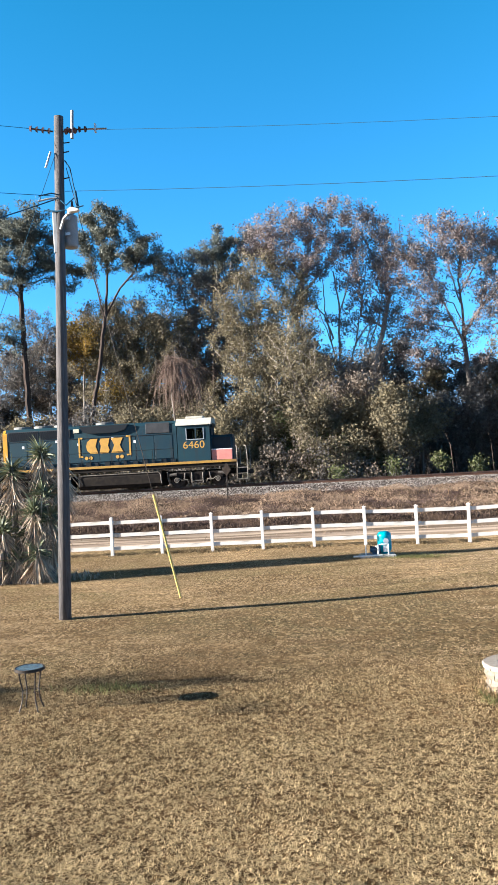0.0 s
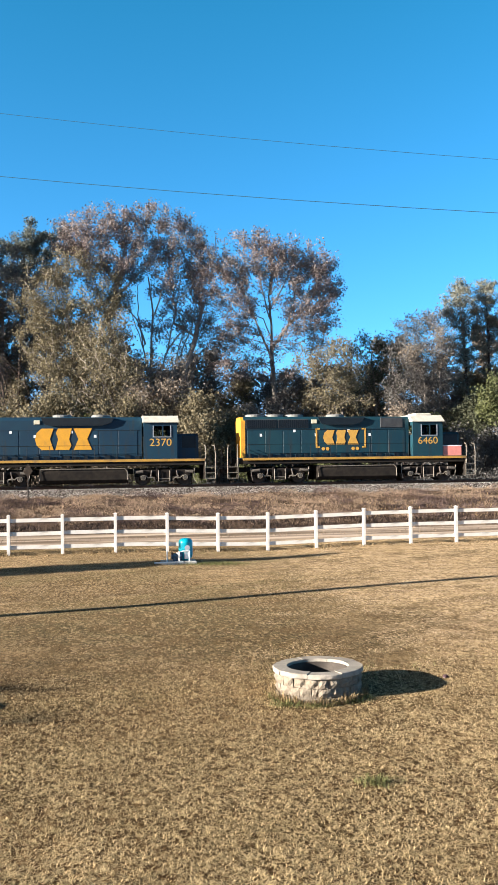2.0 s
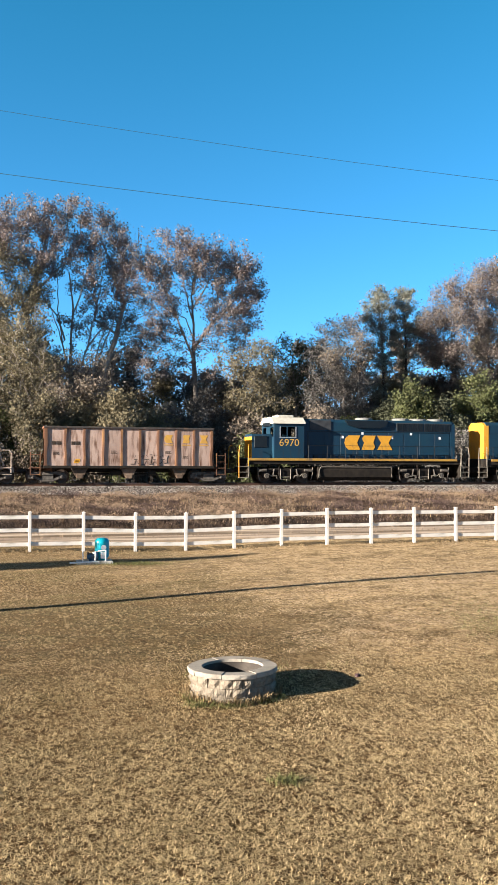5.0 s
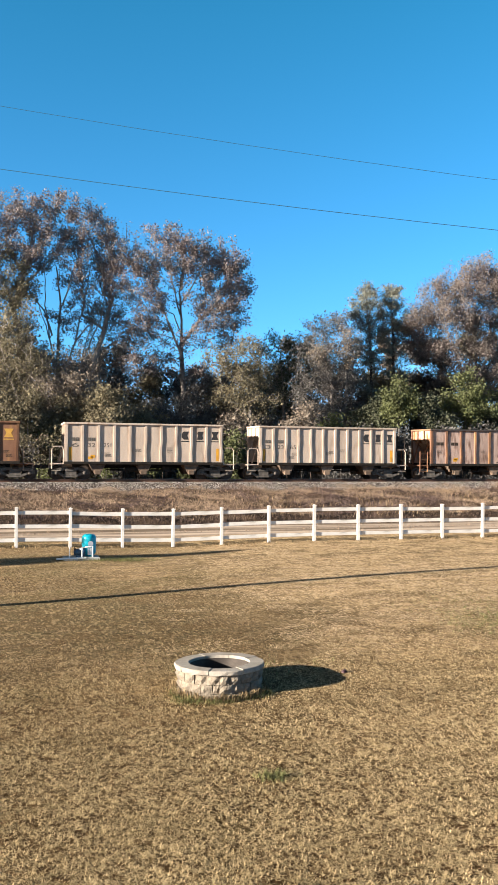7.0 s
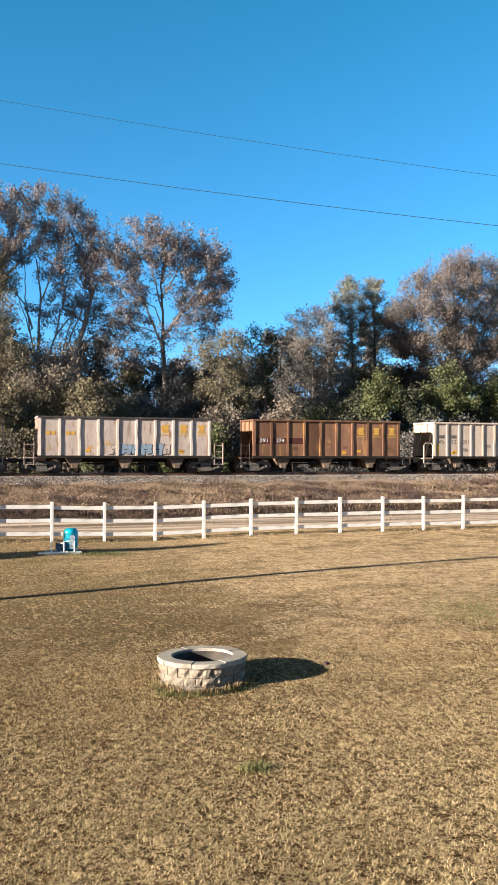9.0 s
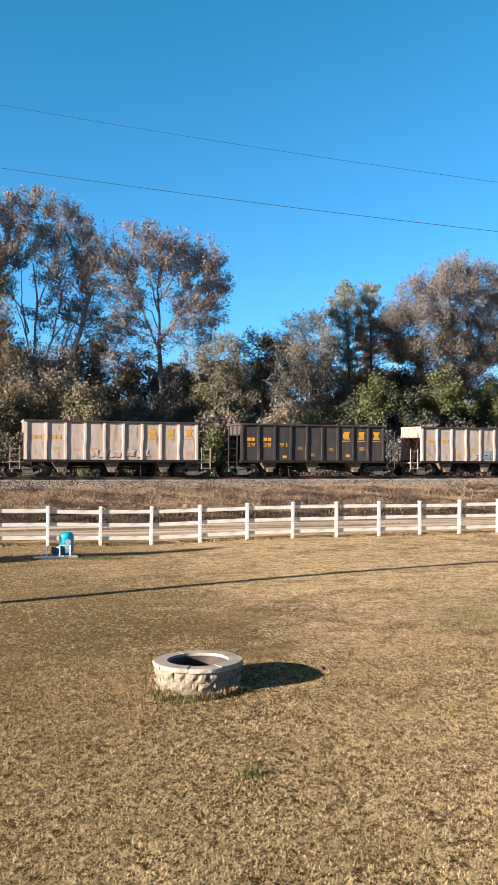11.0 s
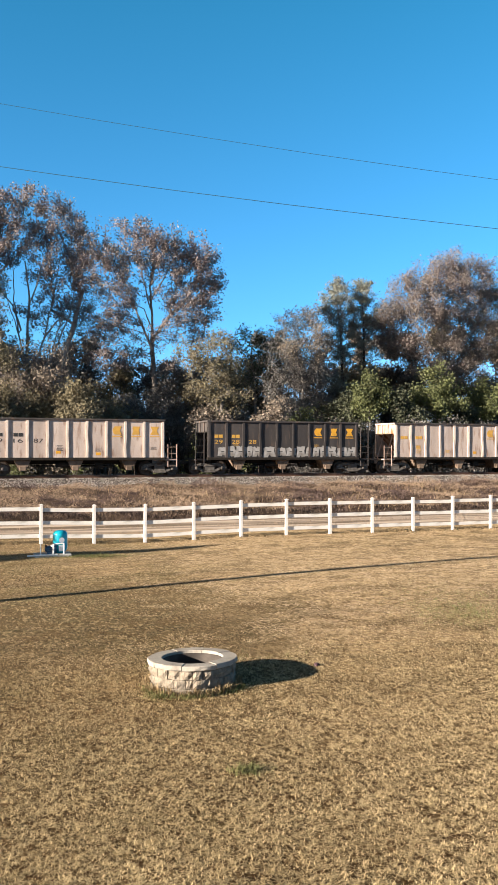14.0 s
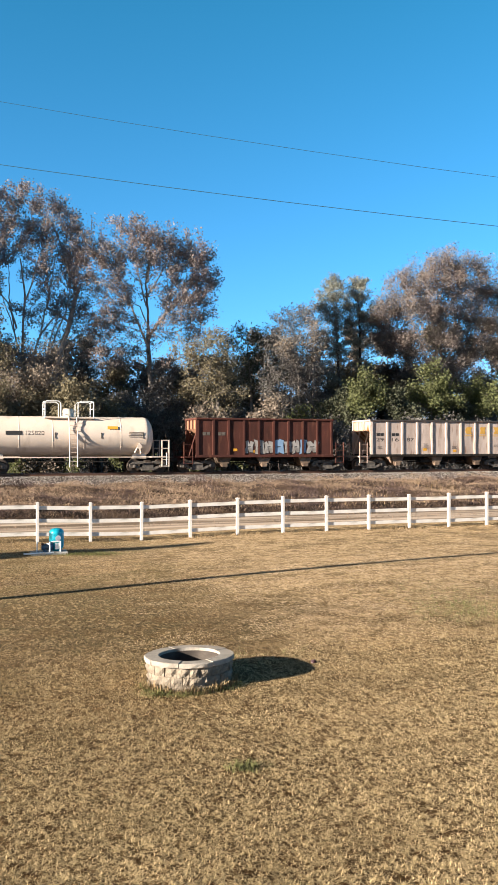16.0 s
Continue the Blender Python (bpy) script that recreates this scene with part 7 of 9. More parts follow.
tree('shrub', 'leafy shrub at the edge of the wood', 'shrub', 70.9,
     [(12.1, 0.4), (12.3, 1.9)],
     [(12.4, 3.8, 1.5, 1.2), (11.4, 2.6, 1.5, 1.5), (13.1, 2.4, 1.5, 1.5), (12.1, 1.2, 2.3, 1.5)],
     'leaf_dark', dense=1054, size=0.15, r0=0.08, seed=85, clump=0.45, twig=60.0)
tree('shrub', 'leafy shrub at the edge of the wood', 'shrub', 68.5,
     [(14.5, 0.4), (14.6, 3.2)],
     [(14.8, 5.5, 1.5, 1.8), (13.7, 3.8, 1.5, 2.2), (15.5, 3.5, 1.5, 2.2), (14.6, 1.9, 2.4, 2.2)],
     'leaf_dark', dense=1054, size=0.15, r0=0.08, seed=86, clump=0.45, twig=60.0)
tree('shrub', 'leafy shrub at the edge of the wood', 'shrub', 69.3,
     [(11.4, 0.5), (11.7, 5.9)],
     [(11.7, 7.4, 1.4, 0.8), (10.9, 6.9, 1.4, 0.9), (12.6, 6.7, 1.4, 0.9), (11.7, 6.0, 2.2, 0.9)],
     'leaf_dark', dense=1054, size=0.15, r0=0.08, seed=87, clump=0.45, twig=60.0)
tree('shrub', 'leafy shrub at the edge of the wood', 'shrub', 70.1,
     [(14.3, 0.4), (14.8, 7.0)],
     [(14.8, 8.4, 1.1, 0.7), (14.1, 7.9, 1.1, 0.8), (15.4, 7.7, 1.1, 0.8), (14.8, 7.2, 1.6, 0.8)],
     'leaf_dark', dense=1054, size=0.15, r0=0.08, seed=88, clump=0.45, twig=60.0)
tree('shrub', 'leafy shrub at the edge of the wood', 'shrub', 65.4,
     [(4.5, 1.0), (4.9, 7.3)],
     [(5.0, 8.8, 1.2, 0.7), (4.3, 8.1, 1.2, 0.9), (5.6, 7.9, 1.2, 0.9), (4.9, 7.2, 1.8, 0.9)],
     'leaf_brown', dense=1054, size=0.15, r0=0.08, seed=89, clump=0.45, twig=60.0)
tree('shrub', 'leafy shrub at the edge of the wood', 'shrub', 63.5,
     [(6.6, 1.2), (6.6, 6.3)],
     [(6.6, 7.8, 1.5, 0.9), (5.8, 7.0, 1.5, 1.0), (7.5, 6.9, 1.5, 1.0), (6.6, 5.8, 2.3, 1.0)],
     'leaf_olive', dense=1054, size=0.15, r0=0.08, seed=100, clump=0.45, twig=60.0)
tree('shrub', 'leafy shrub at the edge of the wood', 'shrub', 64.4,
     [(4.2, 1.2), (4.2, 5.0)],
     [(4.2, 6.5, 1.5, 0.9), (3.4, 5.7, 1.5, 1.0), (5.0, 5.6, 1.5, 1.0), (4.2, 4.6, 2.3, 1.0)],
     'leaf_olive', dense=1054, size=0.15, r0=0.08, seed=101, clump=0.45, twig=60.0)
tree('shrub', 'leafy shrub at the edge of the wood', 'shrub', 65.3,
     [(2.6, 1.2), (2.6, 6.8)],
     [(2.6, 8.2, 1.1, 0.9), (2.0, 7.5, 1.1, 1.1), (3.2, 7.3, 1.1, 1.1), (2.6, 6.3, 1.7, 1.1)],
     'leaf_brown', dense=1054, size=0.15, r0=0.08, seed=102, clump=0.45, twig=60.0)
tree('shrub', 'leafy shrub at the edge of the wood', 'shrub', 66.2,
     [(9.6, 1.1), (9.6, 5.1)],
     [(9.6, 6.6, 1.6, 0.8), (8.7, 5.9, 1.6, 1.0), (10.5, 5.8, 1.6, 1.0), (9.6, 4.8, 2.4, 1.0)],
     'leaf_olive', dense=1054, size=0.15, r0=0.08, seed=103, clump=0.45, twig=60.0)
tree('shrub', 'leafy shrub at the edge of the wood', 'shrub', 69.0,
     [(12.9, 1.0), (12.9, 4.7)],
     [(12.9, 6.3, 1.6, 1.0), (12.0, 5.5, 1.6, 1.1), (13.9, 5.4, 1.6, 1.1), (12.9, 4.2, 2.5, 1.1)],
     'leaf_dark', dense=1054, size=0.15, r0=0.08, seed=104, clump=0.45, twig=60.0)
tree('shrub', 'leafy shrub at the edge of the wood', 'shrub', 69.9,
     [(16.1, 0.9), (16.1, 5.0)],
     [(16.1, 6.7, 1.3, 1.0), (15.2, 5.8, 1.3, 1.2), (16.8, 5.7, 1.3, 1.2), (16.1, 4.4, 2.1, 1.2)],
     'leaf_dark', dense=1054, size=0.15, r0=0.08, seed=105, clump=0.45, twig=60.0)
tree('shrub', 'leafy shrub at the edge of the wood', 'shrub', 65.3,
     [(17.9, 1.0), (17.9, 4.4)],
     [(17.9, 6.0, 1.3, 0.8), (17.1, 5.2, 1.3, 0.9), (18.6, 5.1, 1.3, 0.9), (17.9, 4.1, 1.9, 0.9)],
     'leaf_brown', dense=1054, size=0.15, r0=0.08, seed=106, clump=0.45, twig=60.0)
tree('shrub', 'leafy shrub at the edge of the wood', 'shrub', 71.7,
     [(23.4, 0.8), (23.4, 4.3)],
     [(23.4, 6.0, 1.5, 0.9), (22.4, 5.2, 1.5, 1.1), (24.4, 5.0, 1.5, 1.1), (23.4, 3.9, 2.3, 1.1)],
     'leaf_dark', dense=1054, size=0.15, r0=0.08, seed=107, clump=0.45, twig=60.0)
tree('shrub', 'leafy shrub at the edge of the wood', 'shrub', 63.5,
     [(23.2, 1.0), (23.2, 5.2)],
     [(23.2, 6.7, 1.0, 0.9), (22.5, 5.9, 1.0, 1.0), (23.8, 5.8, 1.0, 1.0), (23.2, 4.7, 1.6, 1.0)],
     'leaf_brown', dense=1054, size=0.15, r0=0.08, seed=108, clump=0.45, twig=60.0)
tree('shrub', 'leafy shrub at the edge of the wood', 'shrub', 64.4,
     [(26.3, 1.0), (26.3, 4.5)],
     [(26.3, 5.9, 0.9, 0.6), (25.7, 5.3, 0.9, 0.7), (26.9, 5.2, 0.9, 0.7), (26.3, 4.4, 1.4, 0.7)],
     'leaf_green', dense=1054, size=0.15, r0=0.08, seed=109, clump=0.45, twig=60.0)
tree('shrub', 'leafy shrub at the edge of the wood', 'shrub', 65.3,
     [(29.1, 0.9), (29.1, 3.3)],
     [(29.1, 4.9, 1.3, 0.9), (28.2, 4.1, 1.3, 1.1), (29.9, 3.9, 1.3, 1.1), (29.1, 2.8, 1.9, 1.1)],
     'leaf_dark', dense=1054, size=0.15, r0=0.08, seed=110, clump=0.45, twig=60.0)
tree('shrub', 'leafy shrub at the edge of the wood', 'shrub', 66.2,
     [(32.8, 0.8), (32.8, 3.3)],
     [(32.8, 5.0, 1.4, 0.9), (31.8, 4.1, 1.4, 1.1), (33.8, 4.0, 1.4, 1.1), (32.8, 2.7, 2.1, 1.1)],
     'leaf_dark', dense=1054, size=0.15, r0=0.08, seed=111, clump=0.45, twig=60.0)
tree('shrub', 'leafy shrub at the edge of the wood', 'shrub', 63.5,
     [(35.8, 0.9), (35.8, 3.3)],
     [(35.8, 5.0, 1.5, 0.9), (34.7, 4.1, 1.5, 1.0), (37.0, 3.9, 1.5, 1.0), (35.8, 2.8, 2.3, 1.0)],
     'leaf_dark', dense=1054, size=0.15, r0=0.08, seed=112, clump=0.45, twig=60.0)
tree('shrub', 'leafy shrub at the edge of the wood', 'shrub', 64.4,
     [(41.0, 0.8), (41.0, 3.3)],
     [(41.0, 5.0, 1.5, 0.9), (39.8, 4.1, 1.5, 1.0), (42.2, 4.0, 1.5, 1.0), (41.0, 2.7, 2.3, 1.0)],
     'leaf_dark', dense=1054, size=0.15, r0=0.08, seed=113, clump=0.45, twig=60.0)
tree('shrub', 'leafy shrub at the edge of the wood', 'shrub', 65.3,
     [(45.8, 0.7), (45.8, 3.3)],
     [(45.8, 5.1, 1.6, 0.9), (44.6, 4.2, 1.6, 1.1), (47.0, 4.0, 1.6, 1.1), (45.8, 2.7, 2.3, 1.1)],
     'leaf_dark', dense=1054, size=0.15, r0=0.08, seed=114, clump=0.45, twig=60.0)
tree('shrub', 'leafy shrub at the edge of the wood', 'shrub', 66.2,
     [(50.2, 0.7), (50.2, 3.8)],
     [(50.2, 6.0, 1.6, 1.3), (49.0, 4.6, 1.6, 1.6), (51.6, 4.4, 1.6, 1.6), (50.2, 2.5, 2.4, 1.6)],
     'leaf_dark', dense=1054, size=0.15, r0=0.08, seed=115, clump=0.45, twig=60.0)
tree('shrub', 'leafy shrub at the edge of the wood', 'shrub', 69.0,
     [(17.4, 0.9), (17.4, 2.3)],
     [(17.4, 3.8, 1.3, 0.9), (16.5, 3.2, 1.3, 1.0), (18.1, 3.0, 1.3, 1.0), (17.4, 2.0, 2.0, 1.0)],
     'leaf_dark', dense=1054, size=0.15, r0=0.08, seed=116, clump=0.45, twig=60.0)
tree('shrub', 'leafy shrub at the edge of the wood', 'shrub', 69.9,
     [(13.6, 0.9), (13.6, 1.8)],
     [(13.6, 3.4, 1.3, 0.9), (12.8, 2.6, 1.3, 1.0), (14.3, 2.5, 1.3, 1.0), (13.6, 1.5, 2.1, 1.0)],
     'leaf_dark', dense=1054, size=0.15, r0=0.08, seed=117, clump=0.45, twig=60.0)
tree('shrub', 'leafy shrub at the edge of the wood', 'shrub', 70.8,
     [(22.6, 0.8), (22.6, 1.8)],
     [(22.6, 3.4, 1.4, 0.9), (21.7, 2.6, 1.4, 1.0), (23.4, 2.4, 1.4, 1.0), (22.6, 1.3, 2.1, 1.0)],
     'leaf_dark', dense=1054, size=0.15, r0=0.08, seed=118, clump=0.45, twig=60.0)
tree('shrub', 'leafy shrub at the edge of the wood', 'shrub', 66.2,
     [(25.7, 0.9), (25.7, 1.8)],
     [(25.7, 3.4, 1.4, 0.8), (24.8, 2.6, 1.4, 1.0), (26.7, 2.5, 1.4, 1.0), (25.7, 1.5, 2.1, 1.0)],
     'leaf_dark', dense=1054, size=0.15, r0=0.08, seed=119, clump=0.45, twig=60.0)
tree('bush', 'small sunlit green bush beside the ballast', 'shrub', 59.8,
     [(6.6, 1.1), (6.6, 2.0)],
     [(6.7, 2.4, 0.5, 0.5), (6.4, 2.0, 0.5, 0.4), (6.9, 2.0, 0.5, 0.4)],
     'leaf_green', dense=1190, size=0.13, r0=0.03, seed=130, clump=0.25, group='bushes by the track', twig=60.0)
tree('bush', 'small sunlit green bush beside the ballast', 'shrub', 59.8,
     [(9.8, 0.9), (9.9, 2.3)],
     [(9.9, 2.6, 0.5, 0.5), (9.6, 2.3, 0.5, 0.4), (10.2, 2.2, 0.5, 0.4)],
     'leaf_green', dense=1190, size=0.13, r0=0.03, seed=131, clump=0.25, group='bushes by the track', twig=60.0)
tree('bush', 'small sunlit green bush beside the ballast', 'shrub', 59.8,
     [(12.6, 0.8), (12.7, 1.8)],
     [(12.7, 2.2, 0.5, 0.5), (12.4, 1.8, 0.5, 0.4), (13.0, 1.7, 0.5, 0.4)],
     'leaf_green', dense=1190, size=0.13, r0=0.03, seed=132, clump=0.25, group='bushes by the track', twig=60.0)
tree('bush', 'small sunlit green bush beside the ballast', 'shrub', 59.8,
     [(2.5, 1.3), (2.5, 1.7)],
     [(2.6, 2.0, 0.5, 0.3), (2.2, 1.8, 0.5, 0.3), (2.8, 1.7, 0.5, 0.3)],
     'leaf_green', dense=1190, size=0.13, r0=0.03, seed=133, clump=0.25, group='bushes by the track', twig=60.0)
tree('bush', 'small sunlit green bush beside the ballast', 'shrub', 59.8,
     [(19.5, 0.7), (19.5, 2.2)],
     [(19.5, 2.5, 0.5, 0.3), (19.2, 2.2, 0.5, 0.2), (19.8, 2.2, 0.5, 0.2)],
     'leaf_green', dense=1190, size=0.13, r0=0.03, seed=134, clump=0.25, group='bushes by the track', twig=60.0)
tree('bush', 'small sunlit green bush beside the ballast', 'shrub', 59.8,
     [(12.4, 0.8), (12.4, 1.8)],
     [(12.4, 2.0, 0.5, 0.2), (12.2, 1.8, 0.5, 0.2), (12.7, 1.8, 0.5, 0.2)],
     'leaf_green', dense=1190, size=0.13, r0=0.03, seed=135, clump=0.25, group='bushes by the track', twig=60.0)
tree('wood_tree', 'dark leafy tree standing deep in the wood', 'tree', 82.1860705088185,
     [(-34.6, 6.0), (-33.8, 15.4)],
     [(-34.0, 16.1, 2.1, 1.7), (-35.2, 14.4, 1.9, 1.8), (-34.9, 12.7, 2.6, 1.6), (-34.4, 10.8, 2.3, 1.5), (-33.6, 8.9, 2.3, 1.8), (-35.6, 7.2, 2.4, 1.7)],
     'leaf_brown', dense=330, size=0.24, r0=0.12, seed=140, clump=0.48, twig=16.0, group='trees deep in the wood')
tree('wood_tree', 'dark leafy tree standing deep in the wood', 'tree', 85.63491538187594,
     [(-33.2, 6.0), (-32.6, 14.9)],
     [(-33.0, 15.6, 2.5, 1.7), (-32.6, 13.7, 2.7, 1.6), (-34.1, 12.0, 2.3, 1.6), (-32.3, 10.0, 2.6, 1.7), (-32.9, 8.0, 2.4, 1.7), (-33.6, 6.4, 2.6, 1.5)],
     'leaf_olive', dense=330, size=0.24, r0=0.12, seed=186, clump=0.48, twig=16.0, group='trees deep in the wood')
tree('wood_tree', 'dark leafy tree standing deep in the wood', 'tree', 87.99105367225467,
     [(-30.9, 5.8), (-30.6, 15.3)],
     [(-30.2, 16.0, 2.6, 1.6), (-30.3, 14.0, 2.2, 1.6), (-29.4, 11.9, 2.1, 1.9), (-31.6, 10.2, 2.2, 1.9), (-32.0, 8.1, 2.5, 1.6), (-31.4, 6.1, 2.7, 2.0)],
     'leaf_dark', dense=330, size=0.24, r0=0.12, seed=235, clump=0.48, twig=16.0, group='trees deep in the wood')
tree('wood_tree', 'dark leafy tree standing deep in the wood', 'tree', 83.81795882650154,
     [(-27.1, 5.6), (-26.8, 15.2)],
     [(-25.5, 15.9, 2.6, 1.6), (-26.2, 14.2, 2.6, 1.6), (-27.6, 12.6, 2.5, 1.6), (-27.2, 10.6, 2.6, 1.8), (-25.8, 9.0, 2.5, 1.6), (-26.5, 7.2, 2.6, 1.7)],
     'leaf_brown', dense=330, size=0.24, r0=0.12, seed=274, clump=0.48, twig=16.0, group='trees deep in the wood')
tree('wood_tree', 'dark leafy tree standing deep in the wood', 'tree', 85.00006429355761,
     [(-24.4, 5.5), (-23.8, 16.0)],
     [(-24.2, 16.8, 2.4, 1.6), (-24.4, 14.9, 2.2, 1.9), (-24.6, 13.1, 2.3, 1.8), (-25.3, 11.1, 2.2, 1.8), (-24.0, 9.3, 2.1, 1.6), (-23.5, 7.4, 2.1, 1.8), (-23.7, 5.8, 2.7, 1.8)],
     'leaf_olive', dense=330, size=0.24, r0=0.12, seed=324, clump=0.48, twig=16.0, group='trees deep in the wood')
tree('wood_tree', 'dark leafy tree standing deep in the wood', 'tree', 83.62704696348551,
     [(-21.6, 5.3), (-21.2, 16.4)],
     [(-21.2, 17.1, 2.4, 1.5), (-21.5, 15.4, 2.5, 1.7), (-22.0, 13.5, 2.2, 1.8), (-21.4, 11.5, 2.1, 1.5), (-22.1, 9.8, 2.5, 1.8), (-22.0, 8.2, 2.5, 1.8), (-22.0, 6.2, 2.0, 1.6)],
     'leaf_brown', dense=330, size=0.24, r0=0.12, seed=365, clump=0.48, twig=16.0, group='trees deep in the wood')
tree('wood_tree', 'dark leafy tree standing deep in the wood', 'tree', 82.29614113329997,
     [(-18.9, 5.1), (-18.3, 15.8)],
     [(-19.4, 16.5, 2.2, 1.5), (-17.6, 14.7, 2.3, 1.7), (-17.3, 12.9, 2.4, 1.5), (-18.0, 11.2, 2.4, 1.9), (-17.8, 9.5, 2.5, 1.8), (-19.6, 7.6, 2.1, 1.5), (-18.8, 5.7, 2.0, 1.8)],
     'leaf_dark', dense=330, size=0.24, r0=0.12, seed=406, clump=0.48, twig=16.0, group='trees deep in the wood')
tree('wood_tree', 'dark leafy tree standing deep in the wood', 'tree', 86.65898596433667,
     [(-17.4, 5.1), (-17.2, 16.8)],
     [(-16.4, 17.5, 2.4, 1.7), (-16.6, 15.5, 2.2, 1.6), (-17.1, 13.5, 2.6, 1.7), (-17.0, 11.8, 2.6, 1.6), (-16.2, 9.8, 2.6, 1.9), (-17.0, 8.3, 2.6, 1.5), (-17.9, 6.6, 2.4, 1.7)],
     'leaf_dark', dense=330, size=0.24, r0=0.12, seed=446, clump=0.48, twig=16.0, group='trees deep in the wood')
tree('wood_tree', 'dark leafy tree standing deep in the wood', 'tree', 82.10755091511085,
     [(-13.8, 4.8), (-13.4, 16.4)],
     [(-14.2, 17.2, 2.2, 1.5), (-13.2, 15.3, 2.2, 1.5), (-13.6, 13.8, 2.2, 1.6), (-12.3, 12.1, 2.2, 1.5), (-13.0, 10.6, 2.4, 1.7), (-13.6, 9.2, 2.3, 1.7), (-14.7, 7.4, 2.5, 1.5), (-13.1, 5.6, 2.1, 1.9)],
     'leaf_olive', dense=330, size=0.24, r0=0.12, seed=493, clump=0.48, twig=16.0, group='trees deep in the wood')
tree('wood_tree', 'dark leafy tree standing deep in the wood', 'tree', 87.01709170772206,
     [(-11.8, 4.8), (-10.8, 17.2)],
     [(-11.2, 17.9, 2.3, 1.9), (-11.5, 15.9, 2.7, 1.9), (-11.3, 14.2, 2.1, 1.9), (-10.4, 12.2, 2.6, 1.8), (-11.3, 10.3, 2.1, 1.8), (-12.4, 8.8, 2.6, 1.5), (-12.6, 7.2, 2.7, 1.6), (-10.9, 5.5, 2.1, 1.9)],
     'leaf_olive', dense=330, size=0.24, r0=0.12, seed=540, clump=0.48, twig=16.0, group='trees deep in the wood')
tree('wood_tree', 'dark leafy tree standing deep in the wood', 'tree', 87.38440776858725,
     [(-8.9, 4.6), (-8.5, 17.0)],
     [(-7.5, 17.7, 2.4, 1.9), (-7.6, 16.1, 2.7, 1.6), (-8.2, 14.4, 2.6, 1.6), (-9.1, 12.7, 2.5, 1.9), (-8.9, 10.9, 2.3, 1.7), (-9.6, 9.2, 2.4, 2.0), (-8.1, 7.3, 2.1, 1.9), (-8.4, 5.4, 2.4, 1.8)],
     'leaf_dark', dense=330, size=0.24, r0=0.12, seed=588, clump=0.48, twig=16.0, group='trees deep in the wood')
tree('wood_tree', 'dark leafy tree standing deep in the wood', 'tree', 86.20893229241672,
     [(-6.1, 4.5), (-5.7, 15.6)],
     [(-5.0, 16.3, 2.7, 1.8), (-6.5, 14.4, 2.5, 1.6), (-4.6, 12.5, 2.6, 1.8), (-5.4, 10.6, 2.6, 1.8), (-4.7, 8.7, 2.6, 1.7), (-5.2, 7.0, 2.1, 1.8), (-6.1, 5.4, 2.6, 1.7)],
     'leaf_dark', dense=330, size=0.24, r0=0.12, seed=632, clump=0.48, twig=16.0, group='trees deep in the wood')
tree('wood_tree', 'dark leafy tree standing deep in the wood', 'tree', 82.55585398960899,
     [(-3.4, 4.3), (-2.6, 14.1)],
     [(-2.0, 14.8, 2.2, 1.8), (-3.0, 12.9, 2.1, 1.6), (-2.6, 11.0, 2.6, 1.8), (-3.8, 9.5, 2.1, 1.5), (-2.4, 7.6, 2.5, 1.6), (-3.7, 5.8, 2.2, 1.8)],
     'leaf_olive', dense=330, size=0.24, r0=0.12, seed=675, clump=0.48, twig=16.0, group='trees deep in the wood')
tree('wood_tree', 'dark leafy tree standing deep in the wood', 'tree', 87.6653185549105,
     [(-1.3, 4.2), (-0.5, 13.7)],
     [(-0.1, 14.4, 2.3, 1.6), (-1.1, 12.7, 2.1, 1.8), (-0.9, 10.8, 2.1, 1.7), (-2.0, 8.8, 2.3, 1.7), (-1.7, 7.0, 2.4, 1.9), (-1.6, 5.0, 2.3, 1.8)],
     'leaf_dark', dense=330, size=0.24, r0=0.12, seed=713, clump=0.48, twig=16.0, group='trees deep in the wood')
tree('wood_tree', 'dark leafy tree standing deep in the wood', 'tree', 83.05828736895921,
     [(1.5, 4.0), (1.7, 12.3)],
     [(2.4, 12.9, 2.3, 1.5), (1.6, 11.2, 2.4, 1.8), (1.1, 9.5, 2.4, 1.7), (2.6, 7.8, 2.4, 1.5), (0.8, 6.0, 2.1, 1.8), (1.6, 4.2, 2.4, 1.7)],
     'leaf_dark', dense=330, size=0.24, r0=0.12, seed=761, clump=0.48, twig=16.0, group='trees deep in the wood')
tree('wood_tree', 'dark leafy tree standing deep in the wood', 'tree', 86.67389837994932,
     [(4.4, 3.9), (4.9, 10.8)],
     [(5.4, 11.4, 2.3, 1.6), (5.6, 9.7, 2.0, 1.8), (5.2, 8.0, 2.2, 1.7), (4.6, 6.3, 2.6, 1.7), (3.5, 4.4, 2.2, 1.6)],
     'leaf_dark', dense=330, size=0.24, r0=0.12, seed=808, clump=0.48, twig=16.0, group='trees deep in the wood')
tree('wood_tree', 'dark leafy tree standing deep in the wood', 'tree', 86.00584936815822,
     [(7.1, 3.7), (7.3, 12.9)],
     [(8.0, 13.6, 2.3, 2.0), (7.8, 12.0, 2.6, 1.9), (6.7, 10.2, 2.1, 1.9), (6.9, 8.5, 2.6, 1.7), (8.0, 6.7, 2.2, 1.9), (7.2, 5.1, 2.4, 1.8)],
     'leaf_dark', dense=330, size=0.24, r0=0.12, seed=855, clump=0.48, twig=16.0, group='trees deep in the wood')
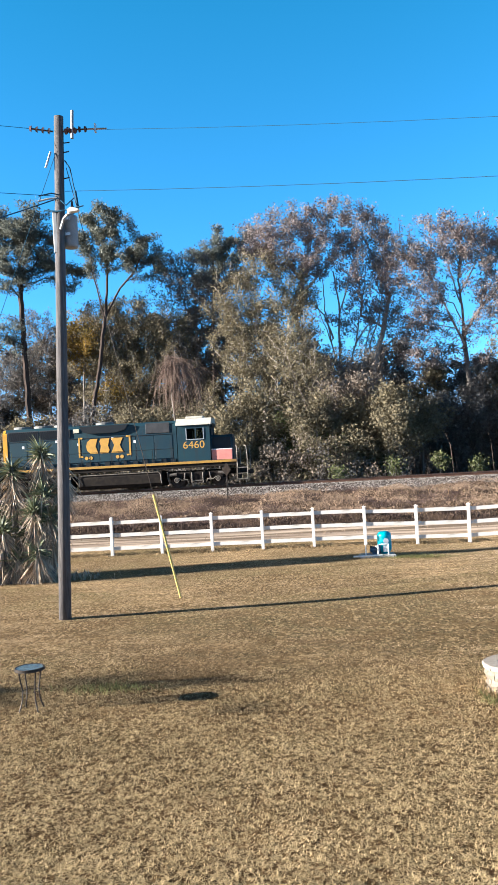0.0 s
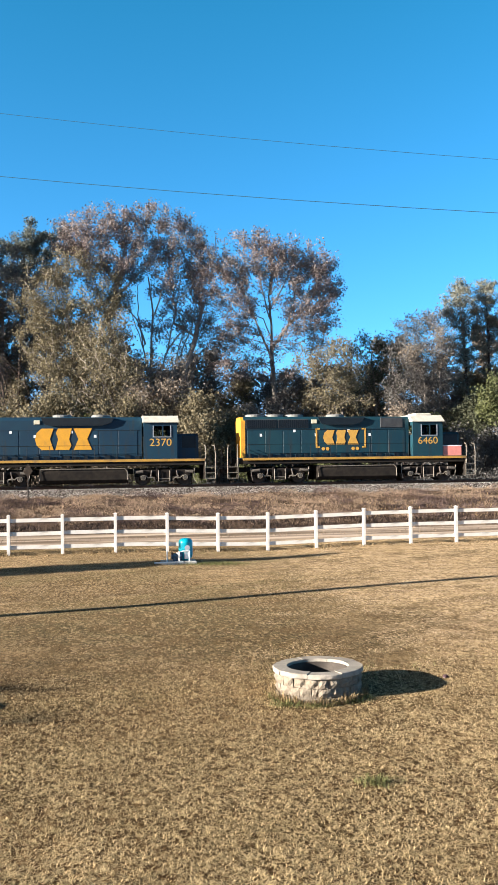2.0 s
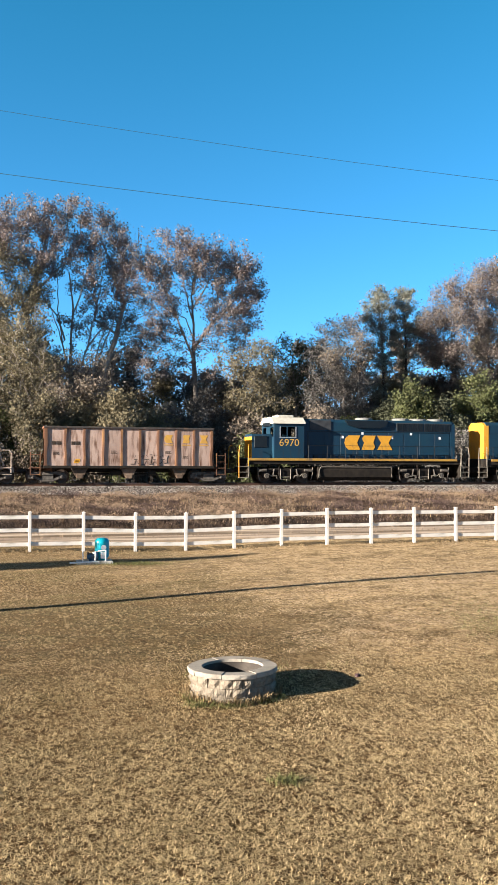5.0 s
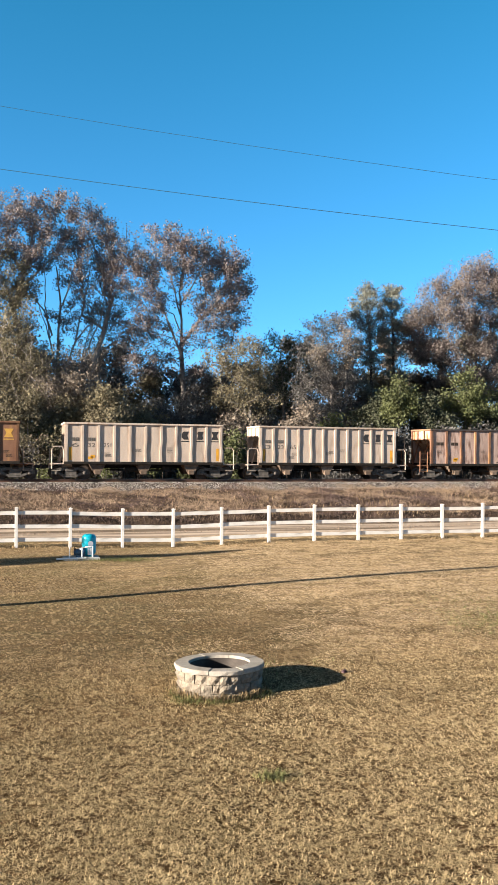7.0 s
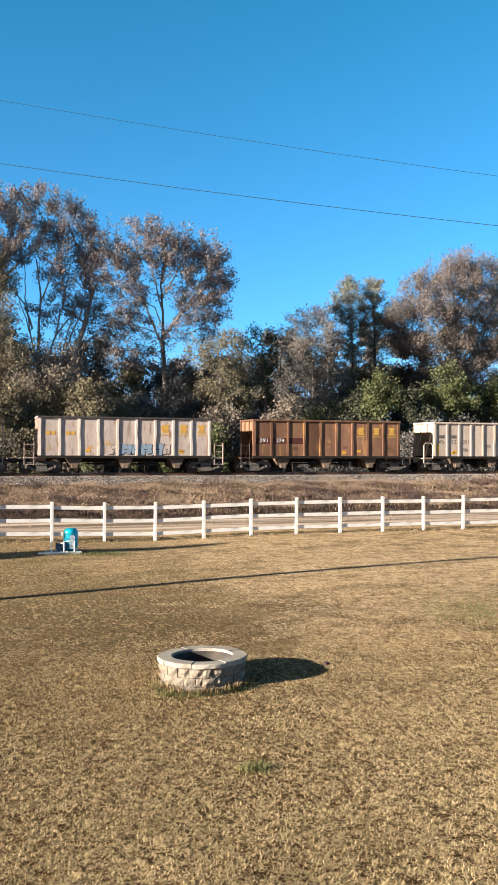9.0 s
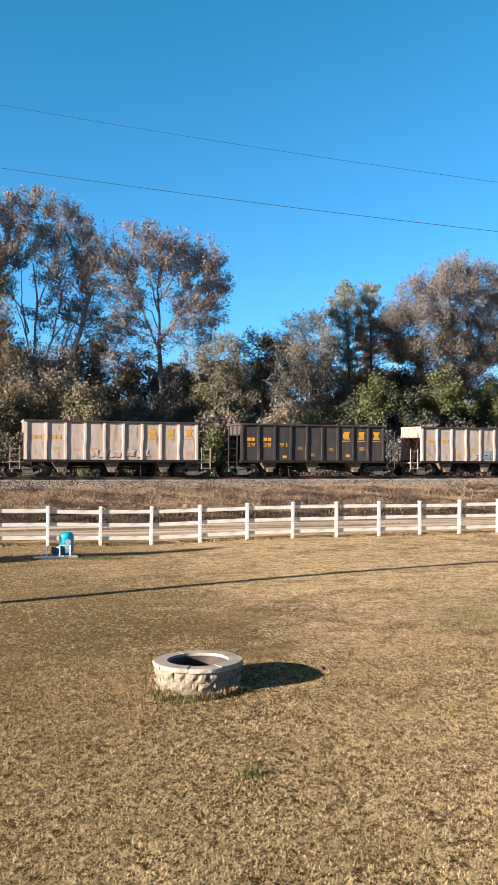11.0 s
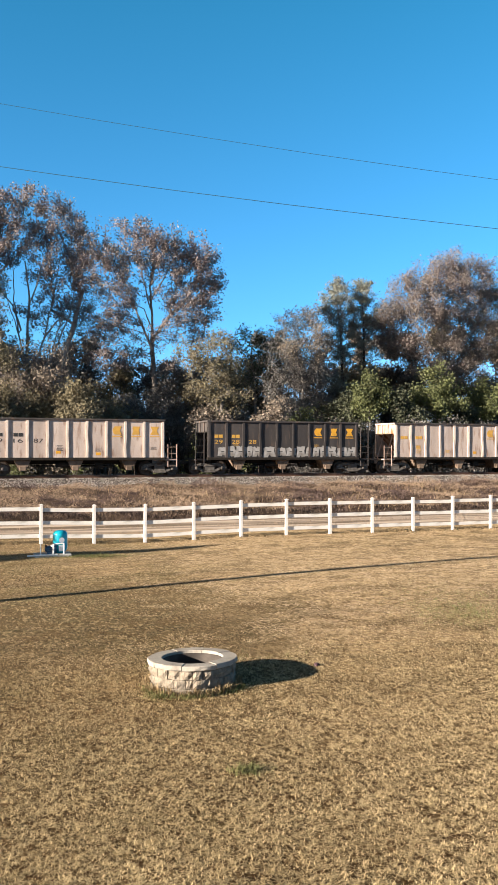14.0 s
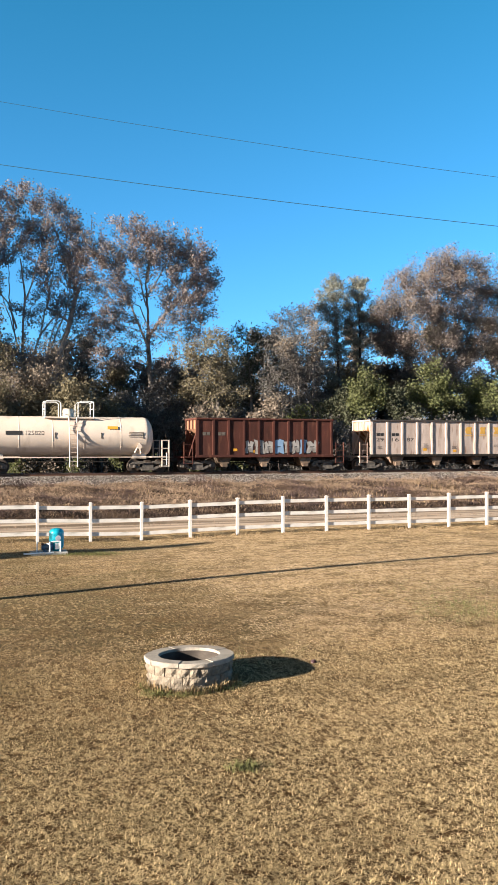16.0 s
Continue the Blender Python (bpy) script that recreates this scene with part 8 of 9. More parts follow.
tree('wood_tree', 'dark leafy tree standing deep in the wood', 'tree', 85.60675554463329,
     [(9.8, 3.6), (10.6, 13.2)],
     [(11.0, 13.9, 2.5, 1.7), (10.2, 12.1, 2.1, 1.7), (10.2, 10.6, 2.4, 1.7), (11.1, 8.7, 2.6, 1.6), (10.2, 6.9, 2.0, 1.7), (8.9, 5.3, 2.4, 1.9), (10.6, 3.6, 2.5, 1.6)],
     'leaf_dark', dense=330, size=0.24, r0=0.12, seed=902, clump=0.48, twig=16.0, group='trees deep in the wood')
tree('wood_tree', 'dark leafy tree standing deep in the wood', 'tree', 83.08353436538768,
     [(12.1, 3.4), (12.8, 9.9)],
     [(13.2, 10.5, 2.6, 1.8), (13.0, 8.9, 2.3, 1.5), (11.4, 7.5, 2.0, 1.5), (12.7, 5.7, 2.3, 1.6), (11.7, 4.0, 2.2, 1.8)],
     'leaf_olive', dense=330, size=0.24, r0=0.12, seed=949, clump=0.48, twig=16.0, group='trees deep in the wood')
tree('wood_tree', 'dark leafy tree standing deep in the wood', 'tree', 84.44645781961853,
     [(14.7, 3.3), (15.3, 10.3)],
     [(15.2, 11.0, 2.4, 1.6), (14.4, 9.6, 2.5, 1.5), (14.3, 7.9, 2.1, 1.6), (14.2, 6.2, 1.9, 1.5), (14.8, 4.6, 2.0, 1.5)],
     'leaf_dark', dense=330, size=0.24, r0=0.12, seed=991, clump=0.48, twig=16.0, group='trees deep in the wood')
tree('wood_tree', 'dark leafy tree standing deep in the wood', 'tree', 87.9567959760758,
     [(17.8, 3.2), (18.0, 10.2)],
     [(18.2, 10.9, 2.7, 2.0), (17.8, 9.2, 2.2, 1.7), (19.0, 7.5, 2.5, 1.9), (19.0, 5.8, 2.7, 1.9), (17.8, 3.9, 2.4, 1.6)],
     'leaf_dark', dense=330, size=0.24, r0=0.12, seed=1032, clump=0.48, twig=16.0, group='trees deep in the wood')
tree('wood_tree', 'dark leafy tree standing deep in the wood', 'tree', 84.00509221270009,
     [(19.6, 3.0), (20.1, 10.5)],
     [(20.2, 11.2, 1.9, 1.5), (19.2, 9.7, 1.9, 1.5), (20.7, 7.9, 2.1, 1.9), (20.4, 6.2, 2.6, 1.9), (19.2, 4.7, 2.4, 1.9), (19.1, 3.2, 2.5, 1.5)],
     'leaf_brown', dense=330, size=0.24, r0=0.12, seed=1078, clump=0.48, twig=16.0, group='trees deep in the wood')
tree('wood_tree', 'dark leafy tree standing deep in the wood', 'tree', 86.55070866757002,
     [(20.5, 3.3), (20.6, 10.7)],
     [(21.1, 11.4, 2.6, 1.8), (20.2, 9.4, 2.3, 1.6), (20.4, 7.4, 2.2, 1.6), (20.8, 5.5, 2.5, 1.7), (19.6, 3.6, 2.5, 1.5)],
     'leaf_dark', dense=330, size=0.24, r0=0.12, seed=16510, clump=0.48, twig=16.0, group='trees deep in the wood')
tree('wood_tree', 'dark leafy tree standing deep in the wood', 'tree', 82.85855340595054,
     [(22.2, 3.3), (22.5, 10.8)],
     [(22.9, 11.5, 1.9, 1.7), (22.1, 9.9, 2.5, 1.7), (20.9, 7.9, 2.0, 1.8), (21.8, 6.0, 2.1, 1.7), (21.4, 4.0, 2.4, 1.9)],
     'leaf_dark', dense=330, size=0.24, r0=0.12, seed=16551, clump=0.48, twig=16.0, group='trees deep in the wood')
tree('wood_tree', 'dark leafy tree standing deep in the wood', 'tree', 85.69252844641402,
     [(25.5, 3.3), (25.6, 10.9)],
     [(24.8, 11.6, 2.4, 1.7), (25.8, 9.6, 2.6, 1.7), (24.7, 7.9, 2.0, 1.9), (24.3, 6.2, 2.7, 1.6), (24.4, 4.2, 2.3, 1.6)],
     'leaf_olive', dense=330, size=0.24, r0=0.12, seed=16592, clump=0.48, twig=16.0, group='trees deep in the wood')
tree('wood_tree', 'dark leafy tree standing deep in the wood', 'tree', 82.37496863313929,
     [(27.2, 3.3), (27.0, 11.2)],
     [(27.9, 12.0, 2.1, 1.9), (26.9, 10.2, 2.0, 1.5), (27.5, 8.5, 2.1, 1.5), (28.2, 6.5, 2.4, 1.6), (26.1, 4.6, 2.3, 1.6)],
     'leaf_brown', dense=330, size=0.24, r0=0.12, seed=16634, clump=0.48, twig=16.0, group='trees deep in the wood')
tree('wood_tree', 'dark leafy tree standing deep in the wood', 'tree', 85.83550750339467,
     [(30.9, 3.3), (30.5, 13.4)],
     [(30.0, 14.2, 2.7, 1.8), (32.2, 12.2, 2.4, 1.9), (30.7, 10.2, 2.7, 1.9), (30.8, 8.1, 2.5, 1.7), (32.0, 6.0, 2.2, 1.9), (29.8, 4.2, 2.5, 1.6)],
     'leaf_dark', dense=330, size=0.24, r0=0.12, seed=16673, clump=0.48, twig=16.0, group='trees deep in the wood')
tree('wood_tree', 'dark leafy tree standing deep in the wood', 'tree', 87.32086764392105,
     [(34.2, 3.3), (34.5, 13.5)],
     [(33.8, 14.2, 2.6, 1.9), (33.1, 12.4, 2.2, 1.7), (33.3, 10.6, 2.6, 1.9), (35.6, 8.5, 2.7, 1.7), (33.7, 6.7, 2.3, 1.8), (33.8, 4.8, 2.6, 1.7)],
     'leaf_olive', dense=330, size=0.24, r0=0.12, seed=16714, clump=0.48, twig=16.0, group='trees deep in the wood')
tree('wood_tree', 'dark leafy tree standing deep in the wood', 'tree', 86.33736082585253,
     [(37.1, 3.3), (37.0, 12.5)],
     [(37.2, 13.3, 2.0, 1.8), (35.8, 11.5, 2.7, 1.5), (38.0, 9.4, 2.2, 2.0), (37.3, 7.5, 2.3, 1.6), (38.3, 5.7, 2.6, 1.8), (37.0, 3.6, 2.2, 1.8)],
     'leaf_dark', dense=330, size=0.24, r0=0.12, seed=16761, clump=0.48, twig=16.0, group='trees deep in the wood')
tree('wood_tree', 'dark leafy tree standing deep in the wood', 'tree', 85.61588657715515,
     [(39.9, 3.3), (39.8, 11.0)],
     [(40.4, 11.8, 2.6, 1.9), (38.8, 10.0, 2.5, 1.9), (40.8, 8.1, 2.4, 1.6), (38.5, 6.3, 2.4, 1.9), (39.8, 4.1, 2.5, 1.9)],
     'leaf_dark', dense=330, size=0.24, r0=0.12, seed=16804, clump=0.48, twig=16.0, group='trees deep in the wood')
tree('wood_tree', 'dark leafy tree standing deep in the wood', 'tree', 86.51528702498915,
     [(43.3, 3.3), (43.6, 15.8)],
     [(42.2, 16.5, 2.6, 1.6), (43.1, 14.4, 2.2, 1.6), (43.4, 12.6, 2.4, 1.6), (43.2, 10.8, 2.2, 1.7), (42.6, 8.8, 2.2, 1.8), (42.2, 7.0, 2.6, 1.9), (43.1, 5.1, 2.0, 1.5)],
     'leaf_brown', dense=330, size=0.24, r0=0.12, seed=16845, clump=0.48, twig=16.0, group='trees deep in the wood')
tree('wood_tree', 'dark leafy tree standing deep in the wood', 'tree', 83.60717893940519,
     [(44.7, 3.3), (44.7, 14.8)],
     [(43.8, 15.6, 2.2, 1.8), (44.0, 13.8, 2.6, 1.9), (44.4, 11.9, 2.1, 1.5), (46.1, 10.2, 2.0, 1.6), (43.5, 8.3, 2.3, 1.8), (45.1, 6.2, 2.5, 1.5), (46.0, 4.4, 2.0, 1.6)],
     'leaf_dark', dense=330, size=0.24, r0=0.12, seed=16885, clump=0.48, twig=16.0, group='trees deep in the wood')
tree('wood_tree', 'dark leafy tree standing deep in the wood', 'tree', 82.04454786804206,
     [(46.7, 3.3), (46.6, 15.4)],
     [(45.8, 16.1, 2.0, 1.7), (46.6, 14.1, 2.2, 1.4), (45.8, 12.2, 2.3, 1.6), (45.6, 10.2, 2.0, 1.7), (45.9, 8.5, 2.4, 1.6), (45.3, 6.8, 1.9, 1.5), (46.4, 5.0, 2.5, 1.7)],
     'leaf_dark', dense=330, size=0.24, r0=0.12, seed=16925, clump=0.48, twig=16.0, group='trees deep in the wood')
tree('wood_tree', 'dark leafy tree standing deep in the wood', 'tree', 86.76404829636503,
     [(53.3, 3.3), (53.8, 16.7)],
     [(52.8, 17.5, 2.7, 1.7), (52.7, 15.4, 2.0, 1.7), (54.2, 13.2, 2.4, 1.7), (53.1, 11.1, 2.4, 1.9), (53.6, 9.2, 2.7, 1.9), (54.8, 7.3, 2.6, 1.6), (52.4, 5.4, 2.0, 2.0), (54.5, 3.4, 2.1, 1.5)],
     'leaf_olive', dense=330, size=0.24, r0=0.12, seed=16975, clump=0.48, twig=16.0, group='trees deep in the wood')
tree('wood_tree', 'dark leafy tree standing deep in the wood', 'tree', 87.24940518331003,
     [(57.1, 3.3), (57.6, 16.4)],
     [(55.8, 17.1, 2.4, 1.7), (57.4, 15.3, 2.2, 1.8), (56.5, 13.2, 2.3, 1.8), (58.5, 10.9, 2.7, 1.9), (58.7, 9.0, 2.2, 1.6), (57.9, 6.8, 2.3, 1.8), (58.6, 4.9, 2.3, 1.8)],
     'leaf_brown', dense=330, size=0.24, r0=0.12, seed=17020, clump=0.48, twig=16.0, group='trees deep in the wood')
tree('wood_tree', 'dark leafy tree standing deep in the wood', 'tree', 86.39934675043742,
     [(60.7, 3.3), (60.5, 17.5)],
     [(60.4, 18.4, 2.4, 1.8), (59.8, 16.4, 2.3, 1.6), (60.7, 14.5, 2.0, 1.7), (61.4, 12.7, 2.3, 1.8), (60.2, 10.8, 2.3, 1.7), (61.3, 8.5, 2.1, 1.7), (59.0, 6.5, 2.0, 1.5), (59.7, 4.2, 2.3, 1.6)],
     'leaf_brown', dense=330, size=0.24, r0=0.12, seed=17070, clump=0.48, twig=16.0, group='trees deep in the wood')
tree('wood_tree', 'dark leafy tree standing deep in the wood', 'tree', 86.14728758682489,
     [(64.4, 3.3), (64.0, 16.2)],
     [(65.5, 17.1, 2.7, 1.7), (63.1, 14.8, 2.6, 1.7), (65.7, 12.8, 2.2, 1.6), (64.7, 10.4, 2.0, 1.5), (62.7, 8.4, 2.6, 1.6), (64.0, 6.4, 2.4, 1.7), (64.9, 4.2, 2.3, 1.6)],
     'leaf_brown', dense=330, size=0.24, r0=0.12, seed=17117, clump=0.48, twig=16.0, group='trees deep in the wood')


def make_back_row():
    """A further row that closes the wood low down behind the oaks."""
    rg = random.Random(77)
    x = -34.0
    while x < 70:
        top = 10.5 + rg.uniform(-1.6, 1.6) + (1.5 if x > 38 else 0) - (4.0 if 11 < x < 22 else 0)
        lobes = [(x + rg.uniform(-1.2, 1.2), z, rg.uniform(2.2, 2.9), rg.uniform(1.6, 2.0)) for z in np.arange(3.2, top, 1.7)]
        tree("wood_tree", "dark leafy tree standing deep in the wood", "tree", rg.uniform(83, 90), [(x, 3.2), (x + rg.uniform(-0.4, 0.4), top - 1)], lobes, rg.choice(("leaf_dark", "leaf_dark", "leaf_olive")),
             dense=300, size=0.24, r0=0.12, seed=int(500 + x * 3), clump=0.55, twig=16.0, group="trees deep in the wood")
        x += rg.uniform(2.6, 3.6)


make_back_row()


def make_far_woods():
    """The dark lower storey of the wood, far back."""
    rg = np.random.default_rng(5)
    n = 52000
    x, y = rg.uniform(-45, 75, n), rg.uniform(80, 96, n)
    top = 4.8 + 1.6 * np.sin(x * 0.31) + 1.2 * np.sin(x * 0.83 + 2) + 0.8 * np.sin(x * 1.9)
    z = 0.2 + top * rg.random(n) ** 0.8
    v, f = leaf_faces(np.stack([x, y, z], 1), 0.36, 0.7, rg)
    cloud("far_woods", v, f, M["leaf_dark"], kind="stuff", label="dark lower storey of the wood, far behind the track", category="woods")
    n = 2600
    x, y = rg.uniform(-40, 70, n), rg.uniform(62, 92, n)
    h = rg.uniform(1.5, 6.0, n)
    v, f = blades(n, x, y, np.zeros(n), h, rg.uniform(0.03, 0.09, n), rg.uniform(0.0, 0.35, n), rg)
    cloud("undergrowth_stems", v, f, M["pine_bark"], kind="stuff", label="thin bare stems of undergrowth in the wood", category="woods")

    # the thicket along the edge of the wood, leafy down to the ground
    for leaf, first, share in (("leaf_olive", 0, 190), ("leaf_brown", 1, 150), ("leaf_dark", 2, 150)):
        cx = -20 + 26 * rg.random(share) if first < 2 else -20 + 62 * rg.random(share)
        top = 3.4 + 1.2 * np.sin(cx * 0.7 + first) + 0.8 * np.sin(cx * 1.9)
        centre = np.stack([cx, 61.0 + 3.5 * rg.random(share) + np.where((cx > 8.5) & (cx < 24), 6.0, 0.0), 0.4 + top * rg.random(share) ** 1.1 * (1.0 if first < 2 else 0.8)], 1)
        spot = np.repeat(centre, 150, 0)
        v, f = leaf_faces(spot + np.clip(rg.normal(size=spot.shape), -1.5, 1.5) * np.array([0.5, 0.4, 0.38]), 0.14, 0.62, rg)
        cloud("thicket", v, f, M[leaf], kind="stuff", label="tangled leafy thicket along the edge of the wood", category="thicket")


make_far_woods()

# ---- utility pole ----
def make_pole():
    foot, head = Vector((-5.44, 17.7, 0)), Vector((-5.02, 17.7, 11.1))
    pole = thing("utility_pole", "weathered wooden utility pole with transformer and street light", "utility pole")
    way = (head - foot).normalized()
    P = lambda z: foot + way * (z / way.z)
    part("post", Shape().tube([foot - way * 0.4, P(3), P(7), head], 0.138, 24, 0.102), M["pole_wood"], pole, smooth=True)

    def insulator(a, b, n=4):
        a, b = Vector(a), Vector(b)
        s = Shape().tube([a, b], 0.018, 6)
        for i in range(n):
            c = a.lerp(b, (i + 0.7) / n)
            d = (b - a).normalized() * 0.022
            s.tube([c - d, c, c + d], 0.072, 10, 0.05)
        return part("insulator", s, M["porcelain"], pole, "dark red-brown disc insulators")

    insulator((-5.16, 17.7, 10.78), (-5.68, 17.62, 10.86))
    insulator((-4.92, 17.72, 10.80), (-4.40, 17.74, 10.79))
    insulator((-4.92, 17.66, 10.74), (-4.60, 17.60, 10.72), 3)
    part("clamp", Shape().tube([(-4.40, 17.74, 10.79), (-3.97, 17.77, 10.78)], 0.02, 6).box(-4.24, -4.20, 17.71, 17.79, 10.70, 10.90, 0.01), M["galv"], pole)
    part("cutout_tube", Shape().tube([(-4.72, 17.62, 10.56), (-4.69, 17.62, 11.18)], 0.034, 10), M["grey_tank"], pole, "pale fuse tube")
    part("lightning_arrester", Shape().tube([(-5.22, 17.62, 10.30), (-5.34, 17.60, 9.95)], 0.026, 8), M["galv"], pole)
    part("pole_steps", Shape().tube([(-5.02, 17.7, 10.5), (-4.80, 17.68, 10.5)], 0.014, 5).tube([(-5.03, 17.7, 10.28), (-4.82, 17.68, 10.30)], 0.014, 5).tube([(-5.05, 17.7, 9.7), (-4.83, 17.68, 9.72)], 0.014, 5), M["iron"], pole)
    tr = part("transformer", Shape().turned([(0, 0), (0.15, 0), (0.17, 0.04), (0.17, 0.66), (0.18, 0.68), (0.15, 0.72), (0.05, 0.78), (0, 0.78)], (-4.95, 17.92, 8.22), "z", 24), M["grey_tank"], pole, "light grey pole transformer", smooth=True)
    part("bushing", Shape().turned([(0, 0), (0.05, 0), (0.03, 0.06), (0.05, 0.1), (0.03, 0.16), (0.02, 0.28), (0, 0.28)], (-4.86, 17.86, 8.98), "z", 10), M["porcelain"], tr)
    part("bracket", Shape().box(-5.12, -4.9, 17.7, 17.85, 8.45, 8.52).box(-5.12, -4.9, 17.7, 17.85, 8.8, 8.87), M["galv"], tr)
    lamp = part("street_light", Shape().tube([(-5.06, 17.55, 8.55), (-4.95, 17.45, 8.75), (-4.82, 17.35, 8.82), (-4.75, 17.3, 8.83)], 0.028, 8), M["galv"], pole, "small street light on a short arm")
    part("lamp_head", Shape().prism([(-4.80, 8.82), (-4.82, 8.88), (-4.74, 8.93), (-4.62, 8.90), (-4.56, 8.87), (-4.60, 8.84)], 17.24, 17.38), M["pvc"], lamp)
    part("meter_board", Shape().box(-5.25, -5.14, 17.6, 17.8, 8.05, 9.0, 0.02), M["grey_tank"], pole, "grey vertical cover strip")
    jump = Shape()
    jump.tube([(-4.92, 17.66, 10.1), (-4.80, 17.62, 9.9), (-4.74, 17.62, 9.5), (-4.70, 17.7, 9.3)], 0.014, 5)
    jump.tube([(-4.72, 17.65, 9.4), (-4.66, 17.6, 9.0)], 0.03, 6)
    jump.tube([(-5.05, 17.6, 9.32), (-5.22, 17.55, 9.36), (-5.5, 17.5, 9.30)], 0.016, 5)
    jump.tube([(-5.06, 17.6, 9.22), (-4.9, 17.5, 9.05), (-4.72, 17.5, 9.2)], 0.014, 5)
    jump.tube([(-5.4, 17.6, 9.0), (-5.1, 17.55, 8.95), (-4.8, 17.5, 8.96), (-4.5, 17.45, 9.0)], 0.016, 5)
    part("jumper_wires", jump, M["wire"], pole)
    part("pipe_arm", Shape().tube([(-5.55, 17.6, 9.22), (-5.3, 17.6, 9.26), (-5.08, 17.62, 9.26)], 0.022, 8), M["grey_tank"], pole)
    # lines away from the pole
    def span(name, a, b, sag, r, label):
        a, b = Vector(a), Vector(b)
        pts = [a.lerp(b, i / 30) - Vector((0, 0, sag * 4 * (i / 30) * (1 - i / 30))) for i in range(31)]
        thing(name, label, "wire", group="overhead lines", shape=Shape().tube(pts, r, 5), material=M["wire"])
    span("power_line", (-3.97, 17.77, 10.76), (58, 1.1, 8.54), 2.15, 0.005, "thin dark overhead power line, slightly sagging")
    span("power_line", (-4.95, 17.70, 9.43), (58, -0.7, 7.34), 1.91, 0.007, "thin dark overhead neutral line, slightly sagging")
    span("power_line", (-5.68, 17.62, 10.86), (-30, 10.4, 13.6), 0.3, 0.006, "thin dark overhead power line, slightly sagging")
    span("power_line", (-5.06, 17.62, 9.30), (-30, 10.4, 11.6), 0.3, 0.007, "thin dark overhead neutral line, slightly sagging")
    span("service_cable", (-5.06, 17.55, 9.24), (-16, 9.0, 5.2), 0.6, 0.014, "thick dark service cable to a house")
    span("guy_wire", (-5.10, 17.6, 10.25), (-8.2, 15.2, 0.0), 0.0, 0.007, "thin steel guy wire from the pole to the lawn")
    guy = thing("guy_wire", "steel guy wire with a yellow plastic guard at its foot", "guy wire", group="overhead lines")
    a, b = Vector((-4.92, 17.75, 9.97)), Vector((-3.20, 19.9, -0.05))
    part("cable", Shape().tube([a, b], 0.008, 6), M["iron"], guy)
    part("guard", Shape().tube([a.lerp(b, 0.74), b], 0.028, 8), M["yellow_guard"], guy, "yellow plastic guard")


make_pole()


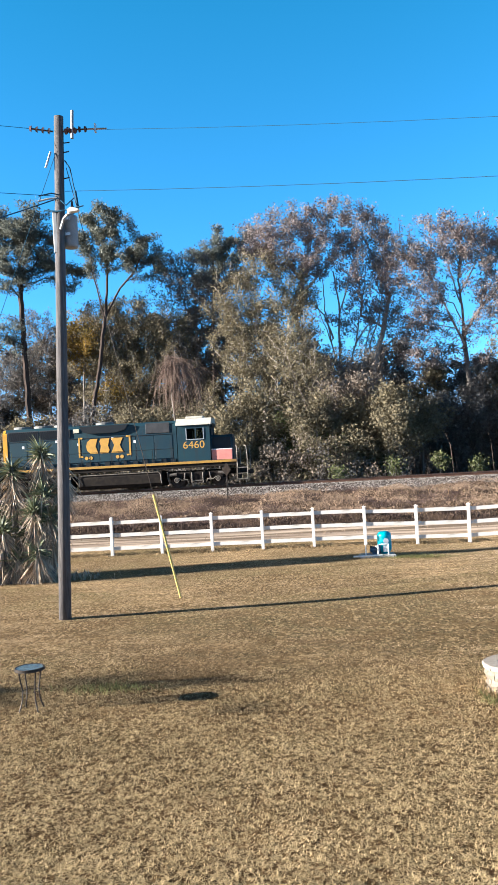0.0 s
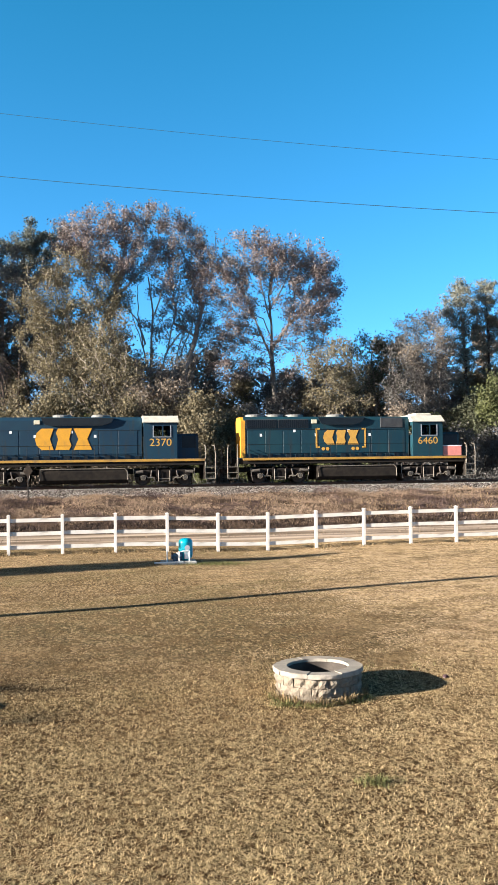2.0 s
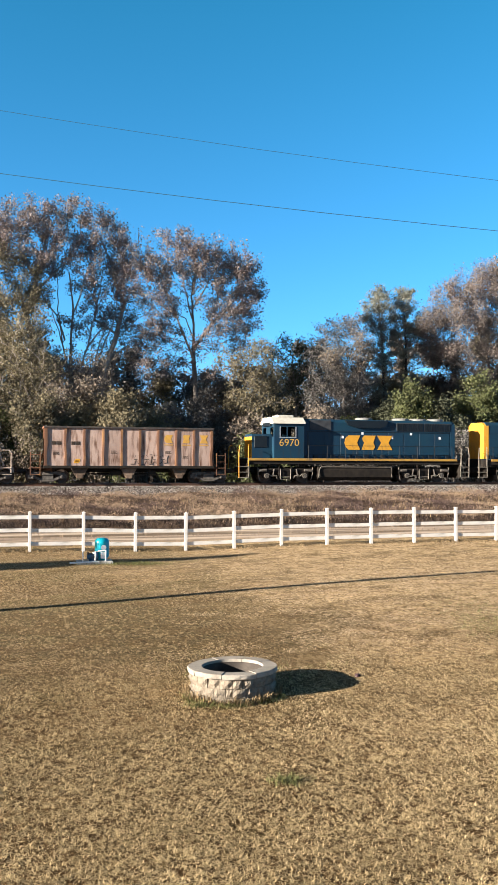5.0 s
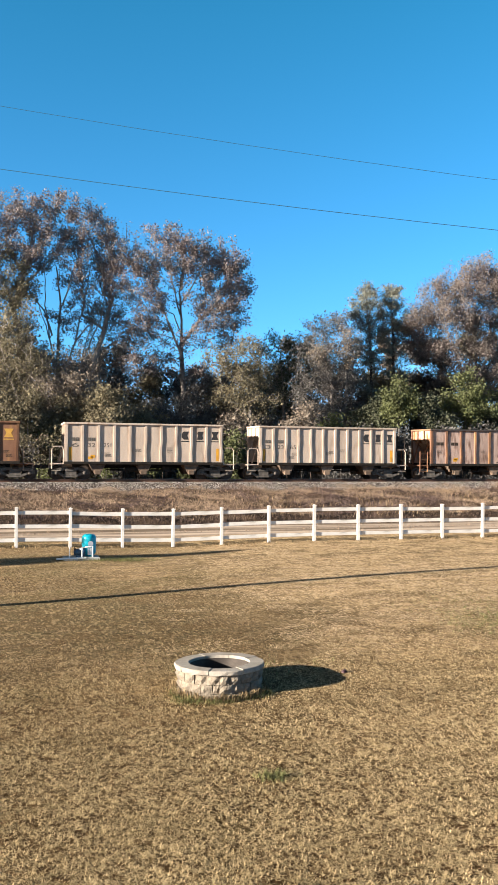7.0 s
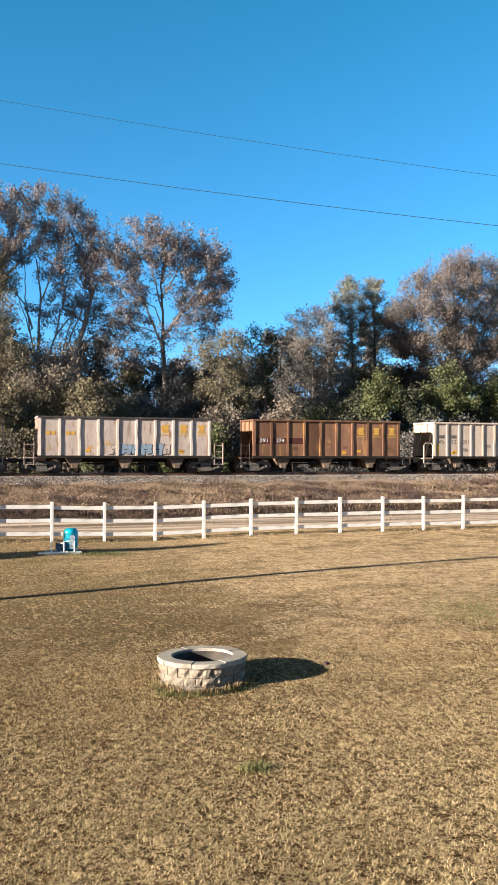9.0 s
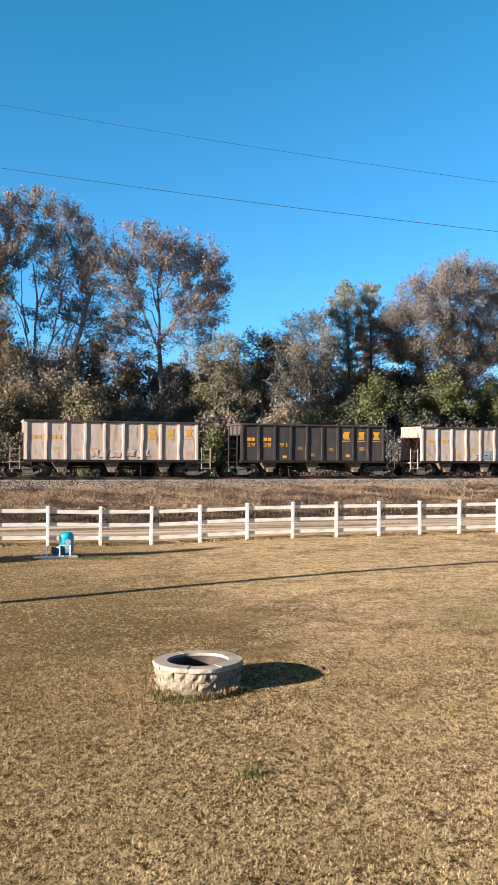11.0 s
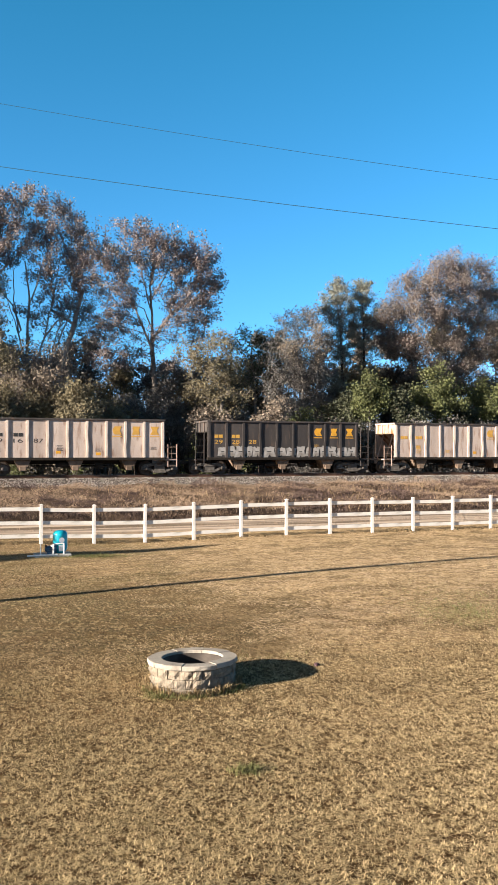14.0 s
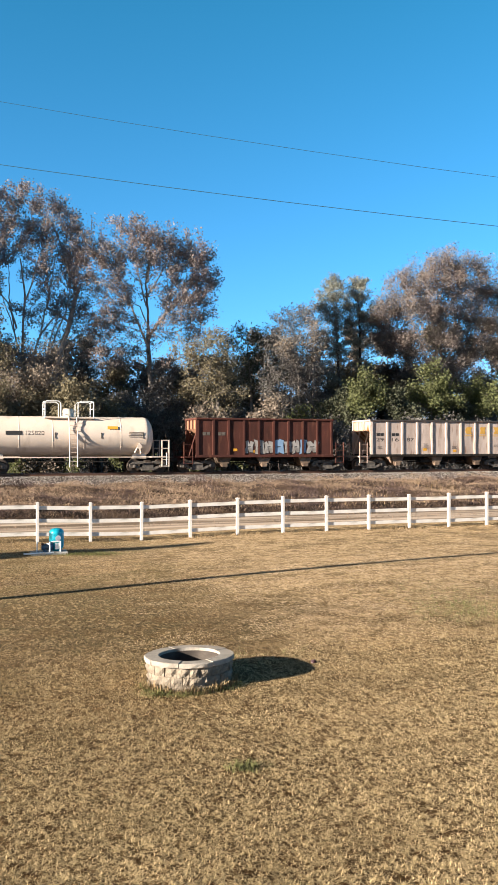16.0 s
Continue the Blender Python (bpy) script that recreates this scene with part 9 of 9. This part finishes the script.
def make_yucca():
    rg = np.random.default_rng(11)
    clump = thing("yucca_clump", "clump of tall shaggy yucca trunks with spiky green rosettes", "yucca", at=pose(0, 0.35, 0))
    heads = []
    for x, y, z, lean in ((-8.7, 23.6, 3.4, -0.3), (-7.95, 23.8, 3.9, 0.25), (-7.85, 23.5, 2.7, 0.3), (-8.3, 23.4, 1.6, 0.0), (-8.9, 23.9, 2.2, -0.5), (-9.6, 23.7, 3.2, -0.2), (-7.75, 23.9, 1.4, 0.0), (-8.6, 23.2, 0.8, 0.1), (-7.35, 23.9, 3.5, 0.35), (-9.3, 23.3, 1.3, 0.0), (-10.3, 23.8, 2.4, -0.3), (-8.0, 23.2, 2.2, 0.1), (-7.6, 23.4, 2.0, 0.2), (-8.9, 23.1, 1.7, -0.2), (-7.9, 23.0, 1.0, 0.2), (-9.4, 23.0, 0.9, -0.2)):
        fx = -8.5 + (x + 8.5) * 0.6
        part("trunk", Shape().tube([(fx, y, -0.1), (fx + (x - fx) * 0.4 + rg.uniform(-0.1, 0.1), y, z * 0.5), (x + lean * 0.2, y, z)], 0.13, 8, 0.08), M["pole_wood"], clump)
        heads.append((x + lean * 0.2, y, z))
    vs, fs, vd, fd, k, kd = [], [], [], [], 0, 0
    for hx, hy, hz in heads:
        for dead in (False, True):
            bare = hx > -7.5      # one stem has lost its green head
            n = (0 if bare else 150 if hz > 1.5 else 95) if not dead else 300
            up = rg.uniform(-0.45, 1.0, n) if not dead else rg.uniform(-1.0, -0.55, n)
            a = rg.uniform(0, 2 * np.pi, n)
            c = np.sqrt(np.clip(1 - up ** 2, 0, 1))
            d = np.stack([np.cos(a) * c, np.sin(a) * c, up], 1)
            s = np.cross(d, rg.normal(size=(n, 3)))
            s /= np.linalg.norm(s, axis=1)[:, None]
            ln = rg.uniform(0.25, 0.68, (n, 1)) if not dead else rg.uniform(0.25, 1.0, (n, 1))
            base = np.array([hx, hy, hz]) - (rg.random((n, 1)) * np.array([0, 0, 0.3 if not dead else min(1.2, hz * 0.6)]))
            w = s * (0.019 if not dead else 0.013)
            tip = base + d * ln
            tip[:, 2] -= 0.08 * ln[:, 0]
            v = np.stack([base - w, base + w, base + d * ln * 0.6 + w, tip, base + d * ln * 0.6 - w], 1).reshape(-1, 3)
            f = np.arange(n)[:, None] * 5
            f = np.concatenate([f + [[0, 1, 2]], f + [[0, 2, 4]], f + [[4, 2, 3]]])
            if dead:
                vd.append(v), fd.append(f + kd)
                kd += len(v)
            else:
                vs.append(v), fs.append(f + k)
                k += len(v)
    cloud("leaves", np.concatenate(vs), np.concatenate(fs), M["yucca"], parent=clump)
    cloud("dead_leaves", np.concatenate(vd), np.concatenate(fd), M["yucca_dead"], parent=clump, label="dry tan hanging leaves")
    n = 1200
    v, f = blades(n, -8.3 + rg.normal(0, 0.9, n), 23.6 + rg.normal(0, 0.35, n), np.zeros(n), rg.uniform(0.1, 0.3, n), rg.uniform(0.015, 0.03, n), rg.uniform(0.4, 1.6, n), rg)
    cloud("litter", v, f, M["yucca_dead"], parent=clump)


make_yucca()


def make_fire_pit():
    pit = thing("fire_pit", "round stone fire pit with a pale flat cap ring", "fire pit", at=pose(2.925, 11.44, -0.075, -2.6, 0.0, 0))
    ro, ri = 0.612, 0.45
    rg = random.Random(12)
    for row, (z0, z1, n) in enumerate(((-0.06, 0.085, 19), (0.085, 0.205, 23), (0.205, 0.338, 20))):
        cuts = [2 * math.pi * (i + rg.uniform(-0.28, 0.28) + 0.5 * (row % 2)) / n for i in range(n)]
        cuts.append(cuts[0] + 2 * math.pi)
        for a0, a1 in zip(cuts, cuts[1:]):      # split-faced blocks: a rough outer face of four by three corners
            a1 -= 0.010
            push = rg.uniform(-0.014, 0.014)
            v = []
            for k in range(3):
                for j in range(4):
                    edge = (j in (0, 3)) or k in (0, 2)
                    r = ro + push + (rg.uniform(-0.022, -0.006) if edge else rg.uniform(0.002, 0.026))
                    a = a0 + (a1 - a0) * j / 3
                    z = z0 + 0.003 + (z1 - z0 - 0.006) * k / 2 + rg.uniform(-0.004, 0.004)
                    v.append((r * math.cos(a), r * math.sin(a), z))
            v += [(ri * math.cos(a), ri * math.sin(a), z) for z in (z0 + 0.003, z1 - 0.003) for a in (a0, a1)]
            f = [(k * 4 + j, k * 4 + j + 1, k * 4 + j + 5, k * 4 + j + 4) for k in range(2) for j in range(3)]
            f += [(12, 13, 3, 2, 1, 0), (15, 14, 8, 9, 10, 11), (12, 0, 4, 8, 14), (13, 15, 11, 7, 3), (12, 14, 15, 13)]
            part("stone_block", Shape().add(v, f), M["block_stone"], pit)
    cuts = [0.3 + 2 * math.pi * (i + rg.uniform(-0.12, 0.12)) / 8 for i in range(8)]
    for a0, a1 in zip(cuts, cuts[1:] + [cuts[0] + 2 * math.pi]):
        a1 -= 0.012
        lift, k, v = rg.uniform(-0.005, 0.005), 6, []
        for z, inset in ((0.338, 0.012), (0.352, 0.0), (0.398, 0.0), (0.408, 0.014)):
            for j in range(k + 1):
                a, r = a0 + (a1 - a0) * j / k, 0.648 - inset + rg.uniform(-0.006, 0.006)
                v.append((r * math.cos(a), r * math.sin(a), z + lift + rg.uniform(-0.002, 0.002)))
            for j in range(k, -1, -1):
                a = a0 + (a1 - a0) * j / k
                v.append((0.445 * math.cos(a), 0.445 * math.sin(a), z + lift))
        m = 2 * (k + 1)
        f = [tuple(range(m - 1, -1, -1)), tuple(range(3 * m, 4 * m))]
        f += [(q * m + j, q * m + (j + 1) % m, (q + 1) * m + (j + 1) % m, (q + 1) * m + j) for q in range(3) for j in range(m)]
        part("cap_stone", Shape().add(v, f), M["cap_stone"], pit)
    part("liner", Shape().turned([(0.435, -0.02), (0.435, 0.37), (0.425, 0.37), (0.425, -0.02)], n=40), M["soot"], pit, "rusty steel liner ring", smooth=True)
    part("ash_bed", Shape().turned([(0, 0.03), (0.2, 0.04), (0.42, 0.02), (0.42, -0.02)], n=24), M["ash"], pit)


make_fire_pit()


def make_can():
    """A small crushed thing left in the grass."""
    rg = random.Random(4)
    s = Shape().turned([(0, -0.055), (0.026, -0.055), (0.033, -0.045), (0.031, -0.015), (0.024, 0.0), (0.031, 0.02), (0.033, 0.045), (0.026, 0.055), (0, 0.055)], (0, 0, 0.028), "x", 12)
    s.v = [(0.6 * x + rg.uniform(-0.006, 0.006), y + rg.uniform(-0.006, 0.006), max(0.0, z + rg.uniform(-0.006, 0.006))) for x, y, z in s.v]
    thing("crushed_can", "small crushed dark red can lying on the lawn", "can", at=pose(4.97, 11.70, -0.035, 0, 0, 35), shape=s, material=M["dark_red"])


make_can()


def make_well_pump():
    pump = thing("well_pump", "bright blue pressure tank and well pump on a concrete pad", "water pump", at=pose(2.27, 25.9, 0.015))
    pad = part("pad", Shape().box(-0.68, 0.42, -0.32, 0.32, -0.10, 0.05, 0.012), M["concrete"], pump)
    tank = part("pressure_tank", Shape().turned([(0, 0.75), (0.10, 0.745), (0.17, 0.72), (0.22, 0.66), (0.225, 0.60), (0.225, 0.22), (0.215, 0.17), (0.17, 0.10), (0.14, 0.09), (0.14, 0.05), (0, 0.05)], (0.11, 0.08, 0), "z", 28), M["tank_blue"], pump, smooth=True)
    part("tank_label", Shape().turned([(0, 0), (0.085, 0), (0.085, 0.004), (0, 0.004)], n=18), M["decal"], tank, "round white label", at=pose(0.14, -0.139, 0.46, 90, 0, 6))
    part("tank_label", Shape().box(-0.07, 0.07, 0, 0.2, 0, 0.004), M["decal"], tank, "white paper label", at=pose(0.12, -0.14, 0.12, 90, 0, 4))
    part("foot_ring", Shape().turned([(0.216, 0.2), (0.222, 0.2), (0.222, 0.23), (0.216, 0.23)], (0.11, 0.08, 0), "z", 28), M["pump_blue"], tank)
    part("pump_body", Shape().turned([(0, -0.16), (0.08, -0.16), (0.10, -0.10), (0.10, 0.10), (0.13, 0.12), (0.13, 0.18), (0, 0.18)], (-0.2, -0.08, 0.2), "x", 16).box(-0.3, -0.08, -0.16, 0, 0.05, 0.12, 0.01).box(-0.14, -0.02, -0.14, -0.02, 0.26, 0.36, 0.01), M["pump_blue"], pump, smooth=False)
    pipes = Shape().tube([(-0.12, -0.24, 0.06), (-0.12, -0.24, 0.36), (0.0, -0.24, 0.37), (0.20, -0.24, 0.37), (0.20, -0.24, 0.06)], 0.024, 8)
    part("white_pipe", Shape().tube([(-0.12, -0.24, 0.30), (-0.2, -0.1, 0.30)], 0.024, 8), M["pvc"], pump)
    part("white_pipe", Shape().tube([(-0.5, -0.2, 0.05), (-0.5, -0.2, 0.38)], 0.02, 8), M["pvc"], pump)
    part("white_pipe", pipes, M["pvc"], pump)
    part("ground_pipe", Shape().tube([(-0.9, -0.3, 0.03), (0.0, -0.3, 0.04)], 0.03, 8), M["pvc"], pump)
    part("gauge", Shape().turned([(0, 0), (0.04, 0), (0.04, 0.03), (0, 0.03)], (-0.33, -0.2, 0.3), "y", 12), M["iron"], pump)


make_well_pump()


def make_table():
    tb = thing("garden_table", "small round wrought-iron table with a blue mosaic top", "garden table", at=pose(-4.0, 11.2, 0))
    part("tabletop", Shape().turned([(0, 0.545), (0.185, 0.545), (0.198, 0.555), (0.198, 0.572), (0.185, 0.578), (0, 0.578)], n=28), M["mosaic"], tb)
    part("rim", Shape().turned([(0.194, 0.54), (0.206, 0.54), (0.206, 0.582), (0.194, 0.582)], n=28), M["iron"], tb)
    for i in range(4):
        a = math.pi / 4 + i * math.pi / 2
        c, s = math.cos(a), math.sin(a)
        part("leg", Shape().tube([(0.17 * c, 0.17 * s, 0.545), (0.15 * c, 0.15 * s, 0.42), (0.12 * c, 0.12 * s, 0.27), (0.13 * c, 0.13 * s, 0.14), (0.2 * c, 0.2 * s, -0.06)], 0.011, 6), M["iron"], tb)
    part("ring", Shape().tube([(0.12 * math.cos(a), 0.12 * math.sin(a), 0.25) for a in (2 * math.pi * k / 16 for k in range(17))], 0.006, 5), M["iron"], tb)


make_table()


def make_sign():
    z = float(ground_z(-4.75, 50.2))
    sign = thing("track_sign", "diamond-shaped metal railway sign seen from behind", "sign", at=pose(-4.75, 50.2, z))
    part("post", Shape().box(-0.035, 0.035, -0.02, 0.02, -0.2, 2.1, 0.004), M["iron"], sign)
    part("plate", Shape().prism([(-0.28, 1.85), (0, 1.45), (0.28, 1.85), (0, 2.3)], -0.035, -0.022), M["truck"], sign)


make_sign()


def make_side_tree():
    """A small unseen tree, added west of the lawn; only its shade falls into view."""
    tree("crape_myrtle", "small unseen tree added west of the lawn to cast shade", "tree", 7.2, [(-26, 1.5), (-26, 3.0)], [(-26.0, 5.9, 1.2, 0.5), (-26.6, 5.4, 1.0, 0.5), (-25.2, 5.3, 1.2, 0.45), (-25.8, 4.7, 1.5, 0.4)], "leaf_brown", dense=330, size=0.16, r0=0.1, seed=160, clump=0.3, group="garden trees")


make_side_tree()

motions()
